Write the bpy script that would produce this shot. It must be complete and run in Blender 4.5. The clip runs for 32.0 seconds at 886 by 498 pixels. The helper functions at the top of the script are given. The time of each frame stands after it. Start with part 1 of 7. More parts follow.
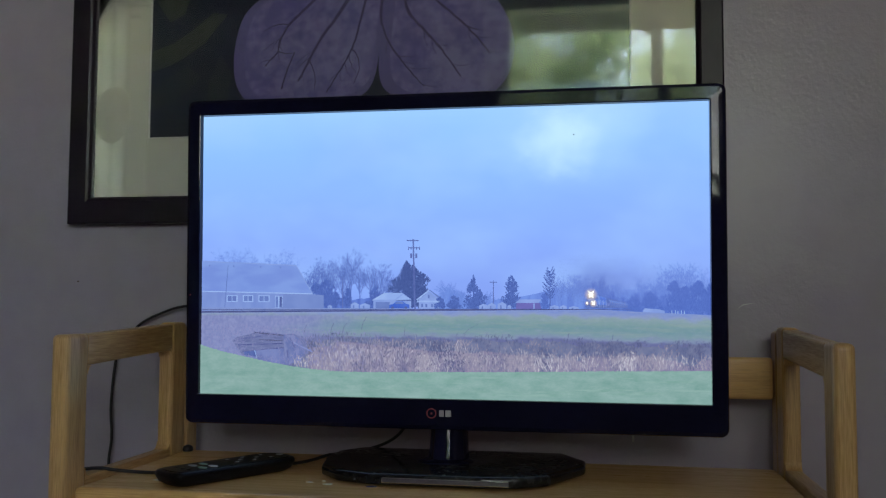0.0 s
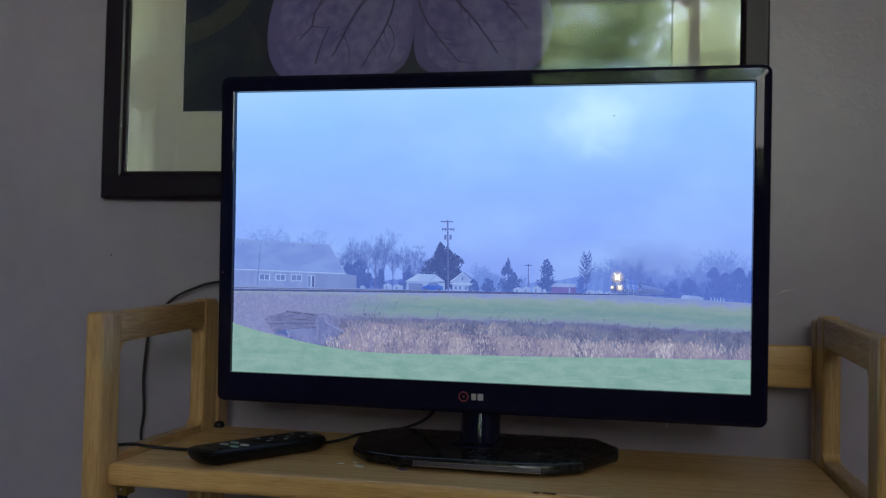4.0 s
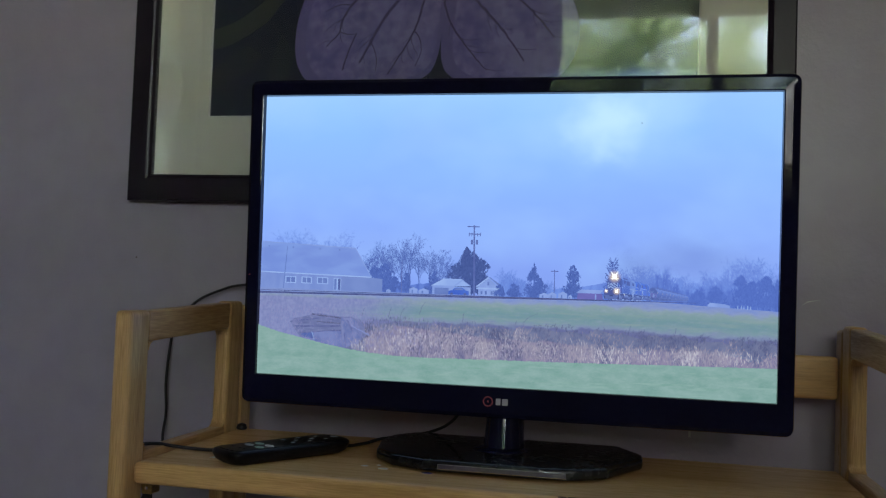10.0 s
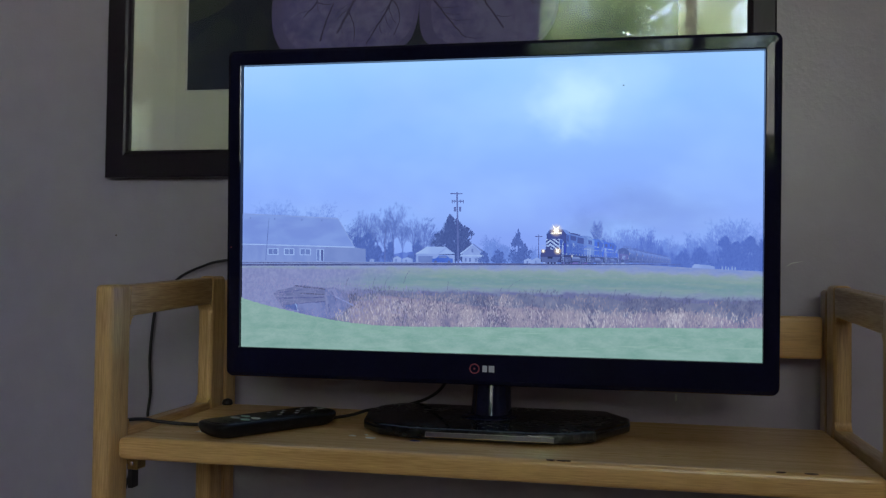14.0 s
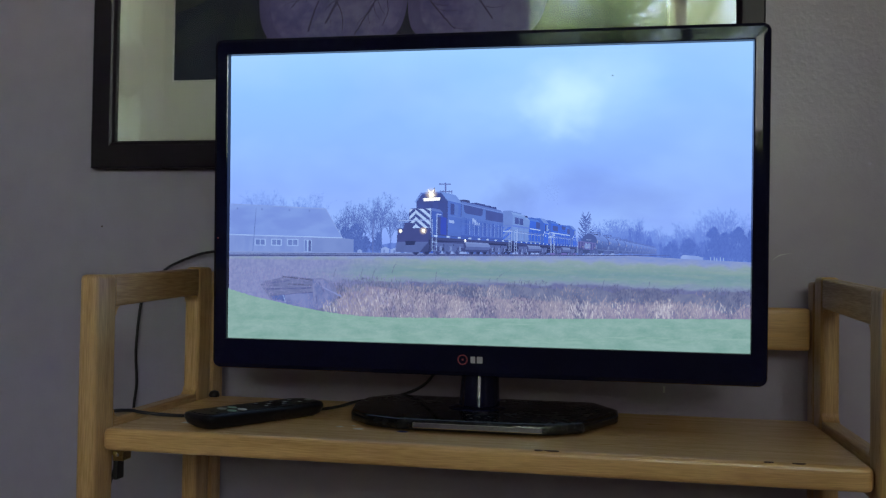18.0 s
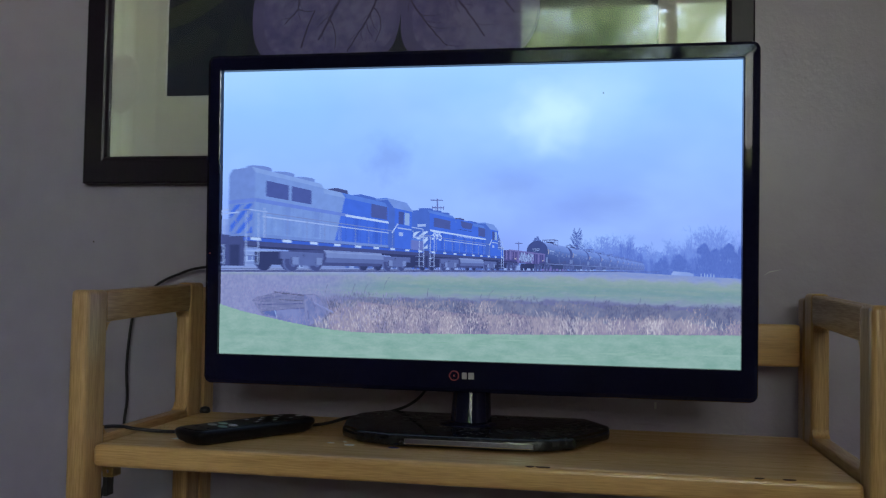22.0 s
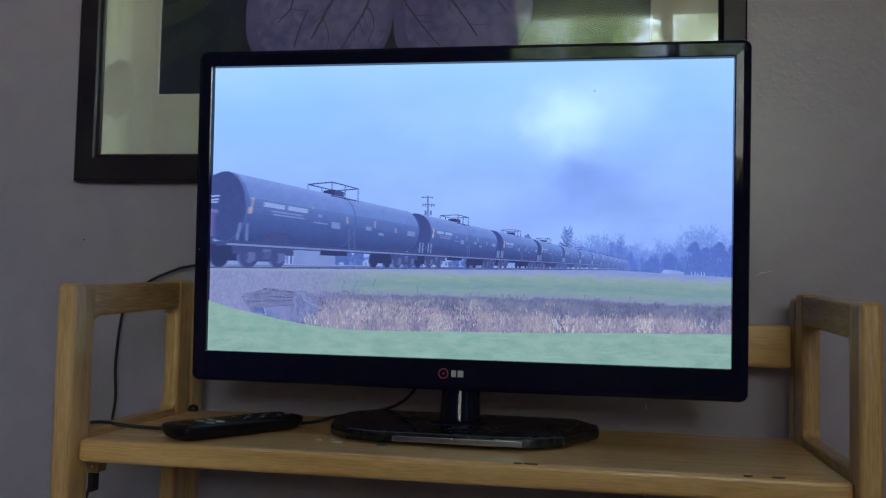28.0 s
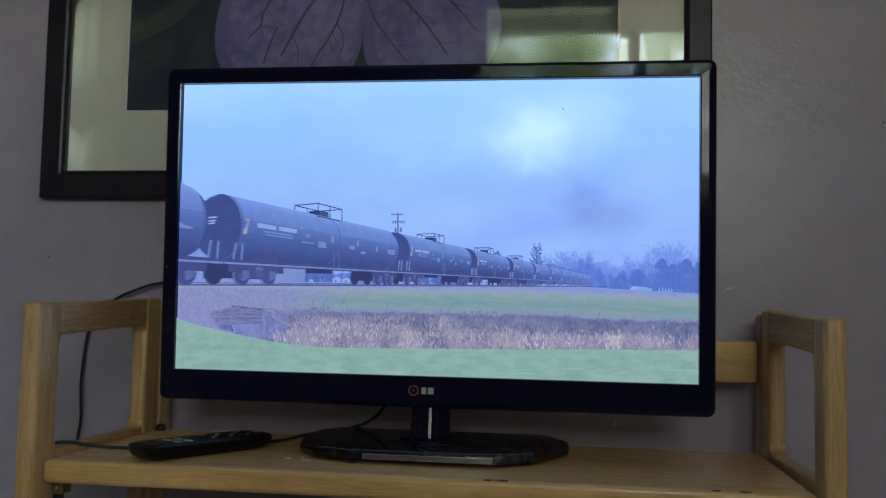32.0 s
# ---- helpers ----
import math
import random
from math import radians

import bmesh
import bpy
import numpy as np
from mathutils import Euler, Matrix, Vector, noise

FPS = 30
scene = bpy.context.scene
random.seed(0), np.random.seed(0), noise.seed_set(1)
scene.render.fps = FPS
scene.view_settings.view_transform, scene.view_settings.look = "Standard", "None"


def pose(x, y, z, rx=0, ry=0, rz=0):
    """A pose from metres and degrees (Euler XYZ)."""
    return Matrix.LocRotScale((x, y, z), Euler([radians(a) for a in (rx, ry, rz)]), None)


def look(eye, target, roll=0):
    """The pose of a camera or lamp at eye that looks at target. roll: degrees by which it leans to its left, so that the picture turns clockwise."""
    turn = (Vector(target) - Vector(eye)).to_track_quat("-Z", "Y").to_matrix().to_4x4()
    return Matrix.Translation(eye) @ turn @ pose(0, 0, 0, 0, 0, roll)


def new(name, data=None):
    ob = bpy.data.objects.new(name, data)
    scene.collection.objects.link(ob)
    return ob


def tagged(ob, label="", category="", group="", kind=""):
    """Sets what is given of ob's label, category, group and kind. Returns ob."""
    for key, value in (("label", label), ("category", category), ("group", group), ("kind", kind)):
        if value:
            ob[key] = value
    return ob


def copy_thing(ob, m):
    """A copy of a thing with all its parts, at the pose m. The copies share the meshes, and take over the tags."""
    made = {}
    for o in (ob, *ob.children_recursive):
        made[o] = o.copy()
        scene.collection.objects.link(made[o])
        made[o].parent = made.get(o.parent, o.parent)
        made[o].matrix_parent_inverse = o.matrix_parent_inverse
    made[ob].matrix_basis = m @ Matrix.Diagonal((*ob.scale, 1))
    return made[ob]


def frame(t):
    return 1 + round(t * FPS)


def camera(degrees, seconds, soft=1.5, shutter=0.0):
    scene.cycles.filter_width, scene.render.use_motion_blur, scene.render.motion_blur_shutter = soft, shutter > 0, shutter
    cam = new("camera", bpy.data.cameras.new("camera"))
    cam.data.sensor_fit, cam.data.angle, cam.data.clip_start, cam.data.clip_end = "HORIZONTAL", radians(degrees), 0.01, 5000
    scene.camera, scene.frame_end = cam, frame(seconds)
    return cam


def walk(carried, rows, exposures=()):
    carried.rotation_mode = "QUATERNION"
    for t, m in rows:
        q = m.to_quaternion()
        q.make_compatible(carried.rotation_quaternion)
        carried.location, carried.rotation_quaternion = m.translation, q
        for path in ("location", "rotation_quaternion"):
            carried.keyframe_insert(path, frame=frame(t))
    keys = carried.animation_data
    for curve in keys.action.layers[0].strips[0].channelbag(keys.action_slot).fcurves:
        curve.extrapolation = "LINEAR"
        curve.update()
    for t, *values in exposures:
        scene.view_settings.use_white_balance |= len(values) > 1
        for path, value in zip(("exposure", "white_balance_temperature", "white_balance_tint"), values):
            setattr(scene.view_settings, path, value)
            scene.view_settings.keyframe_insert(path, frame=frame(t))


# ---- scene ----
cam = camera(51.7, 32.0, soft=1.2, shutter=0.5)
PATH = [
    (0, (0.104, 0.105, 1.072), (-0.237, 2.072, 1.198), 0.3),
    (0.5, (0.105, 0.105, 1.071), (-0.234, 2.072, 1.199), 0.4),
    (1, (0.104, 0.106, 1.073), (-0.227, 2.075, 1.194), 0.4),
    (1.5, (0.105, 0.104, 1.073), (-0.227, 2.073, 1.181), 0.4),
    (2, (0.107, 0.094, 1.077), (-0.227, 2.064, 1.17), 0.3),
    (2.5, (0.1, 0.105, 1.089), (-0.267, 2.07, 1.154), 0.2),
    (3, (0.102, 0.111, 1.086), (-0.266, 2.076, 1.15), 0.3),
    (3.5, (0.099, 0.115, 1.088), (-0.285, 2.077, 1.145), 0.7),
    (5.5, (0.085, 0.117, 1.069), (-0.341, 2.069, 1.158), 2.2),
    (6, (0.081, 0.115, 1.076), (-0.347, 2.066, 1.175), 2.0),
    (6.5, (0.079, 0.113, 1.078), (-0.355, 2.063, 1.178), 1.9),
    (7, (0.08, 0.11, 1.08), (-0.357, 2.059, 1.174), 2.0),
    (7.5, (0.08, 0.109, 1.078), (-0.357, 2.059, 1.171), 2.2),
    (8, (0.078, 0.109, 1.076), (-0.357, 2.059, 1.169), 2.3),
    (8.5, (0.079, 0.11, 1.074), (-0.357, 2.06, 1.161), 2.2),
    (9, (0.079, 0.109, 1.074), (-0.354, 2.059, 1.16), 2.1),
    (9.5, (0.08, 0.109, 1.074), (-0.348, 2.06, 1.162), 2.1),
    (10, (0.081, 0.11, 1.075), (-0.345, 2.062, 1.163), 2.1),
    (10.5, (0.08, 0.111, 1.071), (-0.339, 2.065, 1.161), 2.0),
    (11, (0.079, 0.111, 1.07), (-0.336, 2.066, 1.158), 1.9),
    (11.5, (0.08, 0.112, 1.065), (-0.33, 2.067, 1.159), 1.7),
    (12, (0.079, 0.113, 1.066), (-0.328, 2.069, 1.162), 1.6),
    (12.5, (0.08, 0.115, 1.066), (-0.326, 2.072, 1.152), 1.3),
    (13, (0.079, 0.116, 1.063), (-0.322, 2.074, 1.141), 1.1),
    (13.5, (0.08, 0.117, 1.06), (-0.319, 2.075, 1.126), 0.9),
    (14, (0.08, 0.117, 1.06), (-0.31, 2.078, 1.111), 0.8),
    (14.5, (0.081, 0.118, 1.06), (-0.303, 2.08, 1.1), 0.7),
    (16.5, (0.081, 0.12, 1.056), (-0.282, 2.086, 1.09), 1.0),
    (17, (0.081, 0.12, 1.056), (-0.282, 2.086, 1.095), 1.0),
    (17.5, (0.08, 0.12, 1.055), (-0.285, 2.087, 1.094), 1.0),
    (18, (0.08, 0.121, 1.054), (-0.286, 2.086, 1.098), 0.9),
    (18.5, (0.081, 0.12, 1.053), (-0.284, 2.086, 1.108), 0.8),
    (19, (0.082, 0.118, 1.056), (-0.279, 2.084, 1.122), 0.8),
    (19.5, (0.081, 0.118, 1.056), (-0.278, 2.084, 1.129), 0.9),
    (20, (0.081, 0.118, 1.055), (-0.275, 2.084, 1.135), 1.0),
    (20.5, (0.08, 0.118, 1.054), (-0.274, 2.085, 1.137), 1.0),
    (21, (0.08, 0.118, 1.054), (-0.272, 2.085, 1.138), 1.0),
    (21.5, (0.082, 0.117, 1.057), (-0.271, 2.084, 1.137), 1.0),
    (22, (0.081, 0.119, 1.054), (-0.269, 2.086, 1.133), 1.0),
    (22.5, (0.081, 0.119, 1.054), (-0.267, 2.087, 1.127), 1.0),
    (23, (0.081, 0.119, 1.051), (-0.266, 2.088, 1.126), 1.0),
    (23.5, (0.082, 0.118, 1.053), (-0.265, 2.087, 1.125), 1.0),
    (24, (0.082, 0.119, 1.053), (-0.267, 2.087, 1.122), 1.1),
    (24.5, (0.081, 0.12, 1.051), (-0.269, 2.088, 1.12), 1.2),
    (25, (0.08, 0.119, 1.051), (-0.269, 2.087, 1.119), 1.4),
    (25.5, (0.083, 0.12, 1.053), (-0.266, 2.088, 1.122), 1.6),
    (27.5, (0.09, 0.121, 1.037), (-0.256, 2.088, 1.133), 1.8),
    (28, (0.087, 0.124, 1.04), (-0.256, 2.092, 1.144), 1.4),
    (28.5, (0.089, 0.126, 1.04), (-0.241, 2.095, 1.161), 1.0),
    (29, (0.091, 0.119, 1.044), (-0.214, 2.091, 1.172), 0.7),
    (29.5, (0.089, 0.119, 1.038), (-0.2, 2.094, 1.17), 0.7),
    (30, (0.089, 0.12, 1.035), (-0.187, 2.097, 1.169), 0.8),
    (30.5, (0.089, 0.119, 1.036), (-0.178, 2.096, 1.177), 1.0),
    (31, (0.089, 0.118, 1.039), (-0.174, 2.096, 1.183), 1.0),
    (31.5, (0.088, 0.12, 1.038), (-0.18, 2.096, 1.187), 1.1),
    (32, (0.087, 0.122, 1.041), (-0.191, 2.098, 1.181), 1.2),
]
STOPS = 4.6
walk(cam, [(t, look(eye, target, roll)) for t, eye, target, roll in PATH],
     exposures=[(0.0, STOPS), (13.0, STOPS - 0.02), (17.0, STOPS + 0.02), (20.0, STOPS + 0.07), (32.0, STOPS + 0.07)])

# ---- light ----
GLOW = 2.0 ** -STOPS * 1.10
world = bpy.data.worlds.new("sky")
scene.world = world
world.use_nodes = True
wn = world.node_tree.nodes
sky = wn.new("ShaderNodeTexSky")
sky.sky_type = "NISHITA"
sky.sun_disc = False
sky.sun_elevation, sky.sun_rotation = radians(48), radians(150)
wn["Background"].inputs["Strength"].default_value = 0.085
world.node_tree.links.new(sky.outputs[0], wn["Background"].inputs["Color"])
sun_data = bpy.data.lights.new("sun", "SUN")
sun_data.energy, sun_data.angle, sun_data.color = 3.2, radians(0.5), (1.0, 0.95, 0.86)
sun = new("sun", sun_data)
sun.matrix_basis = look((0, 0, 0), (-0.5, -0.55, -0.82))
window_light = bpy.data.lights.new("window_light", "AREA")
window_light.shape, window_light.size, window_light.size_y = "RECTANGLE", 0.86, 0.46
window_light.energy, window_light.color = 0.245, (1.0, 0.97, 0.98)
lamp = new("window_light", window_light)
lamp.matrix_basis = look((0.43, -1.33, 1.64), (0.52, 1.0, 1.46))


# ---- materials ----
def lin(r, g, b):
    return tuple(((c / 255 + 0.055) / 1.055) ** 2.4 if c > 10 else c / 255 / 12.92 for c in (r, g, b)) + (1.0,)


def surface(name, colour, rough=0.5, metal=0.0, second=None, scale=8.0, stretch=(1, 1, 1), bump=0.0, bump_scale=200.0,
            amount=0.5, coat=0.0, spec=0.5, rough_vary=0.0):
    """Principled surface: two tones mixed by noise at two scales, with fine relief."""
    m = bpy.data.materials.new(name)
    m.use_nodes = True
    nt = m.node_tree
    n, l = nt.nodes, nt.links
    p = n["Principled BSDF"]
    p.inputs["Base Color"].default_value = colour
    p.inputs["Roughness"].default_value = rough
    p.inputs["Metallic"].default_value = metal
    p.inputs["Coat Weight"].default_value = coat
    p.inputs["Coat Roughness"].default_value = 0.08
    p.inputs["Specular IOR Level"].default_value = spec
    tc = n.new("ShaderNodeTexCoord")
    mp = n.new("ShaderNodeMapping")
    mp.inputs["Scale"].default_value = stretch
    l.new(tc.outputs["Object"], mp.inputs[0])
    if second:
        a, b = n.new("ShaderNodeTexNoise"), n.new("ShaderNodeTexNoise")
        a.inputs["Scale"].default_value, b.inputs["Scale"].default_value = scale, scale * 9
        a.inputs["Detail"].default_value = b.inputs["Detail"].default_value = 5
        add = n.new("ShaderNodeMath")
        add.operation = "ADD"
        l.new(mp.outputs[0], a.inputs["Vector"]), l.new(mp.outputs[0], b.inputs["Vector"])
        l.new(a.outputs["Fac"], add.inputs[0]), l.new(b.outputs["Fac"], add.inputs[1])
        r = n.new("ShaderNodeMapRange")
        r.inputs[1].default_value, r.inputs[2].default_value = 0.7, 1.3
        r.inputs[3].default_value, r.inputs[4].default_value = 0.5 - amount, 0.5 + amount
        l.new(add.outputs[0], r.inputs[0])
        mix = n.new("ShaderNodeMix")
        mix.data_type = "RGBA"
        mix.inputs[6].default_value, mix.inputs[7].default_value = colour, second
        l.new(r.outputs[0], mix.inputs[0]), l.new(mix.outputs[2], p.inputs["Base Color"])
        if rough_vary:
            q = n.new("ShaderNodeMapRange")
            q.inputs[1].default_value, q.inputs[2].default_value = 0.75, 1.25
            q.inputs[3].default_value, q.inputs[4].default_value = rough - rough_vary, rough + rough_vary
            l.new(add.outputs[0], q.inputs[0]), l.new(q.outputs[0], p.inputs["Roughness"])
    if bump:
        c = n.new("ShaderNodeTexNoise")
        c.inputs["Scale"].default_value, c.inputs["Detail"].default_value = bump_scale, 3
        l.new(mp.outputs[0], c.inputs["Vector"])
        bp = n.new("ShaderNodeBump")
        bp.inputs["Strength"].default_value, bp.inputs["Distance"].default_value = bump, 0.002
        l.new(c.outputs["Fac"], bp.inputs["Height"]), l.new(bp.outputs[0], p.inputs["Normal"])
    return m


def film(r, g, b):
    """A tone of the film as the panel's own cool white balance shows it."""
    return tuple(c * k for c, k in zip(lin(r, g, b), (0.895, 0.955, 0.945))) + (1.0,)


def lit(name, a, b=None, scale=60.0, stretch=(1, 1, 1), island=False, low=0.4, high=0.6, strength=1.0, grain=0.0):
    """What the television shows gives off light: one tone, or two mixed by noise or piece by piece."""
    m = bpy.data.materials.new(name)
    m.use_nodes = True
    n, l = m.node_tree.nodes, m.node_tree.links
    n.remove(n["Principled BSDF"])
    e = n.new("ShaderNodeEmission")
    e.inputs["Color"].default_value, e.inputs["Strength"].default_value = a, GLOW * strength
    l.new(e.outputs[0], n["Material Output"].inputs[0])
    if b:
        mix = n.new("ShaderNodeMix")
        mix.data_type = "RGBA"
        mix.inputs[6].default_value, mix.inputs[7].default_value = a, b
        if island:
            g = n.new("ShaderNodeNewGeometry")
            l.new(g.outputs["Random Per Island"], mix.inputs[0])
        else:
            tc, mp, nz, r = (n.new("ShaderNode" + k) for k in ("TexCoord", "Mapping", "TexNoise", "MapRange"))
            mp.inputs["Scale"].default_value = stretch
            nz.inputs["Scale"].default_value, nz.inputs["Detail"].default_value = scale, 4
            r.inputs[1].default_value, r.inputs[2].default_value = low, high
            l.new(tc.outputs["Object"], mp.inputs[0]), l.new(mp.outputs[0], nz.inputs["Vector"])
            l.new(nz.outputs["Fac"], r.inputs[0]), l.new(r.outputs[0], mix.inputs[0])
            if grain:
                fn, add = n.new("ShaderNodeTexNoise"), n.new("ShaderNodeMath")
                fn.inputs["Scale"].default_value, fn.inputs["Detail"].default_value = scale * 9, 2
                add.operation, add.inputs[1].default_value = "MULTIPLY_ADD", grain * 2
                l.new(mp.outputs[0], fn.inputs["Vector"]), l.new(fn.outputs["Fac"], add.inputs[0])
                sub = n.new("ShaderNodeMath")
                sub.operation, sub.inputs[1].default_value, sub.use_clamp = "SUBTRACT", grain, True
                l.new(r.outputs[0], add.inputs[2]), l.new(add.outputs[0], sub.inputs[0]), l.new(sub.outputs[0], mix.inputs[0])
        l.new(mix.outputs[2], e.inputs["Color"])
    return m


WALL = surface("lilac_grey_wall_paint", (0.378, 0.335, 0.402, 1), 0.32, second=(0.340, 0.300, 0.362, 1), scale=3, bump=0.19, bump_scale=190, spec=0.5)
CEIL = surface("white_ceiling_paint", (0.75, 0.74, 0.71, 1), 0.8, second=(0.69, 0.68, 0.65, 1), scale=4, bump=0.3)
FLOOR = surface("pale_oak_floor_boards", (0.47, 0.39, 0.30, 1), 0.45, second=(0.38, 0.31, 0.23, 1), scale=4, stretch=(1, 12, 1))
TRIM = surface("white_trim_paint", (0.74, 0.73, 0.68, 1), 0.4, second=(0.68, 0.67, 0.62, 1), scale=6)
WOOD = surface("honey_varnished_wood_upright", (0.66, 0.415, 0.180, 1), 0.34, second=(0.42, 0.235, 0.080, 1), scale=5, stretch=(18, 18, 1.0), amount=0.62, bump=0.08, bump_scale=60, coat=0.25, rough_vary=0.08)
WOOD_Y = surface("honey_varnished_wood_deep", (0.58, 0.36, 0.15, 1), 0.36, second=(0.36, 0.19, 0.065, 1), scale=5, stretch=(18, 1.0, 18), amount=0.62, bump=0.08, bump_scale=60, coat=0.25, rough_vary=0.08)
WOOD_X = surface("honey_varnished_wood_long", (0.72, 0.445, 0.185, 1), 0.36, second=(0.50, 0.28, 0.095, 1), scale=5, stretch=(1.0, 18, 18), amount=0.6, bump=0.08, bump_scale=60, coat=0.25, rough_vary=0.1)
KNOT = surface("dark_wood_scar", (0.08, 0.04, 0.02, 1), 0.7)
BRASS = surface("aged_brass", (0.5, 0.36, 0.14, 1), 0.35, 1.0, second=(0.3, 0.2, 0.08, 1), scale=60)
# blue in this black is veiling lens glare, put into the base colour
GLOSS = surface("glossy_black_plastic", (0.006, 0.006, 0.022, 1), 0.04, second=(0.009, 0.010, 0.028, 1), scale=20, spec=0.27, rough_vary=0.015)
DUSTY = surface("dusty_black_plastic", (0.004, 0.004, 0.006, 1), 0.16, second=(0.022, 0.024, 0.023, 1), scale=15, amount=0.75, spec=0.36, rough_vary=0.16)
MATT = surface("matt_black_plastic", (0.007, 0.007, 0.008, 1), 0.42, second=(0.010, 0.010, 0.011, 1), scale=40, bump=0.1)
KEYPLATE = surface("black_remote_plastic", (0.004, 0.004, 0.005, 1), 0.38, second=(0.007, 0.007, 0.008, 1), scale=40, spec=0.22)
RUBBER = surface("black_cable_rubber", (0.010, 0.010, 0.011, 1), 0.45, second=(0.016, 0.016, 0.017, 1), scale=30)
CHROME = surface("polished_chrome", (0.82, 0.80, 0.82, 1), 0.13, 1.0, second=(0.66, 0.64, 0.66, 1), scale=30)
FRAME = surface("dark_espresso_wood", (0.013, 0.006, 0.014, 1), 0.40, second=(0.008, 0.004, 0.009, 1), scale=8, stretch=(6, 6, 1), bump=0.06, bump_scale=120, spec=0.38)
MAT = surface("cream_mat_board", (0.74, 0.73, 0.62, 1), 0.9, second=(0.69, 0.68, 0.575, 1), scale=12, bump=0.08, bump_scale=900)
BEVEL = surface("white_mat_core", (0.78, 0.77, 0.72, 1), 0.9)
LEAFDARK = surface("print_dark_green", (0.005, 0.011, 0.032, 1), 0.6, second=(0.012, 0.022, 0.046, 1), scale=9, amount=0.6)
LEAFMID = surface("print_olive_leaf", (0.070, 0.084, 0.062, 1), 0.6, second=(0.044, 0.056, 0.046, 1), scale=14)
LEAFDIM = surface("print_dim_leaf", (0.018, 0.028, 0.040, 1), 0.6, second=(0.030, 0.044, 0.050, 1), scale=18)
PETAL = surface("print_violet_petal", (0.28, 0.26, 0.53, 1), 0.6, second=(0.15, 0.125, 0.38, 1), scale=9, amount=0.8)
PETAL_EDGE = surface("print_deep_violet", (0.19, 0.165, 0.40, 1), 0.6, second=(0.14, 0.115, 0.33, 1), scale=16)
VEIN = surface("print_vein_purple", (0.062, 0.044, 0.135, 1), 0.6, second=(0.10, 0.076, 0.21, 1), scale=30)
WHITE = surface("off_white_plastic", (0.6, 0.6, 0.58, 1), 0.5)
GREY = surface("grey_button_rubber", (0.34, 0.37, 0.38, 1), 0.55)
MINT = surface("pale_green_key_print", (0.26, 0.42, 0.34, 1), 0.5)
RED = surface("dull_red_enamel", (0.40, 0.070, 0.085, 1), 0.4)
SILVER = surface("silver_grey_print", (0.56, 0.56, 0.58, 1), 0.4)
BLUEPAINT = surface("dried_blue_paint", (0.05, 0.06, 0.20, 1), 0.7)
BARK = surface("grey_brown_bark", (0.12, 0.09, 0.065, 1), 0.9, second=(0.07, 0.055, 0.04, 1), scale=9, stretch=(3, 3, 0.6), bump=0.4, bump_scale=30)
LAWN = surface("lawn_grass", (0.10, 0.14, 0.05, 1), 0.9, second=(0.07, 0.11, 0.04, 1), scale=2)
FASCIA = surface("grey_green_fascia_paint", (0.42, 0.43, 0.35, 1), 0.5, second=(0.36, 0.37, 0.30, 1), scale=4)
SIDING = surface("tan_soffit_paint", (0.78, 0.74, 0.60, 1), 0.6, second=(0.70, 0.66, 0.53, 1), scale=3)


def glass(name, rough=0.0):
    m = bpy.data.materials.new(name)
    m.use_nodes = True
    n, l = m.node_tree.nodes, m.node_tree.links
    n.remove(n["Principled BSDF"])
    t, g, x, f = n.new("ShaderNodeBsdfTransparent"), n.new("ShaderNodeBsdfGlossy"), n.new("ShaderNodeMixShader"), n.new("ShaderNodeFresnel")
    g.inputs["Roughness"].default_value = rough
    f.inputs["IOR"].default_value = 1.76
    l.new(f.outputs[0], x.inputs[0]), l.new(t.outputs[0], x.inputs[1]), l.new(g.outputs[0], x.inputs[2])
    l.new(x.outputs[0], n["Material Output"].inputs[0])
    return m



def cloth(name, colour):
    """Thin cloth that lets part of the daylight through."""
    m = bpy.data.materials.new(name)
    m.use_nodes = True
    n, l = m.node_tree.nodes, m.node_tree.links
    n.remove(n["Principled BSDF"])
    a, b, x = n.new("ShaderNodeBsdfDiffuse"), n.new("ShaderNodeBsdfTranslucent"), n.new("ShaderNodeMixShader")
    tc, mp, nz, mix = n.new("ShaderNodeTexCoord"), n.new("ShaderNodeMapping"), n.new("ShaderNodeTexNoise"), n.new("ShaderNodeMix")
    mp.inputs["Scale"].default_value, nz.inputs["Scale"].default_value, mix.data_type = (30, 30, 1.5), 3.0, "RGBA"
    mix.inputs[6].default_value, mix.inputs[7].default_value = colour, tuple(c * 0.88 for c in colour[:3]) + (1,)
    l.new(tc.outputs["Object"], mp.inputs[0]), l.new(mp.outputs[0], nz.inputs["Vector"]), l.new(nz.outputs["Fac"], mix.inputs[0])
    l.new(mix.outputs[2], a.inputs["Color"]), l.new(mix.outputs[2], b.inputs["Color"])
    x.inputs[0].default_value = 0.68
    l.new(a.outputs[0], x.inputs[1]), l.new(b.outputs[0], x.inputs[2]), l.new(x.outputs[0], n["Material Output"].inputs[0])
    return m


LEAF = cloth("green_tree_leaf", (0.36, 0.45, 0.26, 1))
CURTAIN = cloth("sheer_white_curtain", (0.90, 0.90, 0.82, 1))
SHADE = cloth("tan_roller_shade", (0.62, 0.58, 0.46, 1))
PANE = glass("picture_glass", 0.028)
WINPANE = glass("window_glass")


# ---- mesh helpers ----
def link_mesh(name, me, mats, parent, label=""):
    for m in mats if isinstance(mats, (list, tuple)) else [mats]:
        me.materials.append(m)
    ob = new(name, me)
    ob.parent = parent
    if label:
        ob["label"] = label
    return ob


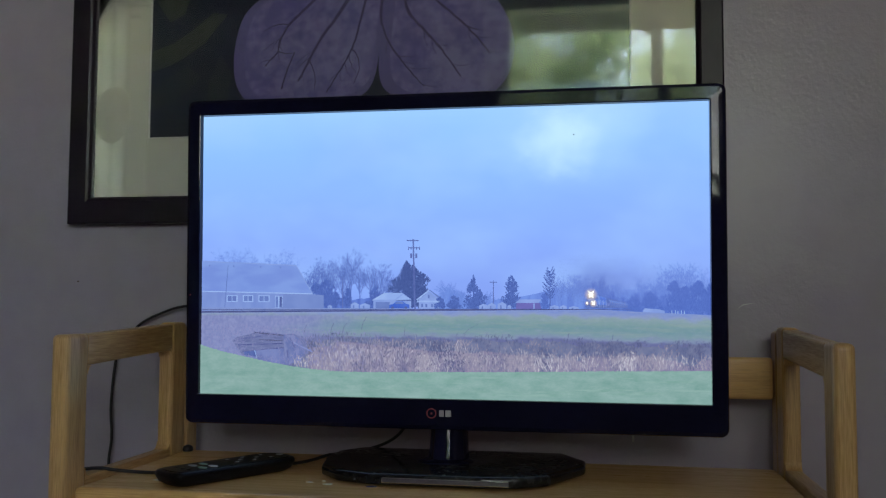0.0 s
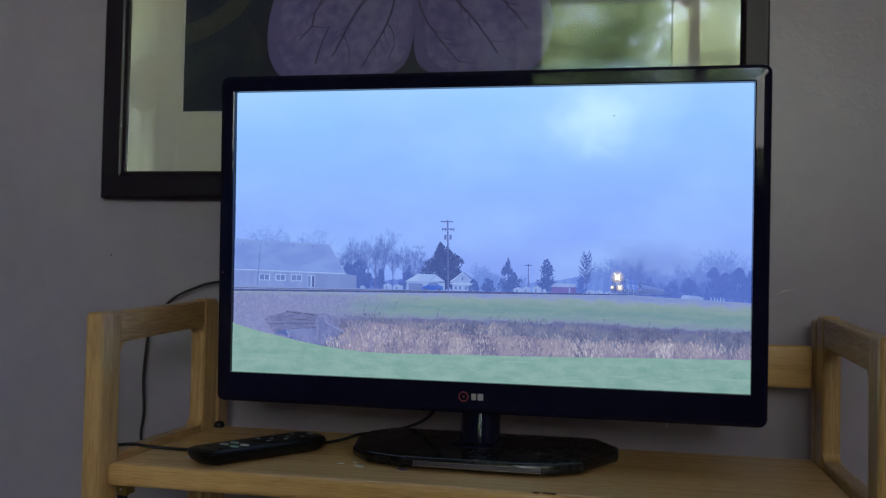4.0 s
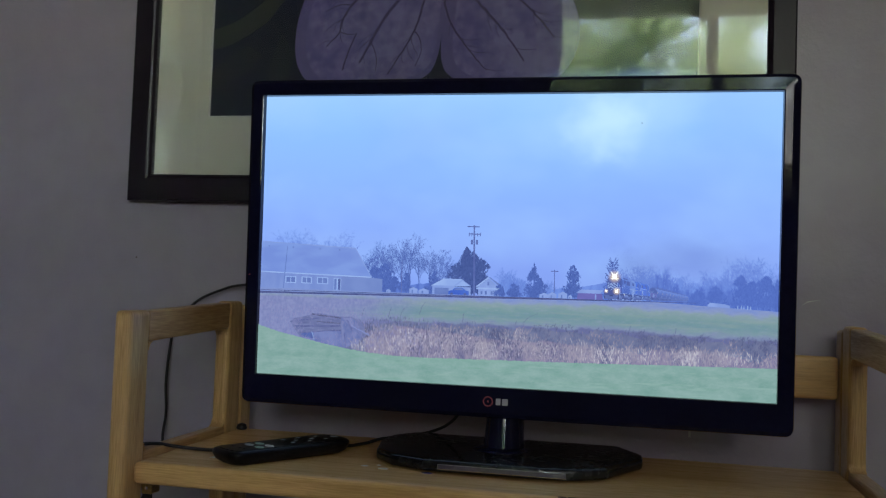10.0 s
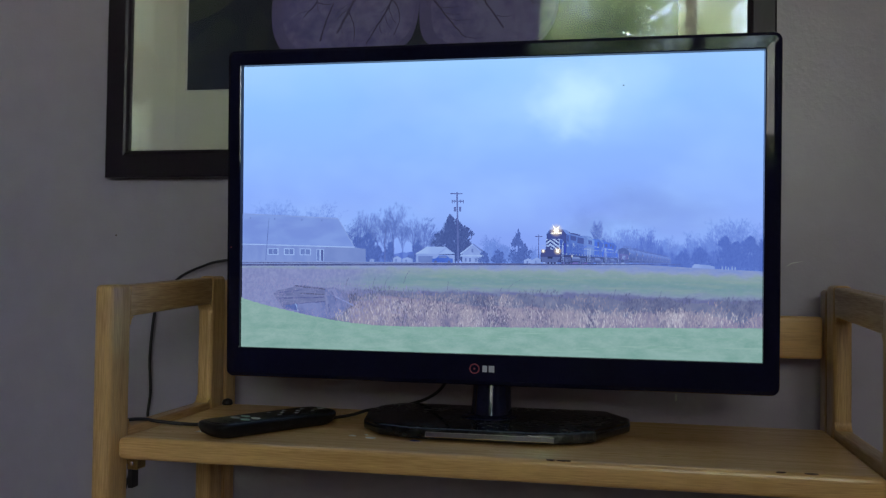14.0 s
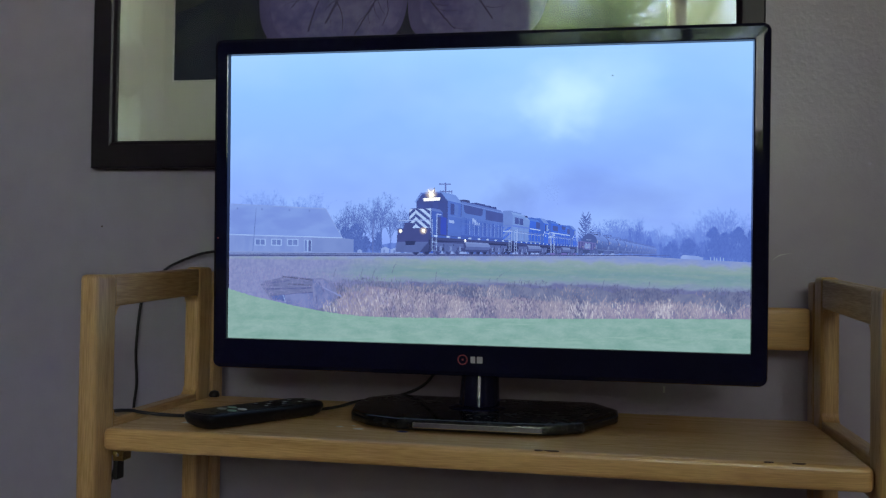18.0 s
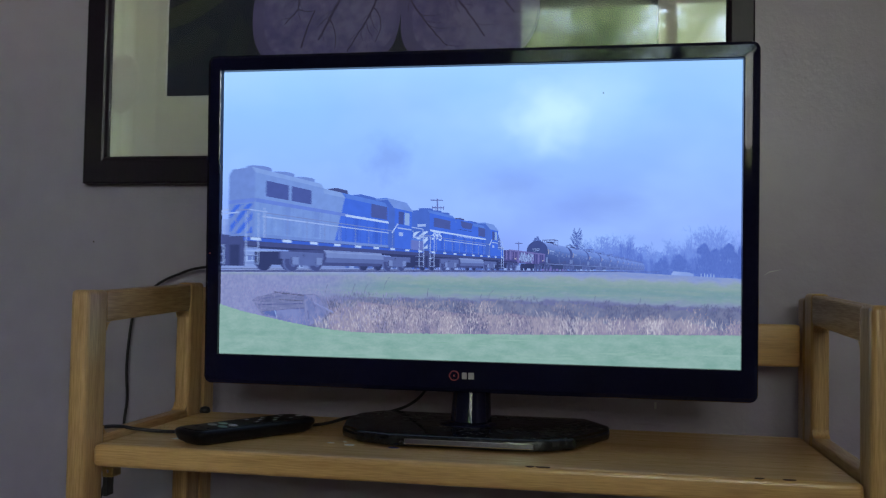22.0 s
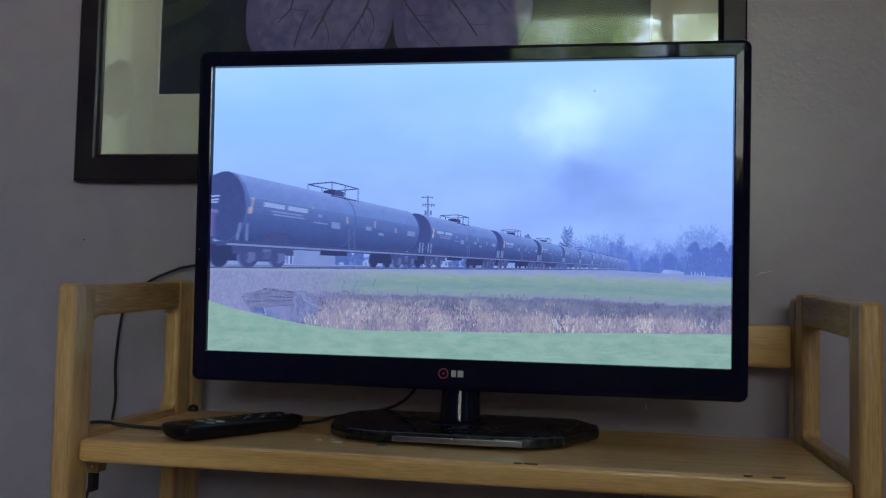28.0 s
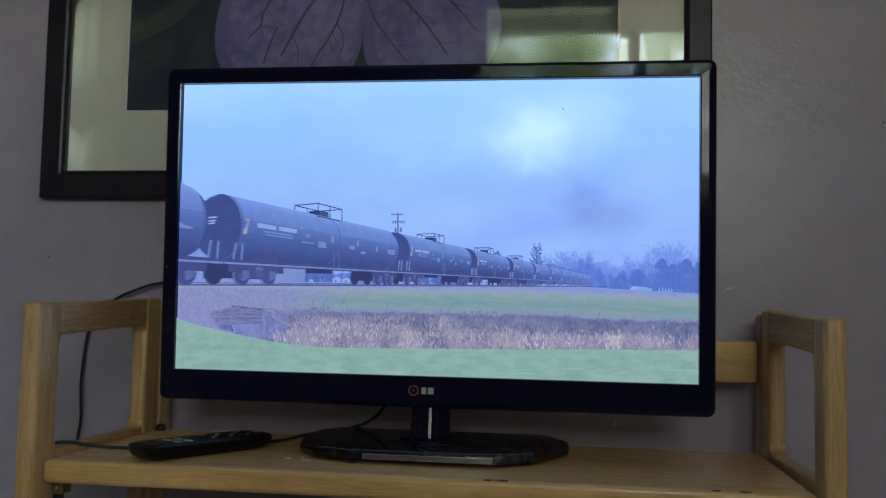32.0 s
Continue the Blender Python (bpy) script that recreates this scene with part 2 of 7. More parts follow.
def part(name, bm, mats, parent=None, label="", smooth=False):
    me = bpy.data.meshes.new(name)
    bmesh.ops.recalc_face_normals(bm, faces=bm.faces)
    for f in bm.faces:
        f.smooth = smooth
    bm.to_mesh(me)
    bm.free()
    return link_mesh(name, me, mats, parent, label)


def raw(name, verts, faces, mats, parent=None, label="", index=None, smooth=False):
    me = bpy.data.meshes.new(name)
    me.from_pydata(verts, [], faces)
    if index:
        me.polygons.foreach_set("material_index", index)
    if smooth:
        me.polygons.foreach_set("use_smooth", [True] * len(faces))
    return link_mesh(name, me, mats, parent, label)


def block(x0, x1, y0, y1, z0, z1, bevel=0.0, seg=2):
    bm = bmesh.new()
    bmesh.ops.create_cube(bm, size=1.0)
    for v in bm.verts:
        v.co = Vector(((x0 + x1) / 2 + v.co.x * (x1 - x0), (y0 + y1) / 2 + v.co.y * (y1 - y0), (z0 + z1) / 2 + v.co.z * (z1 - z0)))
    if bevel:
        bmesh.ops.bevel(bm, geom=bm.edges[:], offset=bevel, segments=seg, affect="EDGES", profile=0.6)
    return bm


def prism(points, z0, z1, bevel=0.0, seg=2):
    """A plan outline (x, y) raised from z0 to z1."""
    bm = bmesh.new()
    low = [bm.verts.new((x, y, z0)) for x, y in points]
    face = bm.faces.new(low)
    up = bmesh.ops.extrude_face_region(bm, geom=[face])
    for v in up["geom"]:
        if isinstance(v, bmesh.types.BMVert):
            v.co.z = z1
    bmesh.ops.recalc_face_normals(bm, faces=bm.faces)
    if bevel:
        bmesh.ops.bevel(bm, geom=bm.edges[:], offset=bevel, segments=seg, affect="EDGES", profile=0.6)
    return bm


def turned(points, seg=24):
    """A profile (radius, z) turned round the z axis."""
    bm = bmesh.new()
    rings = [[bm.verts.new((r * math.cos(2 * math.pi * i / seg), r * math.sin(2 * math.pi * i / seg), z)) for i in range(seg)] for r, z in points]
    for a, b in zip(rings, rings[1:]):
        for i in range(seg):
            bm.faces.new((a[i], a[(i + 1) % seg], b[(i + 1) % seg], b[i]))
    bm.faces.new(rings[0][::-1]), bm.faces.new(rings[-1])
    return bm


def tube(name, points, radius, mat, parent=None, label="", taper=None):
    """A round cord along a smooth line of points."""
    pts = [Vector(p) for p in points]
    line = []
    for i in range(len(pts) - 1):
        a, b, c, d = pts[max(i - 1, 0)], pts[i], pts[i + 1], pts[min(i + 2, len(pts) - 1)]
        for j in range(8):
            t = j / 8
            line.append(0.5 * (2 * b + (c - a) * t + (2 * a - 5 * b + 4 * c - d) * t * t + (3 * b - a - 3 * c + d) * t ** 3))
    line.append(pts[-1])
    verts, faces, seg = [], [], 8
    for i, p in enumerate(line):
        d = (line[min(i + 1, len(line) - 1)] - line[max(i - 1, 0)]).normalized()
        s = d.orthogonal().normalized() if i == 0 else (s - d * s.dot(d)).normalized()
        w = d.cross(s)
        verts += [p + radius * (math.cos(a) * s + math.sin(a) * w) for a in (2 * math.pi * k / seg for k in range(seg))]
    for i in range(len(line) - 1):
        faces += [(i * seg + k, i * seg + (k + 1) % seg, (i + 1) * seg + (k + 1) % seg, (i + 1) * seg + k) for k in range(seg)]
    faces += [tuple(range(seg))[::-1], tuple(range(len(verts) - seg, len(verts)))]
    return raw(name, verts, faces, mat, parent, label, smooth=True)


def thing(name, m, label, category, group="", kind=""):
    ob = new(name)
    ob.empty_display_size = 0.05
    ob.matrix_basis = m
    return tagged(ob, label, category, group, kind)


# ---- the room ----
NORTH, SOUTH, WEST, EAST, TOP = 1.218, -1.30, -2.6, 2.0, 2.45


def setting(name, bm, mat, label, category):
    return tagged(part(name, bm, mat), label, category, kind="structure")


setting("floor", block(WEST - 0.1, EAST + 0.1, SOUTH - 0.12, NORTH + 0.1, -0.1, 0.0), FLOOR, "pale oak floor boards of the dim room", "floor")
setting("ceiling", block(WEST - 0.1, EAST + 0.1, SOUTH - 0.12, NORTH + 0.1, TOP, TOP + 0.1), CEIL, "plain white painted ceiling", "ceiling")
setting("wall_north", block(WEST - 0.1, EAST + 0.1, NORTH, NORTH + 0.1, 0.0, TOP), WALL, "lilac grey painted wall with orange-peel texture", "wall")
setting("wall_west", block(WEST - 0.1, WEST, SOUTH, NORTH, 0.0, TOP), WALL, "lilac grey painted side wall", "wall")
setting("wall_east", block(EAST, EAST + 0.1, SOUTH, NORTH, 0.0, TOP), WALL, "lilac grey painted side wall", "wall")
# south wall with two openings: WINDOWS are (x0, x1, z0, z1)
WINDOWS = [(-0.298, 0.87, 1.29, 2.32), (-2.42, -1.845, 0.95, 2.32)]
bm = bmesh.new()
xs = [WEST, -2.42, -1.845, -0.298, 0.87, EAST]
for a, b, low in zip(xs, xs[1:], (0, 0.95, 0, 1.29, 0)):
    for z0, z1 in ((0.0, low), (2.32, TOP)) if low else ((0.0, TOP),):
        bmesh.ops.create_cube(bm, size=1.0, matrix=Matrix.LocRotScale(((a + b) / 2, SOUTH - 0.06, (z0 + z1) / 2), None, (b - a, 0.12, z1 - z0)))
setting("wall_south", bm, WALL, "lilac grey wall with two windows", "wall")
for i, (x0, x1, z0, z1) in enumerate(WINDOWS, 1):
    w = thing("window_%d" % i, pose(0, SOUTH, 0), "white framed sliding window letting in green daylight", "window", kind="structure")
    c, rail = (0.06, 0.035) if i == 1 else (0.033, 0.07)
    mullion = x0 + 0.535 * (x1 - x0) if i == 1 else (x0 + x1) / 2
    part("casing_side", block(x0 - c, x0 + 0.002, -0.003, 0.018, z0 - c, z1 + c, 0.003), TRIM, w)
    part("casing_side", block(x1 - 0.002, x1 + c, -0.003, 0.018, z0 - c, z1 + c, 0.003), TRIM, w)
    part("casing_head", block(x0 + 0.002, x1 - 0.002, -0.003, 0.018, z1 - 0.002, z1 + c, 0.003), TRIM, w)
    part("window_sill", block(x0 - c, x1 + c, -0.11, 0.05, z0 - 0.03, z0 + 0.003, 0.004), TRIM, w)
    for xa, xb in ((x0, x0 + rail), (mullion - 0.022, mullion + 0.022), (x1 - rail, x1)):
        part("window_frame", block(xa, xb, -0.09, -0.05, z0 + 0.003, z1, 0.003), TRIM, w)
    if i == 2:
        for xa, xb in ((x0, x0 + 0.04), (x1 - 0.078, x1)):
            part("jamb", block(xa, xb, -0.048, -0.004, z0 + 0.004, z1 - 0.004, 0.003), TRIM, w)
    for za, zb in ((z0 + 0.003, z0 + 0.04), (z1 - 0.035, z1)):
        part("window_frame", block(x0 + rail, x1 - rail, -0.085, -0.055, za, zb, 0.003), TRIM, w)
    for xa, xb in ((x0 + rail, mullion - 0.022), (mullion + 0.022, x1 - rail)):
        p = part("pane", block(xa, xb, -0.072, -0.068, z0 + 0.04, z1 - 0.035), WINPANE, w)
        p.visible_shadow = False

shade = thing("roller_shade", pose(0, SOUTH - 0.03, 0), "tan roller shade half drawn over one sash", "window shade")
SH0, SH1, SHZ = 0.236, 0.86, 2.18
part("cloth", block(SH0, SH1, -0.001, 0.001, SHZ, 2.30), SHADE, shade)
part("hem_bar", block(SH0, SH1, -0.004, 0.004, SHZ - 0.012, SHZ + 0.004, 0.002), SIDING, shade)
part("pull_tab", block(SH0 + 0.036, SH0 + 0.067, -0.003, 0.003, SHZ - 0.032, SHZ - 0.010, 0.002), SIDING, shade)
part("roller", block(SH0, SH1, -0.018, 0.018, 2.282, 2.318, 0.008, 3), TRIM, shade)
curtain = thing("sheer_curtain", pose(-2.14, SOUTH + 0.035, 0), "sheer white curtain drawn across the second window", "curtain")
verts, faces = [], []
for i in range(61):
    x = -0.32 + 0.58 * i / 60
    for z in (0.80, 2.36):
        verts.append((x, 0.012 * math.sin(i * 0.85), z))
faces = [(2 * i, 2 * i + 2, 2 * i + 3, 2 * i + 1) for i in range(60)]
raw("cloth", verts, faces, CURTAIN, curtain, smooth=True)
part("rod", block(-0.36, 0.36, -0.008, 0.008, 2.36, 2.376, 0.003), TRIM, curtain)
plate = thing("round_ornament", pose(-1.868, SOUTH + 0.18, 1.853) @ pose(0, 0, 0, 0, 0, 26) @ pose(0, 0, 0, 90), "round grey ornament hung before the curtain", "ornament")
part("disc", turned([(0.10, -0.006), (0.118, -0.004), (0.12, 0.0), (0.118, 0.004), (0.02, 0.008)], 40), SIDING, plate, smooth=True)
part("cord", block(-0.001, 0.001, 0.118, 0.57, -0.001, 0.001), TRIM, plate)

# ---- outside the windows ----
tagged(part("ground", block(-40, 40, -60, SOUTH - 0.13, -0.6, -0.5), LAWN), "green lawn outside the window", "ground", kind="structure")


def tree(x, y, height, spread, seed, leaves):
    rng = random.Random(seed)
    t = thing("tree", pose(x, y, -0.5), "leafy green tree outside the window", "tree")
    verts, faces = [], []

    def limb(a, b, ra, rb):
        d = (b - a).normalized()
        s = d.orthogonal().normalized()
        w = d.cross(s)
        k = len(verts)
        for p, r in ((a, ra), (b, rb)):
            verts.extend(p + r * (math.cos(q) * s + math.sin(q) * w) for q in (2 * math.pi * i / 7 for i in range(7)))
        faces.extend((k + i, k + (i + 1) % 7, k + 7 + (i + 1) % 7, k + 7 + i) for i in range(7))

    top = Vector((0, 0, height * 0.45))
    limb(Vector((0, 0, 0)), top, 0.2, 0.13)
    tips = []
    for i in range(14):
        a = 2.4 * i
        start = Vector((0, 0, height * rng.uniform(0.22, 0.45)))
        tip = Vector((math.cos(a), math.sin(a), 0)) * spread * rng.uniform(0.4, 0.95) + Vector((0, 0, height * rng.uniform(0.3, 0.95)))
        limb(start, tip, 0.07, 0.02)
        tips += [start.lerp(tip, q) for q in (0.55, 0.8, 1.0)]
    raw("trunk", verts, faces, BARK, t)
    verts, faces = [], []
    for i in range(leaves):
        c = rng.choice(tips) + Vector([rng.gauss(0, spread * 0.10) for _ in range(3)])
        d = Vector([rng.uniform(-1, 1) for _ in range(3)]).normalized()
        s = d.orthogonal().normalized()
        w, r = d.cross(s), rng.uniform(0.022, 0.050)
        k = len(verts)
        verts += [c - r * s, c + 0.5 * r * w, c + r * s, c - 0.5 * r * w]
        faces.append((k, k + 1, k + 2, k + 3))
    raw("crown", verts, faces, LEAF, t, "many small green leaves with gaps")


tree(-1.3, -9.5, 7.5, 2.5, 3, 95000)
tree(2.9, -11.0, 7.0, 2.4, 5, 80000)
tree(-5.2, -10.0, 7.0, 2.8, 8, 24000)
tree(-0.2, -15.0, 8.0, 3.0, 11, 80000)
EAVE = 2.486
roof = thing("porch_eave", pose(0, SOUTH - 0.13, 0), "tan porch eave over the window", "eave")
part("soffit", block(-3.2, 2.6, -0.86, -0.02, 2.56, 2.59), SIDING, roof)
part("fascia", block(-3.2, 2.6, -0.90, -0.86, EAVE, EAVE + 0.11, 0.004), FASCIA, roof, "grey-green painted fascia")
part("drip_edge", block(-3.2, 2.6, -0.915, -0.90, EAVE - 0.012, EAVE + 0.012, 0.003), TRIM, roof, "white edge strip")
part("gutter_lip", block(-3.2, 2.6, -0.93, -0.90, EAVE + 0.085, EAVE + 0.11, 0.004), TRIM, roof, "white gutter lip")
for x in (-0.35, 0.35):
    part("rafter", block(x - 0.02, x + 0.02, -0.86, -0.02, 2.51, 2.56), TRIM, roof)

# ---- framed flower print on the wall ----
FX0, FX1, FZ0, FZ1, BAR = -0.588, 0.247, 1.178, 1.80, 0.031
pic = thing("framed_picture", pose(0, NORTH, 0), "framed violet pansy print in a dark wooden frame", "picture")


def frame_bar(name, ends, inner):
    """One mitred bar: ends are its two outer corners (x, z), inner its two inner ones."""
    bm = bmesh.new()
    (a, b), (c, d) = ends, inner
    rows = []
    for q, y in ((0.0, 0.0), (0.0, -0.0165), (0.06, -0.018), (0.82, -0.018), (0.92, -0.0165), (1.0, -0.013), (1.0, 0.0)):
        rows.append([bm.verts.new((p[0] + (r[0] - p[0]) * q, y - 0.0005, p[1] + (r[1] - p[1]) * q)) for p, r in ((a, c), (b, d))])
    for r, s in zip(rows, rows[1:] + rows[:1]):
        bm.faces.new((r[0], r[1], s[1], s[0]))
    bm.faces.new([r[0] for r in rows]), bm.faces.new([r[1] for r in rows][::-1])
    return part(name, bm, FRAME, pic)


o = [(FX0, FZ0), (FX1, FZ0), (FX1, FZ1), (FX0, FZ1)]
n = [(FX0 + BAR, FZ0 + BAR + 0.004), (FX1 - BAR, FZ0 + BAR + 0.004), (FX1 - BAR, FZ1 - BAR), (FX0 + BAR, FZ1 - BAR)]
for i in range(4):
    frame_bar("frame_bar", (o[i], o[(i + 1) % 4]), (n[i], n[(i + 1) % 4]))
PX0, PX1, PZ0, PZ1 = -0.4825, 0.141, 1.2905, 1.690
bm = bmesh.new()
out = [bm.verts.new((x, -0.006, z)) for x, z in ((FX0 + 0.02, FZ0 + 0.02), (FX1 - 0.02, FZ0 + 0.02), (FX1 - 0.02, FZ1 - 0.02), (FX0 + 0.02, FZ1 - 0.02))]
inn = [bm.verts.new((x, -0.006, z)) for x, z in ((PX0, PZ0), (PX1, PZ0), (PX1, PZ1), (PX0, PZ1))]
for i in range(4):
    bm.faces.new((out[i], out[(i + 1) % 4], inn[(i + 1) % 4], inn[i]))
part("mat_board", bm, MAT, pic, "cream mat board")
bm = bmesh.new()
inn = [bm.verts.new((x, -0.006, z)) for x, z in ((PX0, PZ0), (PX1, PZ0), (PX1, PZ1), (PX0, PZ1))]
deep = [bm.verts.new((x, -0.0042, z)) for x, z in ((PX0 + 0.0018, PZ0 + 0.0018), (PX1 - 0.0018, PZ0 + 0.0018), (PX1 - 0.0018, PZ1 - 0.0018), (PX0 + 0.0018, PZ1 - 0.0018))]
for i in range(4):
    bm.faces.new((inn[i], inn[(i + 1) % 4], deep[(i + 1) % 4], deep[i]))
part("mat_bevel", bm, BEVEL, pic, "white cut edge of the mat")
art = part("print", block(PX0 - 0.01, PX1 + 0.01, -0.0040, -0.001, PZ0 - 0.01, PZ1 + 0.01), LEAFDARK, pic, "dark green printed background")


def flat(name, outline, y, mat, parent, label=""):
    """A flat printed shape given by its outline (x, z)."""
    bm = bmesh.new()
    bm.faces.new([bm.verts.new((x, y, z)) for x, z in outline])
    bmesh.ops.triangulate(bm, faces=bm.faces[:])
    return part(name, bm, mat, parent, label)


def petal(cx, cz, rx, rz, a0, a1, waves, seed):
    rng, pts = random.Random(seed), []
    ph = rng.uniform(0, 6)
    for i in range(72):
        a = radians(a0 + (a1 - a0) * i / 71)
        k = 1 + 0.018 * math.sin(waves * a + ph) + 0.012 * math.sin(2.3 * waves * a) + 0.006 * rng.uniform(-1, 1)
        pts.append((cx + rx * k * math.cos(a), cz + rz * k * math.sin(a)))
    return pts


def clipped(pts):
    return [(min(max(x, PX0), PX1), min(max(z, PZ0), PZ1)) for x, z in pts]


FCX, FCZ = -0.155, 1.54
flat("leaf", clipped([(PX0, 1.406), (-0.449, 1.417), (-0.42, 1.436), (-0.395, 1.455), (-0.375, 1.452), (-0.388, 1.437), (-0.407, 1.414), (-0.434, 1.397), (-0.454, 1.387), (PX0, 1.379)]), -0.0044, LEAFMID, art, "olive leaf in the print")
flat("leaf", clipped([(PX0, 1.35), (-0.46, 1.37), (-0.43, 1.385), (-0.41, 1.372), (-0.43, 1.35), (-0.46, 1.335), (PX0, 1.325)]), -0.0043, LEAFDIM, art)
flat("leaf", clipped([(-0.455, 1.445), (-0.435, 1.455), (-0.42, 1.50), (-0.43, 1.56), (-0.46, 1.53), (PX0 + 0.01, 1.47)]), -0.0044, LEAFMID, art)
flat("leaf", clipped([(-0.40, 1.30), (-0.375, 1.33), (-0.367, 1.375), (-0.385, 1.40), (-0.40, 1.36)]), -0.0043, LEAFDIM, art)
flat("petal", petal(-0.03, 1.60, 0.15, 0.13, 0, 355, 5, 4), -0.0046, PETAL_EDGE, art)
flat("petal", petal(-0.29, 1.60, 0.16, 0.125, 0, 355, 5, 9), -0.0046, PETAL_EDGE, art)
left = [(-0.1745, 1.356), (-0.197, 1.334), (-0.26, 1.318), (-0.315, 1.322), (-0.350, 1.336), (-0.364, 1.360), (-0.3665, 1.392), (-0.362, 1.425), (-0.350, 1.456), (-0.322, 1.475), (-0.25, 1.50), (FCX, FCZ), (-0.168, 1.44)]
right = [(-0.1745, 1.356), (-0.153, 1.334), (-0.10, 1.318), (-0.05, 1.322), (-0.012, 1.345), (0.002, 1.385), (-0.004, 1.425), (-0.025, 1.46), (-0.07, 1.50), (FCX, FCZ), (-0.168, 1.44)]


def rounded(pts, times=3):
    for _ in range(times):
        pts = [q for a, b in zip(pts, pts[1:] + pts[:1]) for q in ((a[0] * 0.75 + b[0] * 0.25, a[1] * 0.75 + b[1] * 0.25), (a[0] * 0.25 + b[0] * 0.75, a[1] * 0.25 + b[1] * 0.75))]
    return pts


for shape in (left, right):
    r = rounded(shape)
    flat("petal", r, -0.0048, PETAL_EDGE, art, "violet petal with dark veins")
    mx, mz = sum(p[0] for p in r) / len(r), sum(p[1] for p in r) / len(r)
    flat("petal_centre", [(mx + (x - mx) * 0.9 + 0.006, mz + (z - mz) * 0.93 + 0.003) for x, z in r], -0.00495, PETAL, art)


def veins():
    """Dark veins running down from the heart of the flower, forking and narrowing; each with its two end widths in mm."""
    rng, verts, faces = random.Random(12), [], []

    def stroke(line, wa, wb):
        pts = line
        for _ in range(3):
            pts = [pts[0]] + [q for a, b in zip(pts, pts[1:]) for q in ((a[0] * 0.75 + b[0] * 0.25, a[1] * 0.75 + b[1] * 0.25), (a[0] * 0.25 + b[0] * 0.75, a[1] * 0.25 + b[1] * 0.75))] + [pts[-1]]
        pts = [(x + rng.gauss(0, 0.0003), z + rng.gauss(0, 0.0003)) for x, z in pts]
        k, m = len(verts), len(pts) - 1
        for i, (x, z) in enumerate(pts):
            p, q = pts[max(i - 1, 0)], pts[min(i + 1, m)]
            d = math.hypot(q[0] - p[0], q[1] - p[1]) or 1.0
            h = (wa + (wb - wa) * i / m) * 0.0005 * rng.uniform(0.8, 1.2)
            nx, nz = -(q[1] - p[1]) / d * h, (q[0] - p[0]) / d * h
            verts.extend([(x + nx, -0.0051, z + nz), (x - nx, -0.0051, z - nz)])
        faces.extend((k + 2 * i, k + 2 * i + 1, k + 2 * i + 3, k + 2 * i + 2) for i in range(m))
        return pts

    main = [stroke([(FCX - 0.03, 1.53), (-0.273, 1.451), (-0.292, 1.434), (-0.305, 1.411), (-0.304, 1.399), (-0.323, 1.381)], 4.2, 1.2),
            stroke([(FCX - 0.02, 1.53), (-0.22, 1.449), (-0.245, 1.42), (-0.263, 1.387), (-0.278, 1.359)], 5.4, 2.4),
            stroke([(FCX - 0.01, 1.53), (-0.194, 1.448), (-0.20, 1.417), (-0.211, 1.389), (-0.228, 1.363), (-0.24, 1.344)], 4.0, 1.4),
            stroke([(FCX, 1.53), (-0.171, 1.447), (-0.167, 1.422), (-0.155, 1.397), (-0.132, 1.368), (-0.113, 1.347)], 4.0, 1.2),
            stroke([(FCX + 0.01, 1.53), (-0.139, 1.446), (-0.119, 1.425), (-0.092, 1.395), (-0.067, 1.358)], 5.0, 1.6),
            stroke([(FCX + 0.02, 1.53), (-0.105, 1.462), (-0.084, 1.444), (-0.051, 1.413), (-0.03, 1.385)], 4.2, 1.4)]
    stroke([(-0.292, 1.434), (-0.307, 1.436), (-0.325, 1.427)], 2.0, 0.9), stroke([(-0.304, 1.399), (-0.294, 1.396), (-0.286, 1.397)], 1.4, 0.9)
    stroke([(-0.283, 1.398), (-0.286, 1.391), (-0.295, 1.369), (-0.30, 1.35)], 1.8, 2.6), stroke([(-0.207, 1.398), (-0.20, 1.392), (-0.196, 1.373), (-0.204, 1.354)], 1.6, 0.9)
    stroke([(-0.263, 1.387), (-0.254, 1.365), (-0.256, 1.348)], 1.6, 0.8)
    for line in main:
        for _ in range(5):
            i = rng.randrange(len(line) // 2, len(line) - 3)
            (x, z), (x1, z1) = line[i], line[i + 2]
            a, r = math.atan2(z1 - z, x1 - x) + rng.choice((-1, 1)) * rng.uniform(0.35, 0.8), rng.uniform(0.012, 0.028)
            stroke([(x, z), (x + r * 0.5 * math.cos(a), z + r * 0.5 * math.sin(a)), (x + r * math.cos(a + 0.2), z + r * math.sin(a + 0.2))], 1.0, 0.4)
    raw("petal_veins", verts, faces, VEIN, art, "dark branching petal veins")


veins()
p = part("glass", block(FX0 + 0.022, FX1 - 0.022, -0.0118, -0.0100, FZ0 + 0.024, FZ1 - 0.022), PANE, pic, "reflecting picture glass")
p.visible_shadow = False

# ---- wooden shelf unit ----
SHELF, RIM = 0.900, 1.044
unit = thing("shelf_unit", pose(0, 0, 0), "honey coloured wooden shelf unit against the wall", "shelf")


def bar(name, x0, x1, y0, y1, z0, z1, mat, r=0.006, parent=None):
    return part(name, block(x0, x1, y0, y1, z0, z1, r, 4), mat, parent or unit, smooth=True)


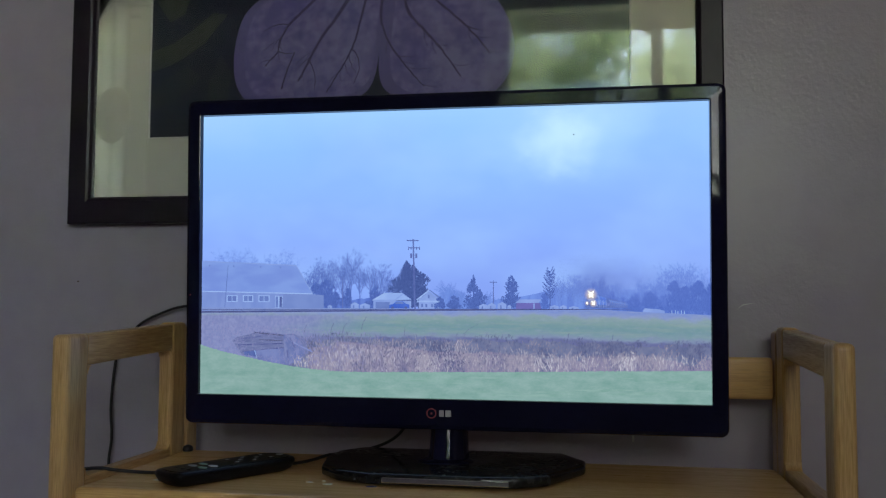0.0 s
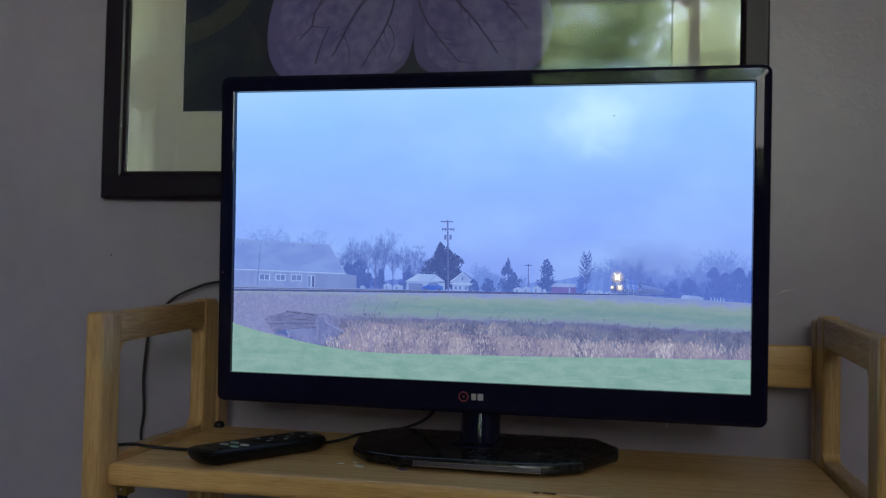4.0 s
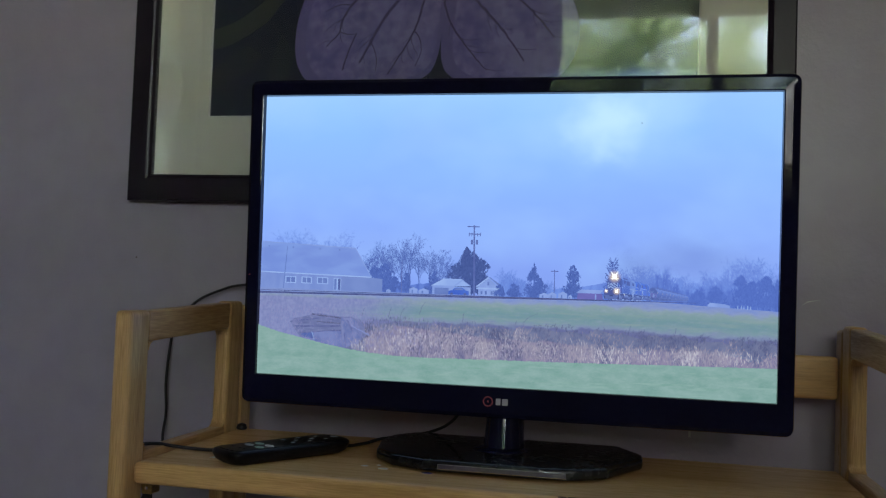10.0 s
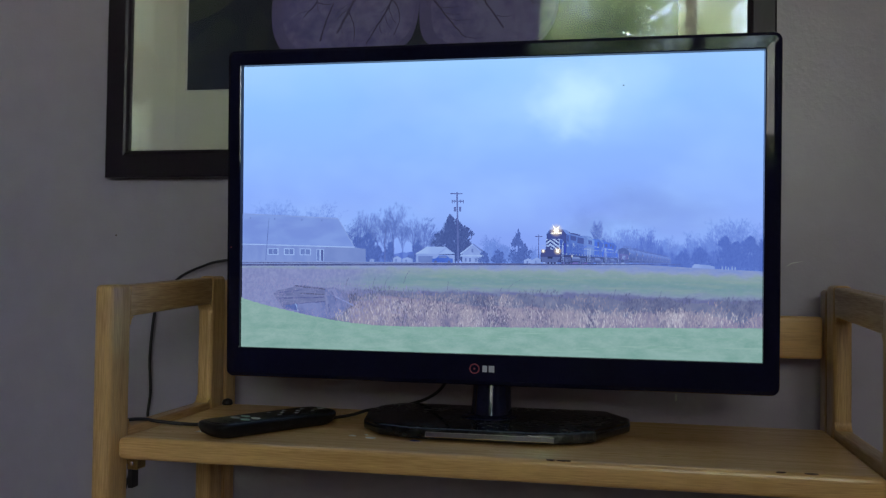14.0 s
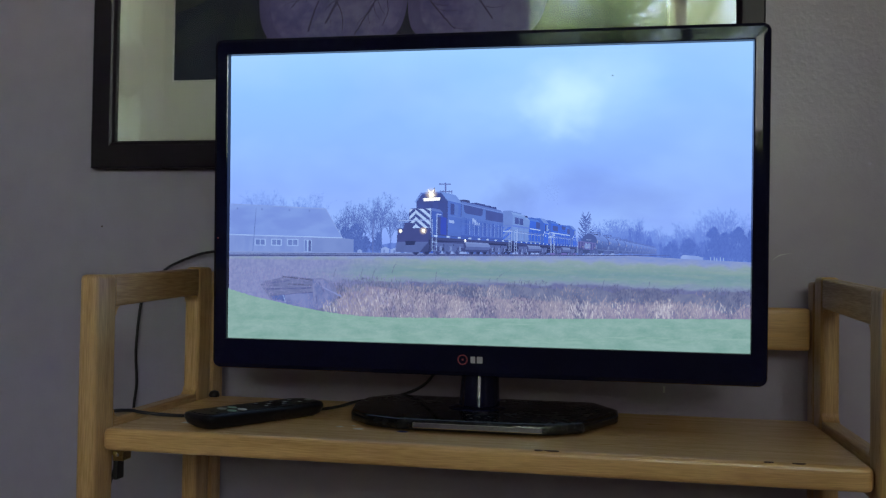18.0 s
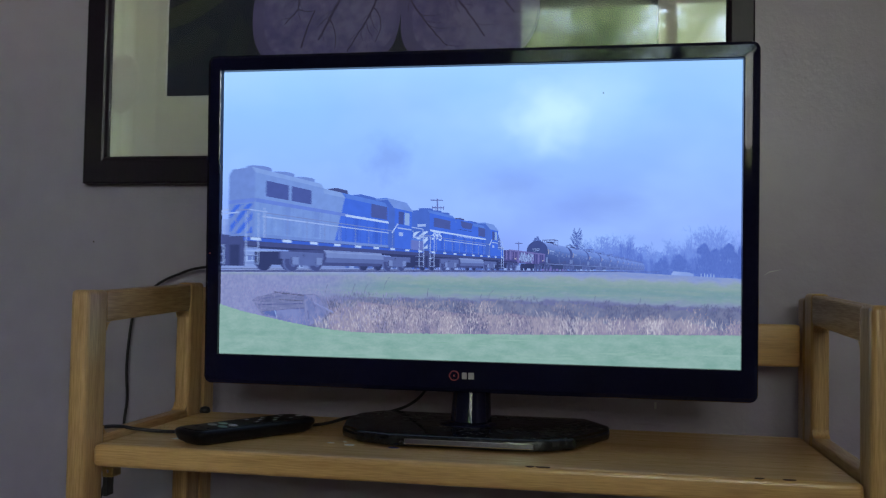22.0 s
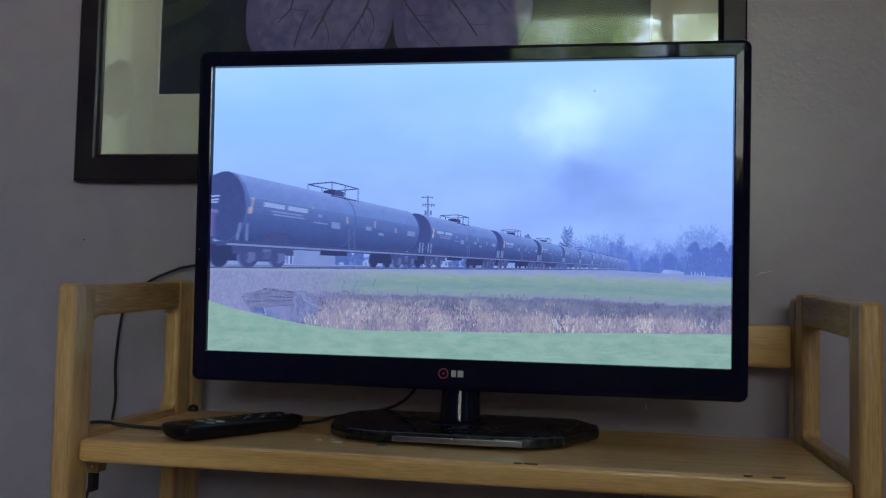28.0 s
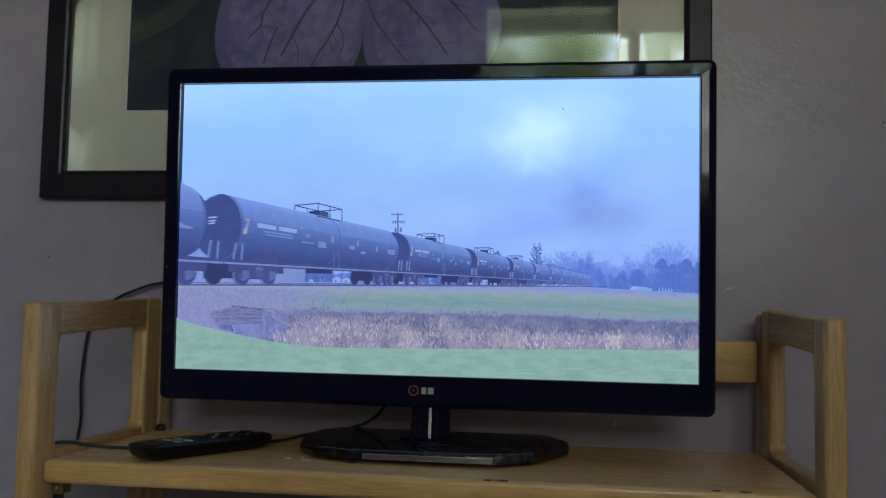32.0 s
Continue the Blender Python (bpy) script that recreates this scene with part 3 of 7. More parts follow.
def fillet(x0, x1, cy, cz, sy, sz, r, mat):
    """A rounded inner corner between a post and a rail."""
    bm = bmesh.new()
    pts = [(cy, cz)] + [(cy + sy * (r - r * math.sin(a)), cz + sz * (r - r * math.cos(a))) for a in (radians(90 * i / 6) for i in range(7))]
    low = [bm.verts.new((x0, y, z)) for y, z in pts]
    high = [bm.verts.new((x1, y, z)) for y, z in pts]
    bm.faces.new(low), bm.faces.new(high[::-1])
    for i in range(len(pts)):
        j = (i + 1) % len(pts)
        bm.faces.new((low[i], low[j], high[j], high[i]))
    return part("rounded_corner", bm, mat, unit)


for x0, x1 in ((-0.407, -0.389), (0.289, 0.307)):
    bar("front_post", x0, x1, 0.894, 0.931, 0.0, RIM, WOOD)
    bar("back_post", x0, x1, 1.107, 1.144, 0.0, RIM + 0.008, WOOD)
    rail = bar("top_rail", x0 + 0.0007, x1 - 0.0007, 0.929, 1.109, RIM - 0.031, RIM - 0.001, WOOD_Y, 0.003)
    for v in rail.data.vertices:
        v.co.z += (v.co.y - 0.929) / 0.18 * 0.007
    bar("lower_rail", x0 + 0.0007, x1 - 0.0007, 0.929, 1.109, SHELF - 0.03, SHELF + 0.006, WOOD_Y, 0.003)
    bar("rear_leg", x0 + 0.001, x1 - 0.001, 1.149, 1.182, 0.0, RIM + 0.003, WOOD)
    for cy, sy, up in ((0.931, 1, 0.0), (1.107, -1, 0.007)):
        fillet(x0 + 0.001, x1 - 0.001, cy, RIM - 0.031 + up, sy, -1, 0.008, WOOD)
        fillet(x0 + 0.001, x1 - 0.001, cy, SHELF + 0.006, sy, 1, 0.008, WOOD)
bar("back_slat", -0.388, 0.289, 1.158, 1.172, 0.972, 1.018, WOOD_X, 0.005)
board = part("shelf_board", block(-0.3885, 0.2885, 0.9085, 1.146, SHELF - 0.021, SHELF, 0.0065, 5), WOOD_X, unit)
for x, w in ((0.0190, 0.0030), (0.0300, 0.0048), (0.0335, 0.0022), (0.2075, 0.0040), (0.2310, 0.0042)):
    part("wood_scar", prism([(x + w * math.cos(a) * (1 + 0.3 * math.sin(2 * a + x * 60)), 0.9118 + 0.0011 * math.sin(a)) for a in (2 * math.pi * i / 10 for i in range(10))], SHELF - 0.0010, SHELF + 0.0003), KNOT, board, "small dark scar in the wood")
for x, y, w, m in ((-0.178, 0.976, 0.004, WHITE), (-0.157, 0.969, 0.006, WHITE), (-0.114, 0.966, 0.006, BLUEPAINT), (-0.166, 0.984, 0.002, WHITE), (-0.328, 0.958, 0.006, WHITE)):
    part("paint_speck", prism([(x + 0.75 * w * math.cos(a) * (1 + 0.4 * math.sin(3 * a + x * 90)), y + 0.5 * w * math.sin(a)) for a in (2 * math.pi * i / 11 for i in range(11))], SHELF, SHELF + 0.0006), m, board, "dried speck of paint")
bracket = thing("shelf_bracket", pose(-0.385, 0.931, SHELF - 0.0215), "small brass bracket under the shelf board", "bracket")
part("plate", block(-0.0035, 0.0075, -0.004, 0.012, -0.0125, -0.0005, 0.0012), BRASS, bracket)
part("flange", block(-0.0035, 0.0105, -0.006, 0.010, -0.0030, -0.0006, 0.0008), BRASS, bracket)
part("screw", turned([(0.0022, 0.0), (0.0020, 0.0008), (0.0008, 0.0011)], 10), CHROME, bracket).matrix_basis = pose(0.002, -0.0044, -0.0066, 90)
part("catch", block(-0.0037, 0.0012, -0.002, 0.010, -0.0310, -0.0125, 0.001), MATT, bracket)
knob = thing("cable_clip", pose(-0.379, 1.132, SHELF), "small black clip at the back of the shelf", "clip")
part("clip_body", turned([(0.0055, 0.0), (0.0065, 0.002), (0.005, 0.006), (0.0015, 0.0075)], 14), MATT, knob, smooth=True)

# ---- television ----
TVX, SW, SH = -0.056, 0.531, 0.2987
tv = thing("television", pose(TVX, 1.055, SHELF), "black flat screen television showing a passing train", "television")
TILT_TV = 1.72


def tv_part(ob):
    """Set a part, built on the face's own axes, into the tilted face of the television."""
    ob.matrix_basis = pose(-0.3215 - TVX, 1.0355 - 1.055, 0.978 - SHELF, TILT_TV)
    return ob


BL, BR, BT, BB = 0.0165, 0.0165, 0.0172, 0.0320
bm = bmesh.new()


def ring(x0, x1, z0, z1, y, r, n=6):
    pts = []
    for cx, cz, a in ((x1 - r, z1 - r, 0), (x0 + r, z1 - r, 90), (x0 + r, z0 + r, 180), (x1 - r, z0 + r, 270)):
        pts += [bm.verts.new((cx + r * math.cos(radians(a + 90 * i / n)), y, cz + r * math.sin(radians(a + 90 * i / n)))) for i in range(n + 1)]
    return pts


steps = [ring(0.0, SW, 0.0, SH, 0.0050, 0.0004), ring(-0.0005, SW + 0.0005, -0.0005, SH + 0.0005, -0.0026, 0.0008), ring(-0.0016, SW + 0.0016, -0.0016, SH + 0.0016, -0.0031, 0.002),
         ring(-0.0082, SW + 0.0086, -0.017, SH + 0.0074, -0.0028, 0.0035), ring(-BL + 0.0040, SW + BR - 0.0040, -BB + 0.0050, SH + BT - 0.0040, -0.0025, 0.005), ring(-BL + 0.001, SW + BR - 0.001, -BB + 0.001, SH + BT - 0.001, -0.0008, 0.007), ring(-BL, SW + BR, -BB, SH + BT, 0.002, 0.008),
         ring(-BL, SW + BR, -BB, SH + BT, 0.012, 0.008), ring(-BL + 0.004, SW + BR - 0.004, -BB + 0.004, SH + BT - 0.004, 0.016, 0.008)]
for a, b in zip(steps, steps[1:]):
    for i in range(len(a)):
        bm.faces.new((a[i], a[(i + 1) % len(a)], b[(i + 1) % len(a)], b[i]))
bezel = tv_part(part("bezel", bm, GLOSS, tv, "glossy black bezel"))
tv_part(part("housing", block(-0.008, SW + 0.008, 0.006, 0.030, -0.022, SH + 0.008, 0.006, 3), MATT, tv, "matt black back cover"))
tv_part(part("housing_bulge", block(0.10, SW - 0.10, 0.028, 0.052, -0.015, 0.17, 0.012, 3), MATT, tv))
bm = bmesh.new()
rings = [[bm.verts.new((0.2535 + r * math.cos(2 * math.pi * i / 28), -y, -0.0148 + r * math.sin(2 * math.pi * i / 28))) for i in range(28)] for r, y in ((0.0052, 0.0030), (0.0052, 0.0035), (0.0041, 0.0035), (0.0041, 0.0030))]
for a, b in zip(rings, rings[1:]):
    for i in range(28):
        bm.faces.new((a[i], a[(i + 1) % 28], b[(i + 1) % 28], b[i]))
tv_part(part("badge", bm, RED, tv, "round red ring badge"))
tv_part(part("badge_dot", block(0.2526, 0.2544, -0.0035, -0.0030, -0.0157, -0.0139, 0.0001), RED, tv))
for x0, x1 in ((0.2616, 0.2664), (0.2680, 0.2738)):
    tv_part(part("badge_bar", block(x0, x1, -0.0036, -0.0030, -0.0180, -0.0114, 0.0004), SILVER, tv, "plain silver badge bar"))
tv_part(part("speck", block(0.3983, 0.3996, -0.0003, 0.0004, 0.2678, 0.2688, 0.0003, 1), MATT, tv, "tiny dark speck on the screen"))
tv_part(part("standby_light", block(-0.0108, -0.0098, -0.0034, -0.0024, 0.105, 0.1064), RED, tv, "tiny red standby light"))
ns = 40
neck = raw("neck", [((0.0215 if z < 0.02 else 0.0175) * math.cos(2 * math.pi * i / ns) + 0.002, 0.024 * math.sin(2 * math.pi * i / ns) + 0.008 + (z - 0.04) * 0.17, z) for z in (0.008, 0.075) for i in range(ns)],
           [(i, (i + 1) % ns, ns + (i + 1) % ns, ns + i) for i in range(ns)], GLOSS, tv, "glossy black neck", smooth=True)
BASE = [(-0.131, 1.060), (-0.121, 1.010), (-0.098, 0.982), (-0.062, 0.968), (0.050, 0.968), (0.085, 0.975), (0.110, 0.992), (0.143, 1.060), (0.143, 1.085), (0.118, 1.130), (-0.108, 1.130), (-0.129, 1.10)]
base = part("base", prism([(x, y - 1.055) for x, y in BASE], 0.001, 0.0125, 0.0056, 6), DUSTY, tv, "dusty glossy black base", smooth=True)
part("collar", turned([(0.030, 0.0115), (0.0285, 0.0135), (0.024, 0.0145), (0.022, 0.016)], 32), GLOSS, tv, smooth=True)
# added mirror strip: stands in for the window reflected in the base's front bevel
strip = part("bevel_reflection", block(-0.048, 0.074, -0.001, 0.001, -0.0026, 0.0026, 0.0006), CHROME, tv, "added bright strip that stands for a window reflection on the base")
strip.matrix_basis = pose(0.0, 0.9672 - 1.055, 0.0066, -8)

# ---- remote control ----
rc = thing("remote_control", pose(-0.2675, 0.989, SHELF, 0, 0, 58), "black remote control lying on the shelf", "remote control")
L = 0.150
outline = []
for cx, sx, r in ((L / 2 - 0.016, 1, 0.023), (-L / 2 + 0.010, -1, 0.023)):
    outline += [(cx + (0.016 if sx > 0 else 0.010) * math.cos(a), r * math.copysign(abs(math.sin(a)) ** 0.7, math.sin(a))) for a in (radians((-90 if sx > 0 else 90) + 180 * i / 12) for i in range(13))]
bm = bmesh.new()
layers = [[bm.verts.new((x * k, y * q, z)) for x, y in outline] for k, q, z in ((0.88, 0.74, 0.0005), (0.96, 0.92, 0.0040), (1.0, 0.99, 0.0095), (1.0, 1.0, 0.0115), (0.985, 0.965, 0.0134), (0.95, 0.90, 0.0144))]
for p, q in zip(layers, layers[1:]):
    for i in range(len(p)):
        bm.faces.new((p[i], p[(i + 1) % len(p)], q[(i + 1) % len(p)], q[i]))
bm.faces.new(layers[0][::-1]), bm.faces.new(layers[-1])
part("body", bm, KEYPLATE, rc, "rounded black plastic body", smooth=True)
part("key_plate", prism([(x * 0.92, y * 0.84) for x, y in outline], 0.0141, 0.0149, 0.0003, 1), KEYPLATE, rc, "black key plate")


def key(x, y, rx, ry, mat, label="", top=0.0154):
    part("key", prism([(x + rx * math.cos(a), y + ry * math.sin(a)) for a in (2 * math.pi * i / 12 for i in range(12))], 0.0142, top), mat, rc, label)


key(0.064, 0.0, 0.0040, 0.0040, GREY, "pale power key")
for x, y, rx in ((0.046, -0.009, 0.0016), (0.046, 0.009, 0.0016), (0.034, 0.0, 0.0019), (0.024, -0.0105, 0.0016), (0.024, 0.0105, 0.0016), (0.014, 0.0, 0.0019), (0.004, -0.009, 0.0016), (0.004, 0.009, 0.0016)):
    key(x, y, 0.0040, 0.0038, MATT)
    key(x, y, rx * 1.3, 0.0016, GREY, "small pale mark on a key", 0.0157)
for x, y, mat, label in ((-0.026, -0.011, WHITE, "white shortcut key"), (-0.026, 0.006, MINT, "pale green shortcut key"), (-0.038, -0.011, MINT, "pale green shortcut key"), (-0.038, 0.006, GREY, "grey shortcut key")):
    key(x, y, 0.0036, 0.0062, mat, label)
for j in range(3):
    key(-0.053, -0.010 + 0.010 * j, 0.0022, 0.0022, MATT)

# ---- cables ----
c = thing("power_cable", pose(0, 0, 0), "thin black power cable draped over the shelf side", "cable")
tube("cord", [(-0.26, 1.10, 1.075), (-0.335, 1.17, 1.078), (-0.418, 1.200, 1.071), (-0.447, 1.203, 1.064), (-0.482, 1.205, 1.048), (-0.508, 1.206, 1.020), (-0.516, 1.206, 1.000), (-0.521, 1.206, 0.945), (-0.519, 1.206, 0.902), (-0.521, 1.204, 0.872), (-0.505, 1.180, 0.848), (-0.487, 1.125, 0.836), (-0.494, 1.116, 0.815), (-0.503, 1.118, 0.790), (-0.515, 1.12, 0.75), (-0.525, 1.13, 0.60), (-0.53, 1.14, 0.30), (-0.53, 1.15, 0.004)], 0.0018, RUBBER, c)
c = thing("signal_cable", pose(0, 0, 0), "thin black cable lying across the shelf", "cable")
tube("cord", [(-0.414, 0.935, 0.004), (-0.413, 0.936, 0.50), (-0.413, 0.938, 0.86), (-0.4125, 0.944, 0.900), (-0.407, 0.951, 0.9080), (-0.396, 0.966, 0.9080), (-0.384, 0.977, 0.9045), (-0.362, 0.985, 0.9019), (-0.338, 0.988, 0.9019), (-0.300, 1.02, 0.9019), (-0.262, 1.056, 0.9019), (-0.228, 1.064, 0.9019), (-0.213, 1.090, 0.9019), (-0.200, 1.112, 0.9045), (-0.172, 1.128, 0.907), (-0.145, 1.134, 0.914), (-0.122, 1.120, 0.928), (-0.104, 1.10, 0.950), (-0.09, 1.09, 0.972)], 0.0018, RUBBER, c)
mark = tagged(raw("wall_scratch", [(0.259, NORTH - 0.0006, 1.0705), (0.2665, NORTH - 0.0006, 1.0752), (0.280, NORTH - 0.0006, 1.0785), (0.2665, NORTH - 0.0006, 1.0765)], [(0, 1, 2, 3)], WHITE), "pale curved scratch in the wall paint", "scratch")
for x, z in ((-0.58, 1.103), (-0.492, 1.046), (0.44, 1.27)):
    h = thing("nail_hole", pose(x, NORTH, z), "tiny dark nail hole in the wall", "nail hole")
    part("rim", turned([(0.0016, -0.0008), (0.0010, 0.0004)], 8), KNOT, h)
    h.matrix_basis = pose(x, NORTH, z, 90)

c = thing("thin_wire", pose(0, 0, 0), "thin pale wire loop hanging behind the television", "wire")
tube("wire", [(0.135, 1.080, 0.975), (0.140, 1.086, 0.952), (0.152, 1.088, 0.9425), (0.166, 1.086, 0.9435), (0.176, 1.080, 0.955), (0.178, 1.074, 0.975)], 0.0008, SILVER, c)
chip = thing("paint_chip", pose(0.140, NORTH, 0.918), "tiny white chip in the wall paint", "paint chip")
part("chip", block(-0.0012, 0.0012, -0.0008, 0.0, -0.004, 0.004, 0.0003), WHITE, chip)

# ---- what the screen shows ----
MM = 0.001
screen = raw("screen", [(-2 * MM, 0.0042, -2 * MM), (SW + 2 * MM, 0.0042, -2 * MM), (SW + 2 * MM, 0.0042, SH + 2 * MM), (-2 * MM, 0.0042, SH + 2 * MM)], [(0, 1, 2, 3)], lit("picture_base", film(120, 140, 200)), tv, "glowing television screen")
tv_part(screen)


def sky_material():
    m = bpy.data.materials.new("picture_overcast_sky")
    m.use_nodes = True
    n, l = m.node_tree.nodes, m.node_tree.links
    n.remove(n["Principled BSDF"])
    e = n.new("ShaderNodeEmission")
    e.inputs["Strength"].default_value = GLOW
    l.new(e.outputs[0], n["Material Output"].inputs[0])
    tc, sep = n.new("ShaderNodeTexCoord"), n.new("ShaderNodeSeparateXYZ")
    l.new(tc.outputs["Object"], sep.inputs[0])
    ramp = n.new("ShaderNodeValToRGB")
    mr = n.new("ShaderNodeMapRange")
    mr.inputs[1].default_value, mr.inputs[2].default_value = 0.09, 0.30
    l.new(sep.outputs[2], mr.inputs[0]), l.new(mr.outputs[0], ramp.inputs[0])
    els = ramp.color_ramp.elements
    els[0].position, els[0].color = 0.0, lin(128, 155, 232)
    els[1].position, els[1].color = 1.0, lin(152, 200, 255)
    for p, c in ((0.25, lin(132, 164, 242)), (0.55, lin(138, 180, 252)), (0.8, lin(140, 188, 253))):
        els.new(p).color = c
    col = ramp.outputs[0]

    def noise_mask(scale, lo, hi, stretch, seed):
        mp, nz, r = n.new("ShaderNodeMapping"), n.new("ShaderNodeTexNoise"), n.new("ShaderNodeMapRange")
        mp.inputs["Scale"].default_value, mp.inputs["Location"].default_value = stretch, (seed, seed, seed)
        nz.inputs["Scale"].default_value, nz.inputs["Detail"].default_value = scale, 3
        r.inputs[1].default_value, r.inputs[2].default_value = lo, hi
        l.new(tc.outputs["Object"], mp.inputs[0]), l.new(mp.outputs[0], nz.inputs["Vector"]), l.new(nz.outputs["Fac"], r.inputs[0])
        return r.outputs[0]

    def over(col, fac, colour, amount):
        mix, k = n.new("ShaderNodeMix"), n.new("ShaderNodeMath")
        mix.data_type, k.operation = "RGBA", "MULTIPLY"
        k.inputs[1].default_value = amount
        l.new(fac, k.inputs[0]), l.new(k.outputs[0], mix.inputs[0]), l.new(col, mix.inputs[6])
        mix.inputs[7].default_value = colour
        return mix.outputs[2]

    col = over(col, noise_mask(7, 0.42, 0.75, (1, 1, 1.6), 2.0), lin(164, 204, 252), 0.5)
    col = over(col, noise_mask(5, 0.48, 0.75, (1, 1, 1.3), 7.0), lin(126, 158, 243), 0.3)
    l.new(col, e.inputs["Color"])
    return m


def shape(name, outline, depth, mat, label=""):
    """A flat piece of the picture: outline in millimetres across and up, depth behind the front of the panel."""
    bm = bmesh.new()
    bm.faces.new([bm.verts.new((x * MM, depth * MM, z * MM)) for x, z in outline])
    bmesh.ops.triangulate(bm, faces=bm.faces[:])
    return part(name, bm, mat, screen, label)


U, V = SW / MM, SH / MM
shape("pictured_sky", [(-2, 80), (U + 2, 80), (U + 2, V + 2), (-2, V + 2)], 4.0, sky_material(), "pale blue overcast sky on the screen")
HAZE1 = lit("picture_far_wood", film(102, 128, 212), film(116, 145, 226), 60, (3.0, 1, 0.6))
HAZE2 = lit("picture_near_wood", film(88, 112, 196), film(102, 128, 210), 60, (3.0, 1, 0.6))
BARE = lit("picture_bare_branches", film(74, 93, 164), film(104, 128, 202), island=True)
BARE_FAR = lit("picture_far_branches", film(100, 124, 204), film(118, 146, 226), island=True)
PINE = lit("picture_pine", film(58, 74, 136), film(84, 103, 168), island=True)
PINE_FAR = lit("picture_far_pine", film(68, 88, 160), film(92, 116, 194), island=True)
PINE_HAZY = lit("picture_hazy_pine", film(78, 101, 182), film(94, 120, 204), island=True)
FARTWIG = lit("picture_wood_twigs", film(102, 128, 210), film(118, 147, 228), island=True)
rs = random.Random(21)


def height_at(top, u):
    for (a, b), (c, d) in zip(top, top[1:]):
        if a <= u <= c:
            return b + (d - b) * (u - a) / (c - a)
    return top[-1][1]


def band(name, top, base, depth, mat, jag, step=2.2):
    """A far wood: a ragged top line over u given by (u, v) stations."""
    pts, u = [], top[0][0]
    while u <= top[-1][0]:
        pts.append((u, height_at(top, u) + rs.uniform(-jag, jag)))
        u += step * rs.uniform(0.5, 1.5)
    return shape(name, [(top[0][0], base)] + pts + [(top[-1][0], base)], depth, mat, "hazy row of far trees on the screen")


class Strokes:
    """Gathers many fine tapered strokes of one flat mesh."""

    def __init__(self, depth):
        self.v, self.f, self.d = [], [], depth

    def line(self, x, z, x1, z1, wa, wb):
        length = math.hypot(x1 - x, z1 - z) or 1.0
        nx, nz = -(z1 - z) / length / 2, (x1 - x) / length / 2
        k = len(self.v)
        self.v += [(p * MM, self.d * MM, q * MM) for p, q in ((x - nx * wa, z - nz * wa), (x + nx * wa, z + nz * wa), (x1 + nx * wb, z1 + nz * wb), (x1 - nx * wb, z1 - nz * wb))]
        self.f.append((k, k + 1, k + 2, k + 3))

    def tuft(self, x, z, a, r, w):
        """A small lozenge of needles or leaves pointing along a."""
        c, s, k = math.cos(a), math.sin(a), len(self.v)
        self.v += [(p * MM, self.d * MM, q * MM) for p, q in ((x - c * r, z - s * r), (x - s * w, z + c * w), (x + c * r, z + s * r), (x + s * w, z - c * w))]
        self.f.append((k, k + 1, k + 2, k + 3))

    def build(self, name, mat, label):
        return raw(name, self.v, self.f, mat, screen, label)


def bare_tree(u, v, h, w, depth, seed, mat=None, width=0.9):
    """A leafless tree: trunk, limbs fanning out to a rounded crown, and fine twigs."""
    rng, st = random.Random(seed), Strokes(depth)

    def limb(x, z, tx, tz, wd, n):
        px, pz, steps = x, z, 3
        bow = rng.uniform(-0.12, 0.12)
        line = []
        for i in range(1, steps + 1):
            q = i / steps
            b = bow * 4 * q * (1 - q)
            qx, qz = x + (tx - x) * q - (tz - z) * b, z + (tz - z) * q + (tx - x) * b
            st.line(px, pz, qx, qz, wd * (1.15 - 0.6 * (i - 1) / steps), wd * (1.15 - 0.6 * q))
            px, pz = qx, qz
            line.append((px, pz))
        if n:
            length, a = math.hypot(tx - x, tz - z), math.atan2(tz - z, tx - x)
            for k in range(rng.choice((3, 4, 5))):
                q = rng.uniform(0.3, 1.0)
                sx, sz = x + (tx - x) * q, z + (tz - z) * q
                b, r = a + rng.choice((-1, 1)) * rng.uniform(0.25, 0.75), length * rng.uniform(0.3, 0.55)
                limb(sx, sz, sx + math.cos(b) * r, sz + math.sin(b) * r, max(wd * 0.55, 0.13), n - 1)

    lean = rng.uniform(-0.04, 0.04) * h
    st.line(u, v, u + lean, v + h * 0.45, width, width * 0.6)
    count = 8 + int(w / 6)
    for i in range(count):
        th = -1.25 + 2.5 * (i + rng.random()) / count
        q = rng.uniform(0.2, 0.45)
        limb(u + lean * q, v + h * q, u + lean + w * 0.42 * math.sin(th) * rng.uniform(0.7, 1.0), v + h * (0.50 + 0.42 * math.cos(th) * rng.uniform(0.75, 1.0)), width * 0.42, 3 if w > 14 else 2)
    return st.build("pictured_bare_tree", mat or BARE, "bare winter tree on the screen")


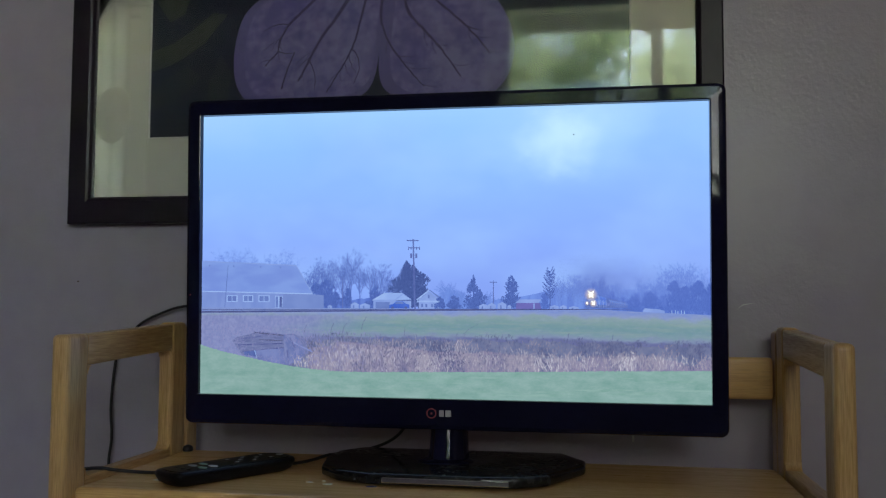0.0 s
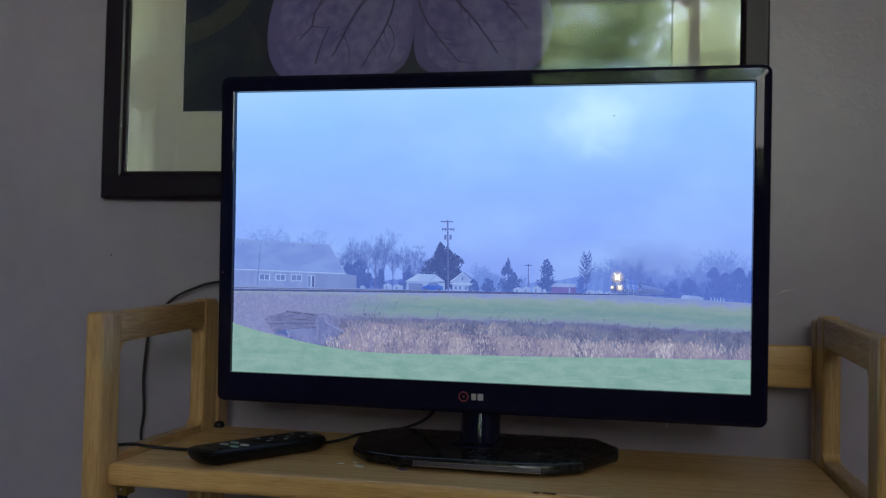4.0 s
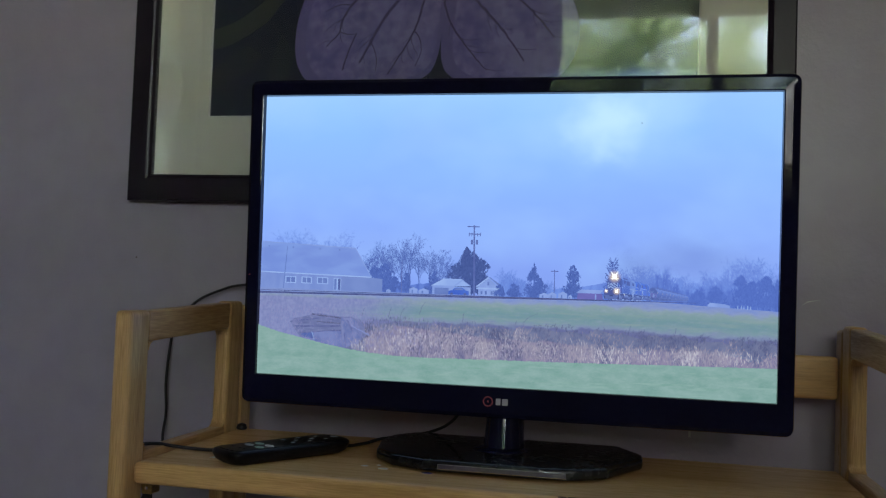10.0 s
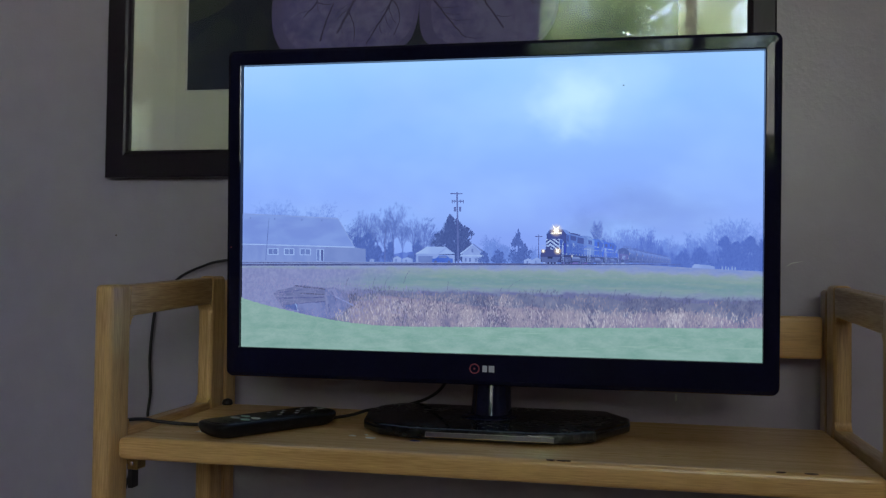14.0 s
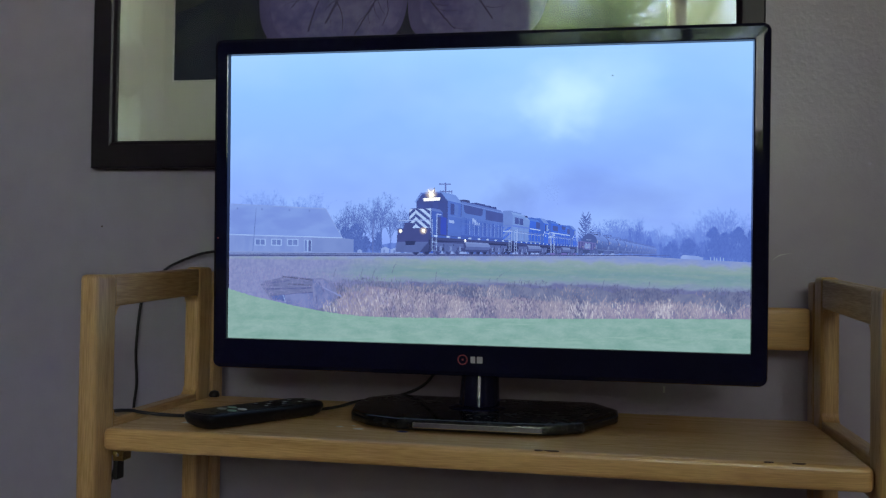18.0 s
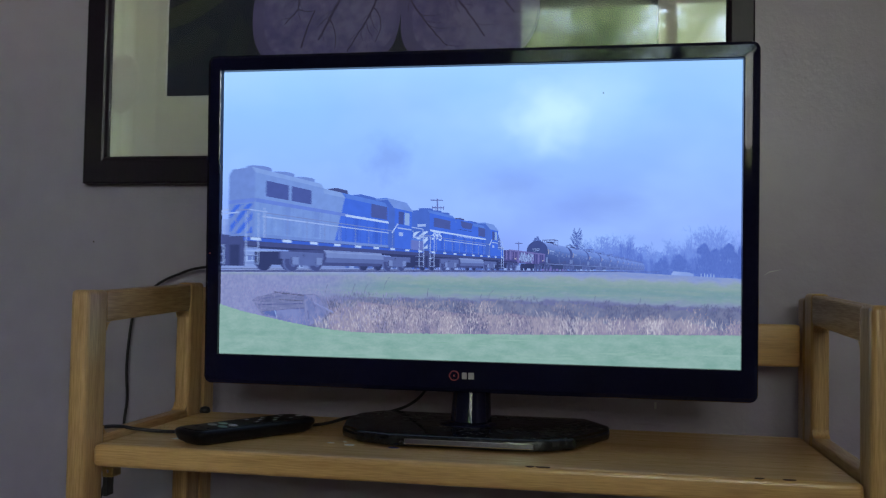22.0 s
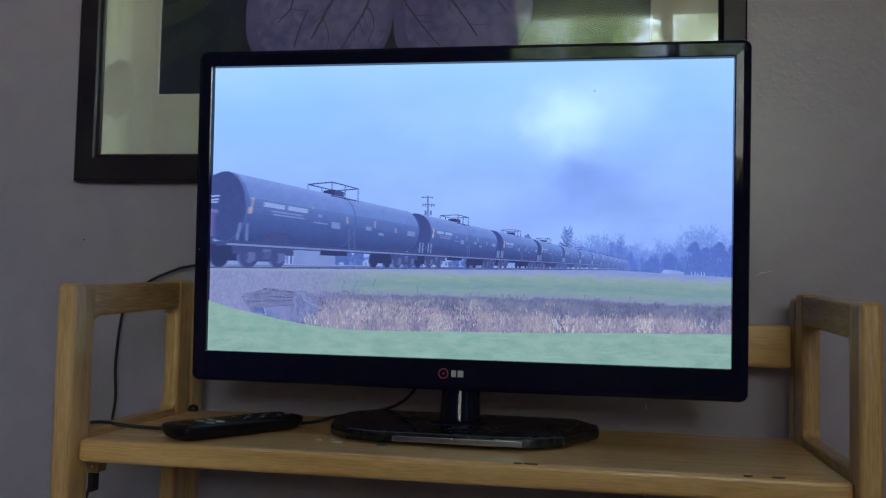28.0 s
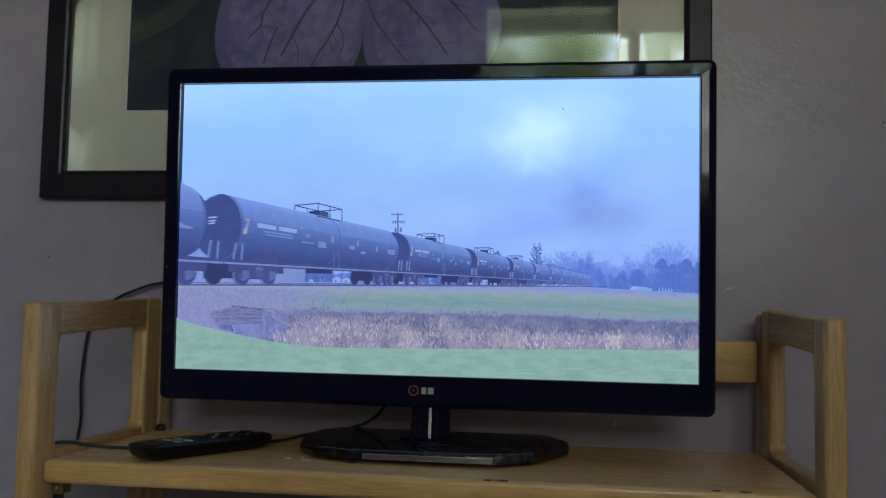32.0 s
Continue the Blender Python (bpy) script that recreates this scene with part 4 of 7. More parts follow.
def evergreen(u, v, h, w, depth, seed, mat, form="cone", fill=2.6):
    """An evergreen made of many small tufts: a cone, a broad lumpy crown, or sparse upturned boughs on a bare stem."""
    rng, st = random.Random(seed), Strokes(depth)
    st.line(u, v, u, v + h * 0.97, 1.3, 0.3)
    if form == "sparse":
        for i in range(15):
            q = 0.30 + 0.66 * i / 14
            for s in (-1, 1):
                r = w / 2 * (1.06 - 0.75 * abs(q - 0.55) * 1.6) * rng.uniform(0.55, 1.0)
                for k in range(9):
                    e = (k + 0.5) / 9
                    st.tuft(u + s * r * e, v + h * (q - 0.04 + 0.02 * rng.random() + 0.12 * e ** 1.6) + rng.uniform(-0.6, 0.6), math.pi / 2 - s * rng.uniform(0.2, 1.1), rng.uniform(0.8, 1.5), 0.42)
        return st.build("pictured_evergreen", mat, "tall sparse conifer on the screen")
    lumps = [(rng.uniform(-0.9, 0.9), rng.uniform(0.08, 0.95), rng.uniform(0.55, 1.25)) for _ in range(30)]
    for i in range(int(h * w * fill * 0.55)):
        lx, q, k = rng.choice(lumps)
        q = min(max(q + rng.gauss(0, 0.06), 0.02), 1.0)
        half = w / 2 * ((1 - q) ** 0.75 * 1.1 if form == "cone" else (1 - q ** 2.4) ** 0.6) * k
        x = max(-1.0, min(1.0, lx + rng.gauss(0, 0.22)))
        a = math.pi / 2 - x * rng.uniform(0.3, 1.2) + rng.uniform(-0.35, 0.35)
        st.tuft(u + half * x, v + h * q, a, rng.uniform(0.9, 2.1), rng.uniform(0.35, 0.6))
    return st.build("pictured_evergreen", mat, "dark evergreen tree on the screen")


def wood_twigs(top, count, depth, seed, deep=9.0):
    """Fine upright twigs that fray the top of a far wood."""
    rng, st = random.Random(seed), Strokes(depth)
    for _ in range(count):
        u = rng.uniform(top[0][0], top[-1][0])
        z, a, r = height_at(top, u) - deep * rng.random() ** 1.2, rng.gauss(1.57, 0.45), rng.uniform(1.6, 4.6)
        st.line(u, z, u + math.cos(a) * r, z + math.sin(a) * r, 0.34, 0.12)
    return st.build("pictured_twigs", FARTWIG, "fine bare twigs on the screen")


def wood_crowns(top, depth, seed, mat):
    """A far wood tree by tree: upright stems that fan out into rounded crowns of fine twigs with gaps of sky between."""
    rng, st = random.Random(seed), Strokes(depth)
    u = top[0][0]
    while u < top[-1][0]:
        h, w = height_at(top, u) - 86 + rng.uniform(-7, 4), rng.uniform(4.0, 8.5)
        st.line(u, 86, u + rng.uniform(-1, 1), 86 + h * 0.75, 0.8, 0.3)
        for _ in range(int(9 * w)):
            q, a = rng.uniform(0.15, 0.9), rng.gauss(0, 0.42)
            r = h * (1.0 - q) * rng.uniform(0.35, 0.95) * (1 - 0.35 * abs(a))
            x = u + a * w * q * 0.9
            st.line(x, 86 + h * q, x + math.sin(a) * r * 0.8, 86 + h * q + math.cos(a) * r, 0.55, 0.18)
        u += rng.uniform(2.2, 6.0)
    return st.build("pictured_wood_crowns", mat, "bare crowns of a far wood on the screen")


# far woods along the horizon
for top, mat, depth in (([(245, 97), (252, 104), (260, 111), (270, 117), (278, 112), (286, 105), (310, 103), (324, 107), (350, 103), (362, 106), (376, 117), (390, 119), (403, 122), (413, 120), (424, 124), (433, 119), (445, 113), (456, 112), (466, 115), (480, 117), (500, 118), (533, 118)], HAZE1, 3.66),
                        ([(408, 88), (412, 112), (418, 120), (426, 122), (432, 117), (438, 108), (446, 110), (452, 104), (462, 110), (474, 114), (486, 112), (500, 112), (533, 112)], HAZE2, 3.50)):
    low = [(u, 86 + (v - 86) * 0.74) for u, v in top]
    band("pictured_wood", low, 84, depth, mat, 3.0, 1.0)
    wood_twigs(low, 1300, depth - 0.02, int(depth * 100))
    wood_crowns(top, depth - 0.03, int(depth * 70), mat)
for u, h, w, s in ((268, 30, 20, 1), (283, 22, 16, 2), (310, 20, 16, 3), (384, 32, 20, 4), (398, 36, 18, 5), (410, 36, 18, 6), (424, 40, 16, 7), (446, 28, 18, 8), (466, 32, 20, 9), (481, 34, 18, 10)):
    bare_tree(u, 88, h, w, 3.60, s, BARE_FAR, 0.8)
for u, h, w, s in ((492, 42, 18, 11), (502, 48, 20, 12), (512, 44, 20, 13), (524, 38, 18, 14)):
    bare_tree(u, 88, h, w, 3.47, s, BARE_FAR, 0.9)
for u, h, w, s in ((497, 33, 22, 15), (508, 28, 16, 16), (520, 33, 24, 17), (529, 31, 16, 19), (474, 22, 20, 18), (456, 18, 16, 20)):
    evergreen(u, 87, h, w, 3.42, s, PINE_HAZY, "broad", 3.6)
# bare trees behind the barn and beside it
for u, h, w, s in ((17, 54, 14, 31), (30, 56, 20, 32), (43, 58, 22, 33), (58, 51, 18, 34), (77, 52, 20, 35), (92, 52, 18, 36), (102, 51, 14, 37)):
    bare_tree(u, 91, h, w, 3.60, s, BARE_FAR, 0.8)
for u, h, w, s in ((115, 34, 20, 38), (126, 40, 18, 39), (135, 48, 16, 40), (146, 42, 22, 41), (157, 51, 24, 42), (167, 56, 22, 43), (176, 42, 18, 44), (188, 43, 20, 45), (198, 43, 20, 46), (207, 31, 16, 47)):
    bare_tree(u, 91, h, w, 3.55, s, BARE, 1.0)
shape("pictured_tree_trunk", [(164.2, 91), (165.6, 91), (165.4, 128), (164.6, 128)], 3.53, BARE)
band("pictured_hedge", [(112, 92), (118, 102), (128, 106), (150, 104), (165, 100), (185, 101), (200, 104), (214, 102), (226, 100)], 88, 3.52, HAZE2, 2.2)
for u, h, w, s, f in ((128, 27, 20, 21, "broad"), (139, 30, 22, 22, "broad"), (149, 17, 16, 23, "broad"), (163, 21, 16, 24, "cone"), (193, 24, 22, 25, "cone")):
    evergreen(u, 91, h, w, 3.45, s, PINE_FAR, f, 2.8)
for u, h, w, s in ((226, 48, 40, 51), (241, 37, 27, 52), (217, 32, 30, 53), (232, 44, 26, 61)):
    evergreen(u, 92, h, w, 3.3, s, PINE, "cone" if s == 51 else "broad", 2.0)
for u, h, w, s in ((261, 12, 11, 54), (275.5, 14, 14, 55)):
    evergreen(u, 91, h, w, 3.08, s, PINE_FAR, "broad", 4.0)
evergreen(296, 91, 35, 18, 3.3, 56, PINE_FAR), evergreen(303, 91, 20, 14, 3.3, 57, PINE_FAR, "broad"), evergreen(335, 91, 34, 19, 3.3, 58, PINE_FAR, "broad", 2.4)
evergreen(374.3, 92, 40, 16, 3.3, 59, PINE_FAR, "sparse"), evergreen(369, 91, 16, 10, 3.32, 60, PINE_HAZY, "broad", 3.0)

WALLB = lit("picture_barn_wall", film(119, 139, 206), film(127, 147, 211), 30, (3, 1, 1))
ROOFB = lit("picture_barn_roof", film(119, 142, 216), film(128, 153, 223), 24, (1, 1, 2.5))
WHITEP = lit("picture_white", film(156, 180, 236), film(144, 168, 230), 40)
PALE = lit("picture_pale_grey", film(140, 162, 226), film(130, 152, 218), 60)
DARKP = lit("picture_dark", film(78, 92, 154), film(90, 106, 170), 80)
SHADEP = lit("picture_shade", film(98, 118, 186), film(108, 128, 194), 60)
REDP = lit("picture_red_barn", film(112, 108, 184), film(104, 102, 176), 60)
BLUEP = lit("picture_blue_car", film(66, 96, 196), film(80, 112, 204), 80)
shape("pictured_barn", [(-2, 90.6), (136.8, 91.0), (136.7, 105.3), (124, 106.6), (-2, 109)], 3.2, WALLB, "long grey barn on the screen")
shape("pictured_wall_shade", [(90, 91), (136.8, 91.0), (136.7, 105.3), (124, 106.4), (92, 107)], 3.18, lit("picture_barn_end", film(115, 134, 198), film(121, 140, 203), 50))
shape("pictured_roof", [(-2, 109.4), (-2, 142.0), (106.0, 136.9), (124.6, 106.9)], 3.12, ROOFB, "grey metal barn roof on the screen")
shape("pictured_ridge", [(-2, 141.4), (-2, 142.4), (106.0, 137.4), (106.4, 136.4)], 3.09, PALE)
shape("pictured_gutter", [(-2, 108.7), (-2, 109.9), (124.8, 107.4), (124.8, 106.3)], 3.08, WHITEP)
shape("pictured_verge", [(105.6, 137.0), (106.6, 137.0), (125.2, 106.8), (124.2, 106.8)], 3.07, PALE)
for u in (8, 35.5, 66, 88):
    shape("pictured_roof_vent", [(u, 136.5 - u * 0.03), (u + 1.3, 136.5 - u * 0.03), (u + 1.3, 138.2 - u * 0.03), (u, 138.2 - u * 0.03)], 3.06, SHADEP)
shape("pictured_pole", [(25.8, 92), (26.8, 92), (30.1, 137.4), (29.4, 137.4)], 3.05, SHADEP)
for u, w in ((28.3, 12.4), (46.7, 11.8), (64.3, 12.6)):
    shape("pictured_window", [(u, 98.0), (u + w, 97.9), (u + w, 105.0), (u, 105.2)], 3.08, WHITEP, "white framed barn window on the screen")
    for a in (1.2, w / 2 + 0.4):
        shape("pictured_pane", [(u + a, 98.9), (u + a + w / 2 - 1.6, 98.8), (u + a + w / 2 - 1.6, 104.2), (u + a, 104.3)], 3.03, SHADEP)
shape("pictured_door", [(83.0, 91.6), (91.2, 91.6), (91.2, 104.3), (83.0, 104.5)], 3.08, WHITEP)
for a in (83.6, 87.9):
    shape("pictured_pane", [(a, 92.2), (a + 2.7, 92.2), (a + 2.7, 103.8), (a, 103.9)], 3.03, SHADEP if a < 85 else DARKP)
# open-sided shelter with a blue car, a gabled house, sheds and fences
shape("pictured_shelter", [(190.6, 91.5), (231, 91.5), (231, 100), (190.6, 100)], 3.2, PALE, "open white shelter on the screen")
shape("pictured_shelter_shade", [(193, 91.6), (208, 91.6), (208, 98.5), (193, 98.5)], 3.18, SHADEP)
shape("pictured_roof", [(189.2, 100.4), (202.1, 108.2), (221.5, 108.2), (231, 101.2), (212, 100.2)], 3.15, WHITEP)
shape("pictured_eave", [(189.2, 99.8), (189.2, 100.8), (213, 101.0), (222, 107.6), (231, 101.6), (231, 100.6), (222, 106.4), (214, 99.8)], 3.13, PALE)
shape("pictured_car", [(207.6, 92.0), (207.8, 95.4), (212, 96.6), (215, 99.2), (222.5, 99.2), (225.5, 96.8), (229, 96.0), (229.4, 92.0)], 3.05, BLUEP, "blue car under the shelter on the screen")
for u in (211.2, 225.2):
    shape("pictured_wheel", [(u + 1.5 * math.cos(a), 92.6 + 1.5 * math.sin(a)) for a in (2 * math.pi * i / 10 for i in range(10))], 3.03, DARKP)
shape("pictured_car_window", [(213.4, 96.8), (215.6, 98.6), (221.6, 98.6), (223.6, 96.8)], 3.04, SHADEP)
shape("pictured_house", [(239, 91.5), (260.5, 91.5), (260.5, 101.4), (249.9, 110.0), (239, 101.4)], 3.2, PALE, "small white gabled house on the screen")
shape("pictured_roof", [(249.2, 111.4), (250.6, 111.4), (263.4, 102.6), (262.0, 101.0)], 3.1, SHADEP)
shape("pictured_roof", [(236.2, 101.2), (237.6, 100.4), (250.2, 110.4), (249.6, 111.6)], 3.1, WHITEP)
shape("pictured_porch_roof", [(236.4, 98.4), (260.8, 98.6), (262.0, 100.2), (237.4, 100.2)], 3.09, WHITEP)
for u, z in ((241.5, 93.2), (246.0, 93.2), (252.0, 93.2), (256.4, 93.2), (248.4, 102.6)):
    shape("pictured_pane", [(u, z), (u + 2.0, z), (u + 2.0, z + 3.6), (u, z + 3.6)], 3.08, SHADEP)
for u, w, h in ((302, 9, 6), (311, 8, 7), (321, 9, 8), (331, 4, 5), (374, 9, 5), (384, 7, 5), (393, 10, 4), (166, 9, 7), (176, 11, 6), (141, 5, 4)):
    shape("pictured_shed", [(u, 91.2), (u + w, 91.2), (u + w, 91.2 + h * 0.7), (u + w / 2, 91.2 + h), (u, 91.2 + h * 0.7)], 3.15, PALE, "pale shed on the screen")
    shape("pictured_pane", [(u + w * 0.3, 91.6), (u + w * 0.45, 91.6), (u + w * 0.45, 91.2 + h * 0.55), (u + w * 0.3, 91.2 + h * 0.55)], 3.13, SHADEP)
shape("pictured_red_barn", [(339.4, 91.4), (365.6, 91.4), (364, 98.4), (340.4, 98.4)], 3.1, REDP, "low red barn on the screen")
shape("pictured_roof", [(338.8, 98.2), (362.6, 98.2), (365.4, 101.8), (343.2, 101.8)], 3.08, PALE)
shape("pictured_door", [(357.4, 91.4), (358.8, 91.4), (358.8, 97.6), (357.4, 97.6)], 3.07, PALE)
shape("pictured_shed", [(465.9, 87.2), (487.2, 87.2), (487.0, 91.0), (482, 92.4), (468, 93.4), (465.9, 91.0)], 3.3, PALE)
for u, h in ((493.4, 4.0), (496.8, 4.4), (499.2, 3.4), (502.6, 4.2), (505.4, 3.8)):
    shape("pictured_post", [(u, 87.4), (u + 1.1, 87.4), (u + 0.9, 87.4 + h), (u + 0.2, 87.4 + h)], 3.3, WHITEP)
POLE = lit("picture_utility_pole", film(88, 102, 168), film(98, 114, 180), 90)
shape("pictured_utility_pole", [(234.0, 91), (235.8, 91), (233.8, 164), (232.2, 164)], 3.02, POLE, "wooden utility pole on the screen")
for z, a, b in ((162.0, 226.1, 238.8), (154.4, 227.6, 240.2)):
    shape("pictured_crossarm", [(a, z), (b, z - 0.2), (b, z + 0.9), (a, z + 1.1)], 3.0, POLE)
for u in (229.9, 235.2):
    shape("pictured_transformer", [(u, 144.2), (u + 2.2, 144.2), (u + 2.2, 149), (u, 149)], 3.0, POLE)
for u in (227.6, 230.4, 236.4, 239.3):
    shape("pictured_insulator", [(u, 152.6), (u + 0.8, 152.6), (u + 0.8, 156.2), (u, 156.2)], 3.0, POLE)
shape("pictured_utility_pole", [(156.9, 91), (157.9, 91), (157.8, 126), (157.1, 126)], 3.24, POLE)
shape("pictured_utility_pole", [(316.2, 91), (317.1, 91), (317.0, 121), (316.3, 121)], 3.25, POLE)
shape("pictured_crossarm", [(313, 118.8), (320.4, 118.8), (320.4, 119.6), (313, 119.6)], 3.2, POLE)

# ground of the picture: gravel, rails, green field, ditch, near lawn
def ground_material():
    """Bands of ground seen at a flat angle: gravel, field, dark ditch; scrub on one side; all with ragged borders."""
    m = bpy.data.materials.new("picture_ground")
    m.use_nodes = True
    n, l = m.node_tree.nodes, m.node_tree.links
    n.remove(n["Principled BSDF"])
    e = n.new("ShaderNodeEmission")
    e.inputs["Strength"].default_value = GLOW
    l.new(e.outputs[0], n["Material Output"].inputs[0])
    tc, sep = n.new("ShaderNodeTexCoord"), n.new("ShaderNodeSeparateXYZ")
    l.new(tc.outputs["Object"], sep.inputs[0])

    def noise_at(scale, stretch, detail=5):
        mp, nz = n.new("ShaderNodeMapping"), n.new("ShaderNodeTexNoise")
        mp.inputs["Scale"].default_value = stretch
        nz.inputs["Scale"].default_value, nz.inputs["Detail"].default_value = scale, detail
        l.new(tc.outputs["Object"], mp.inputs[0]), l.new(mp.outputs[0], nz.inputs["Vector"])
        return nz.outputs["Fac"]

    def num(op, a, b):
        q = n.new("ShaderNodeMath")
        q.operation = op
        for i, v in enumerate((a, b)):
            if isinstance(v, (int, float)):
                q.inputs[i].default_value = v
            else:
                l.new(v, q.inputs[i])
        return q.outputs[0]

    def mixed(f, a, b):
        q = n.new("ShaderNodeMix")
        q.data_type = "RGBA"
        l.new(f, q.inputs[0])
        for i, v in ((6, a), (7, b)):
            if isinstance(v, tuple):
                q.inputs[i].default_value = v
            else:
                l.new(v, q.inputs[i])
        return q.outputs[2]

    def spread(v, lo, hi):
        r = n.new("ShaderNodeMapRange")
        r.interpolation_type = "SMOOTHSTEP"
        r.inputs[1].default_value, r.inputs[2].default_value = lo, hi
        l.new(v, r.inputs[0])
        return r.outputs[0]

    x, z = sep.outputs[0], sep.outputs[2]
    rough = num("MULTIPLY", num("SUBTRACT", noise_at(60, (1, 1, 2)), 0.5), 0.012)
    h = num("ADD", num("ADD", z, rough), num("MULTIPLY", num("MAXIMUM", num("SUBTRACT", x, 0.36), 0.0), 0.022))
    ramp = n.new("ShaderNodeValToRGB")
    l.new(spread_lin(n, l, h, 0.050, 0.095), ramp.inputs[0])
    els = ramp.color_ramp.elements
    els[0].position, els[0].color = 0.0, film(102, 104, 150)
    els[1].position, els[1].color = 1.0, film(134, 150, 206)
    for p, c in ((0.24, (106, 110, 156)), (0.30, (128, 140, 172)), (0.40, (124, 148, 162)), (0.52, (114, 145, 156)), (0.64, (124, 151, 158)), (0.75, (136, 156, 168)), (0.82, (136, 150, 196)), (0.90, (124, 142, 204))):
        els.new(p).color = film(*c)
    left_edge = num("ADD", num("ADD", x, num("MULTIPLY", noise_at(26, (1, 1, 1.5)), 0.09)), num("MULTIPLY", num("SUBTRACT", z, 0.07), -2.2))
    scrub = mixed(spread(noise_at(240, (1.6, 1, 1)), 0.3, 0.7), film(124, 130, 182), film(138, 143, 192))
    col = mixed(spread(left_edge, 0.12, 0.25), scrub, ramp.outputs[0])
    top = mixed(spread(z, 0.082, 0.0875), col, ramp.outputs[0])
    fine = noise_at(260, (1, 1, 3))
    out = mixed(num("MULTIPLY", spread(fine, 0.5, 0.75), 0.22), top, film(108, 118, 162))
    out = mixed(num("MULTIPLY", spread(noise_at(200, (1, 1, 3)), 0.5, 0.8), 0.2), out, film(170, 178, 208))
    streak = num("MULTIPLY", spread(noise_at(30, (0.7, 1, 9)), 0.45, 0.7), num("MULTIPLY", spread(z, 0.060, 0.066), num("SUBTRACT", 1.0, spread(z, 0.080, 0.086))))
    out = mixed(num("MULTIPLY", num("MULTIPLY", streak, spread(left_edge, 0.12, 0.25)), 0.4), out, film(144, 160, 162))
    l.new(out, e.inputs["Color"])
    return m


def spread_lin(n, l, v, lo, hi):
    r = n.new("ShaderNodeMapRange")
    r.inputs[1].default_value, r.inputs[2].default_value = lo, hi
    l.new(v, r.inputs[0])
    return r.outputs[0]


RAILP = lit("picture_rail", film(74, 84, 138), film(90, 98, 152), 120, (1, 1, 8))
LAWNP = lit("picture_near_lawn", film(146, 174, 172), film(120, 156, 151), 45, (1, 1, 2.6), low=0.25, high=0.75, grain=0.5)
LAWN_EDGE = lit("picture_lawn_edge", film(142, 172, 168), film(126, 161, 155), 60, (1, 1, 2), grain=0.5)
DITCH = lit("picture_dead_reeds", film(100, 107, 147), film(122, 125, 158), 60, (1, 1, 1.4), low=0.35, high=0.65)
shape("pictured_ground", [(-2, 20), (U + 2, 20), (U + 2, 87), (470, 89.5), (420, 91.8), (-2, 91.8)], 2.9, ground_material(), "scrub, gravel and green field on the screen")
ragged = [(u, 58.5 - max(0, u - 330) * 0.018 - max(0, 150 - u) * 0.10 + 1.6 * math.sin(u * 0.09) + 1.2 * math.sin(u * 0.23 + 1) + rs.uniform(-2.2, 2.6)) for u in (533 - 1.7 * i for i in range(252))]
shape("pictured_ditch", [(100, 20), (U + 2, 20)] + ragged, 2.4, DITCH, "ditch of dead reeds on the screen")
for z0, z1, d in ((86.0, 88.2, 1.0), (89.2, 89.8, 0.8)):
    shape("pictured_rail", [(-2, z0), (-2, z1), (300, 91.6 + (z1 - 88.5) * 0.35), (455, 92.6), (455, 92.3), (300, 91.0 + (z0 - 88.5) * 0.35)], 2.7 - d * 0.1, RAILP, "dark rail on the screen")
REEDS = lit("picture_reed_blades", film(170, 164, 186), film(212, 205, 214), island=True)
TAN = lit("picture_tan_reeds", film(136, 130, 156), film(172, 161, 180), island=True)
ROSE = lit("picture_reed_bed", film(120, 116, 152), film(152, 141, 168), 70, (1.6, 1, 0.8), low=0.3, high=0.7, grain=0.6)
STALKS = lit("picture_reed_stalks", film(72, 78, 120), film(106, 108, 146), island=True)
bed = [(u, 42 + 9 * max(0.0, min(1.0, (320 - u) / 140)) - max(0, 150 - u) * 0.10 + 2.6 * math.sin(u * 0.045 + 0.6) + 1.8 * math.sin(u * 0.17) + rs.uniform(-2.0, 2.4)) for u in (533 - 1.1 * i for i in range(376))]
shape("pictured_reed_bed", [(120, 20), (U + 2, 20)] + bed, 2.2, ROSE, "bed of tan reeds in front of the ditch on the screen")


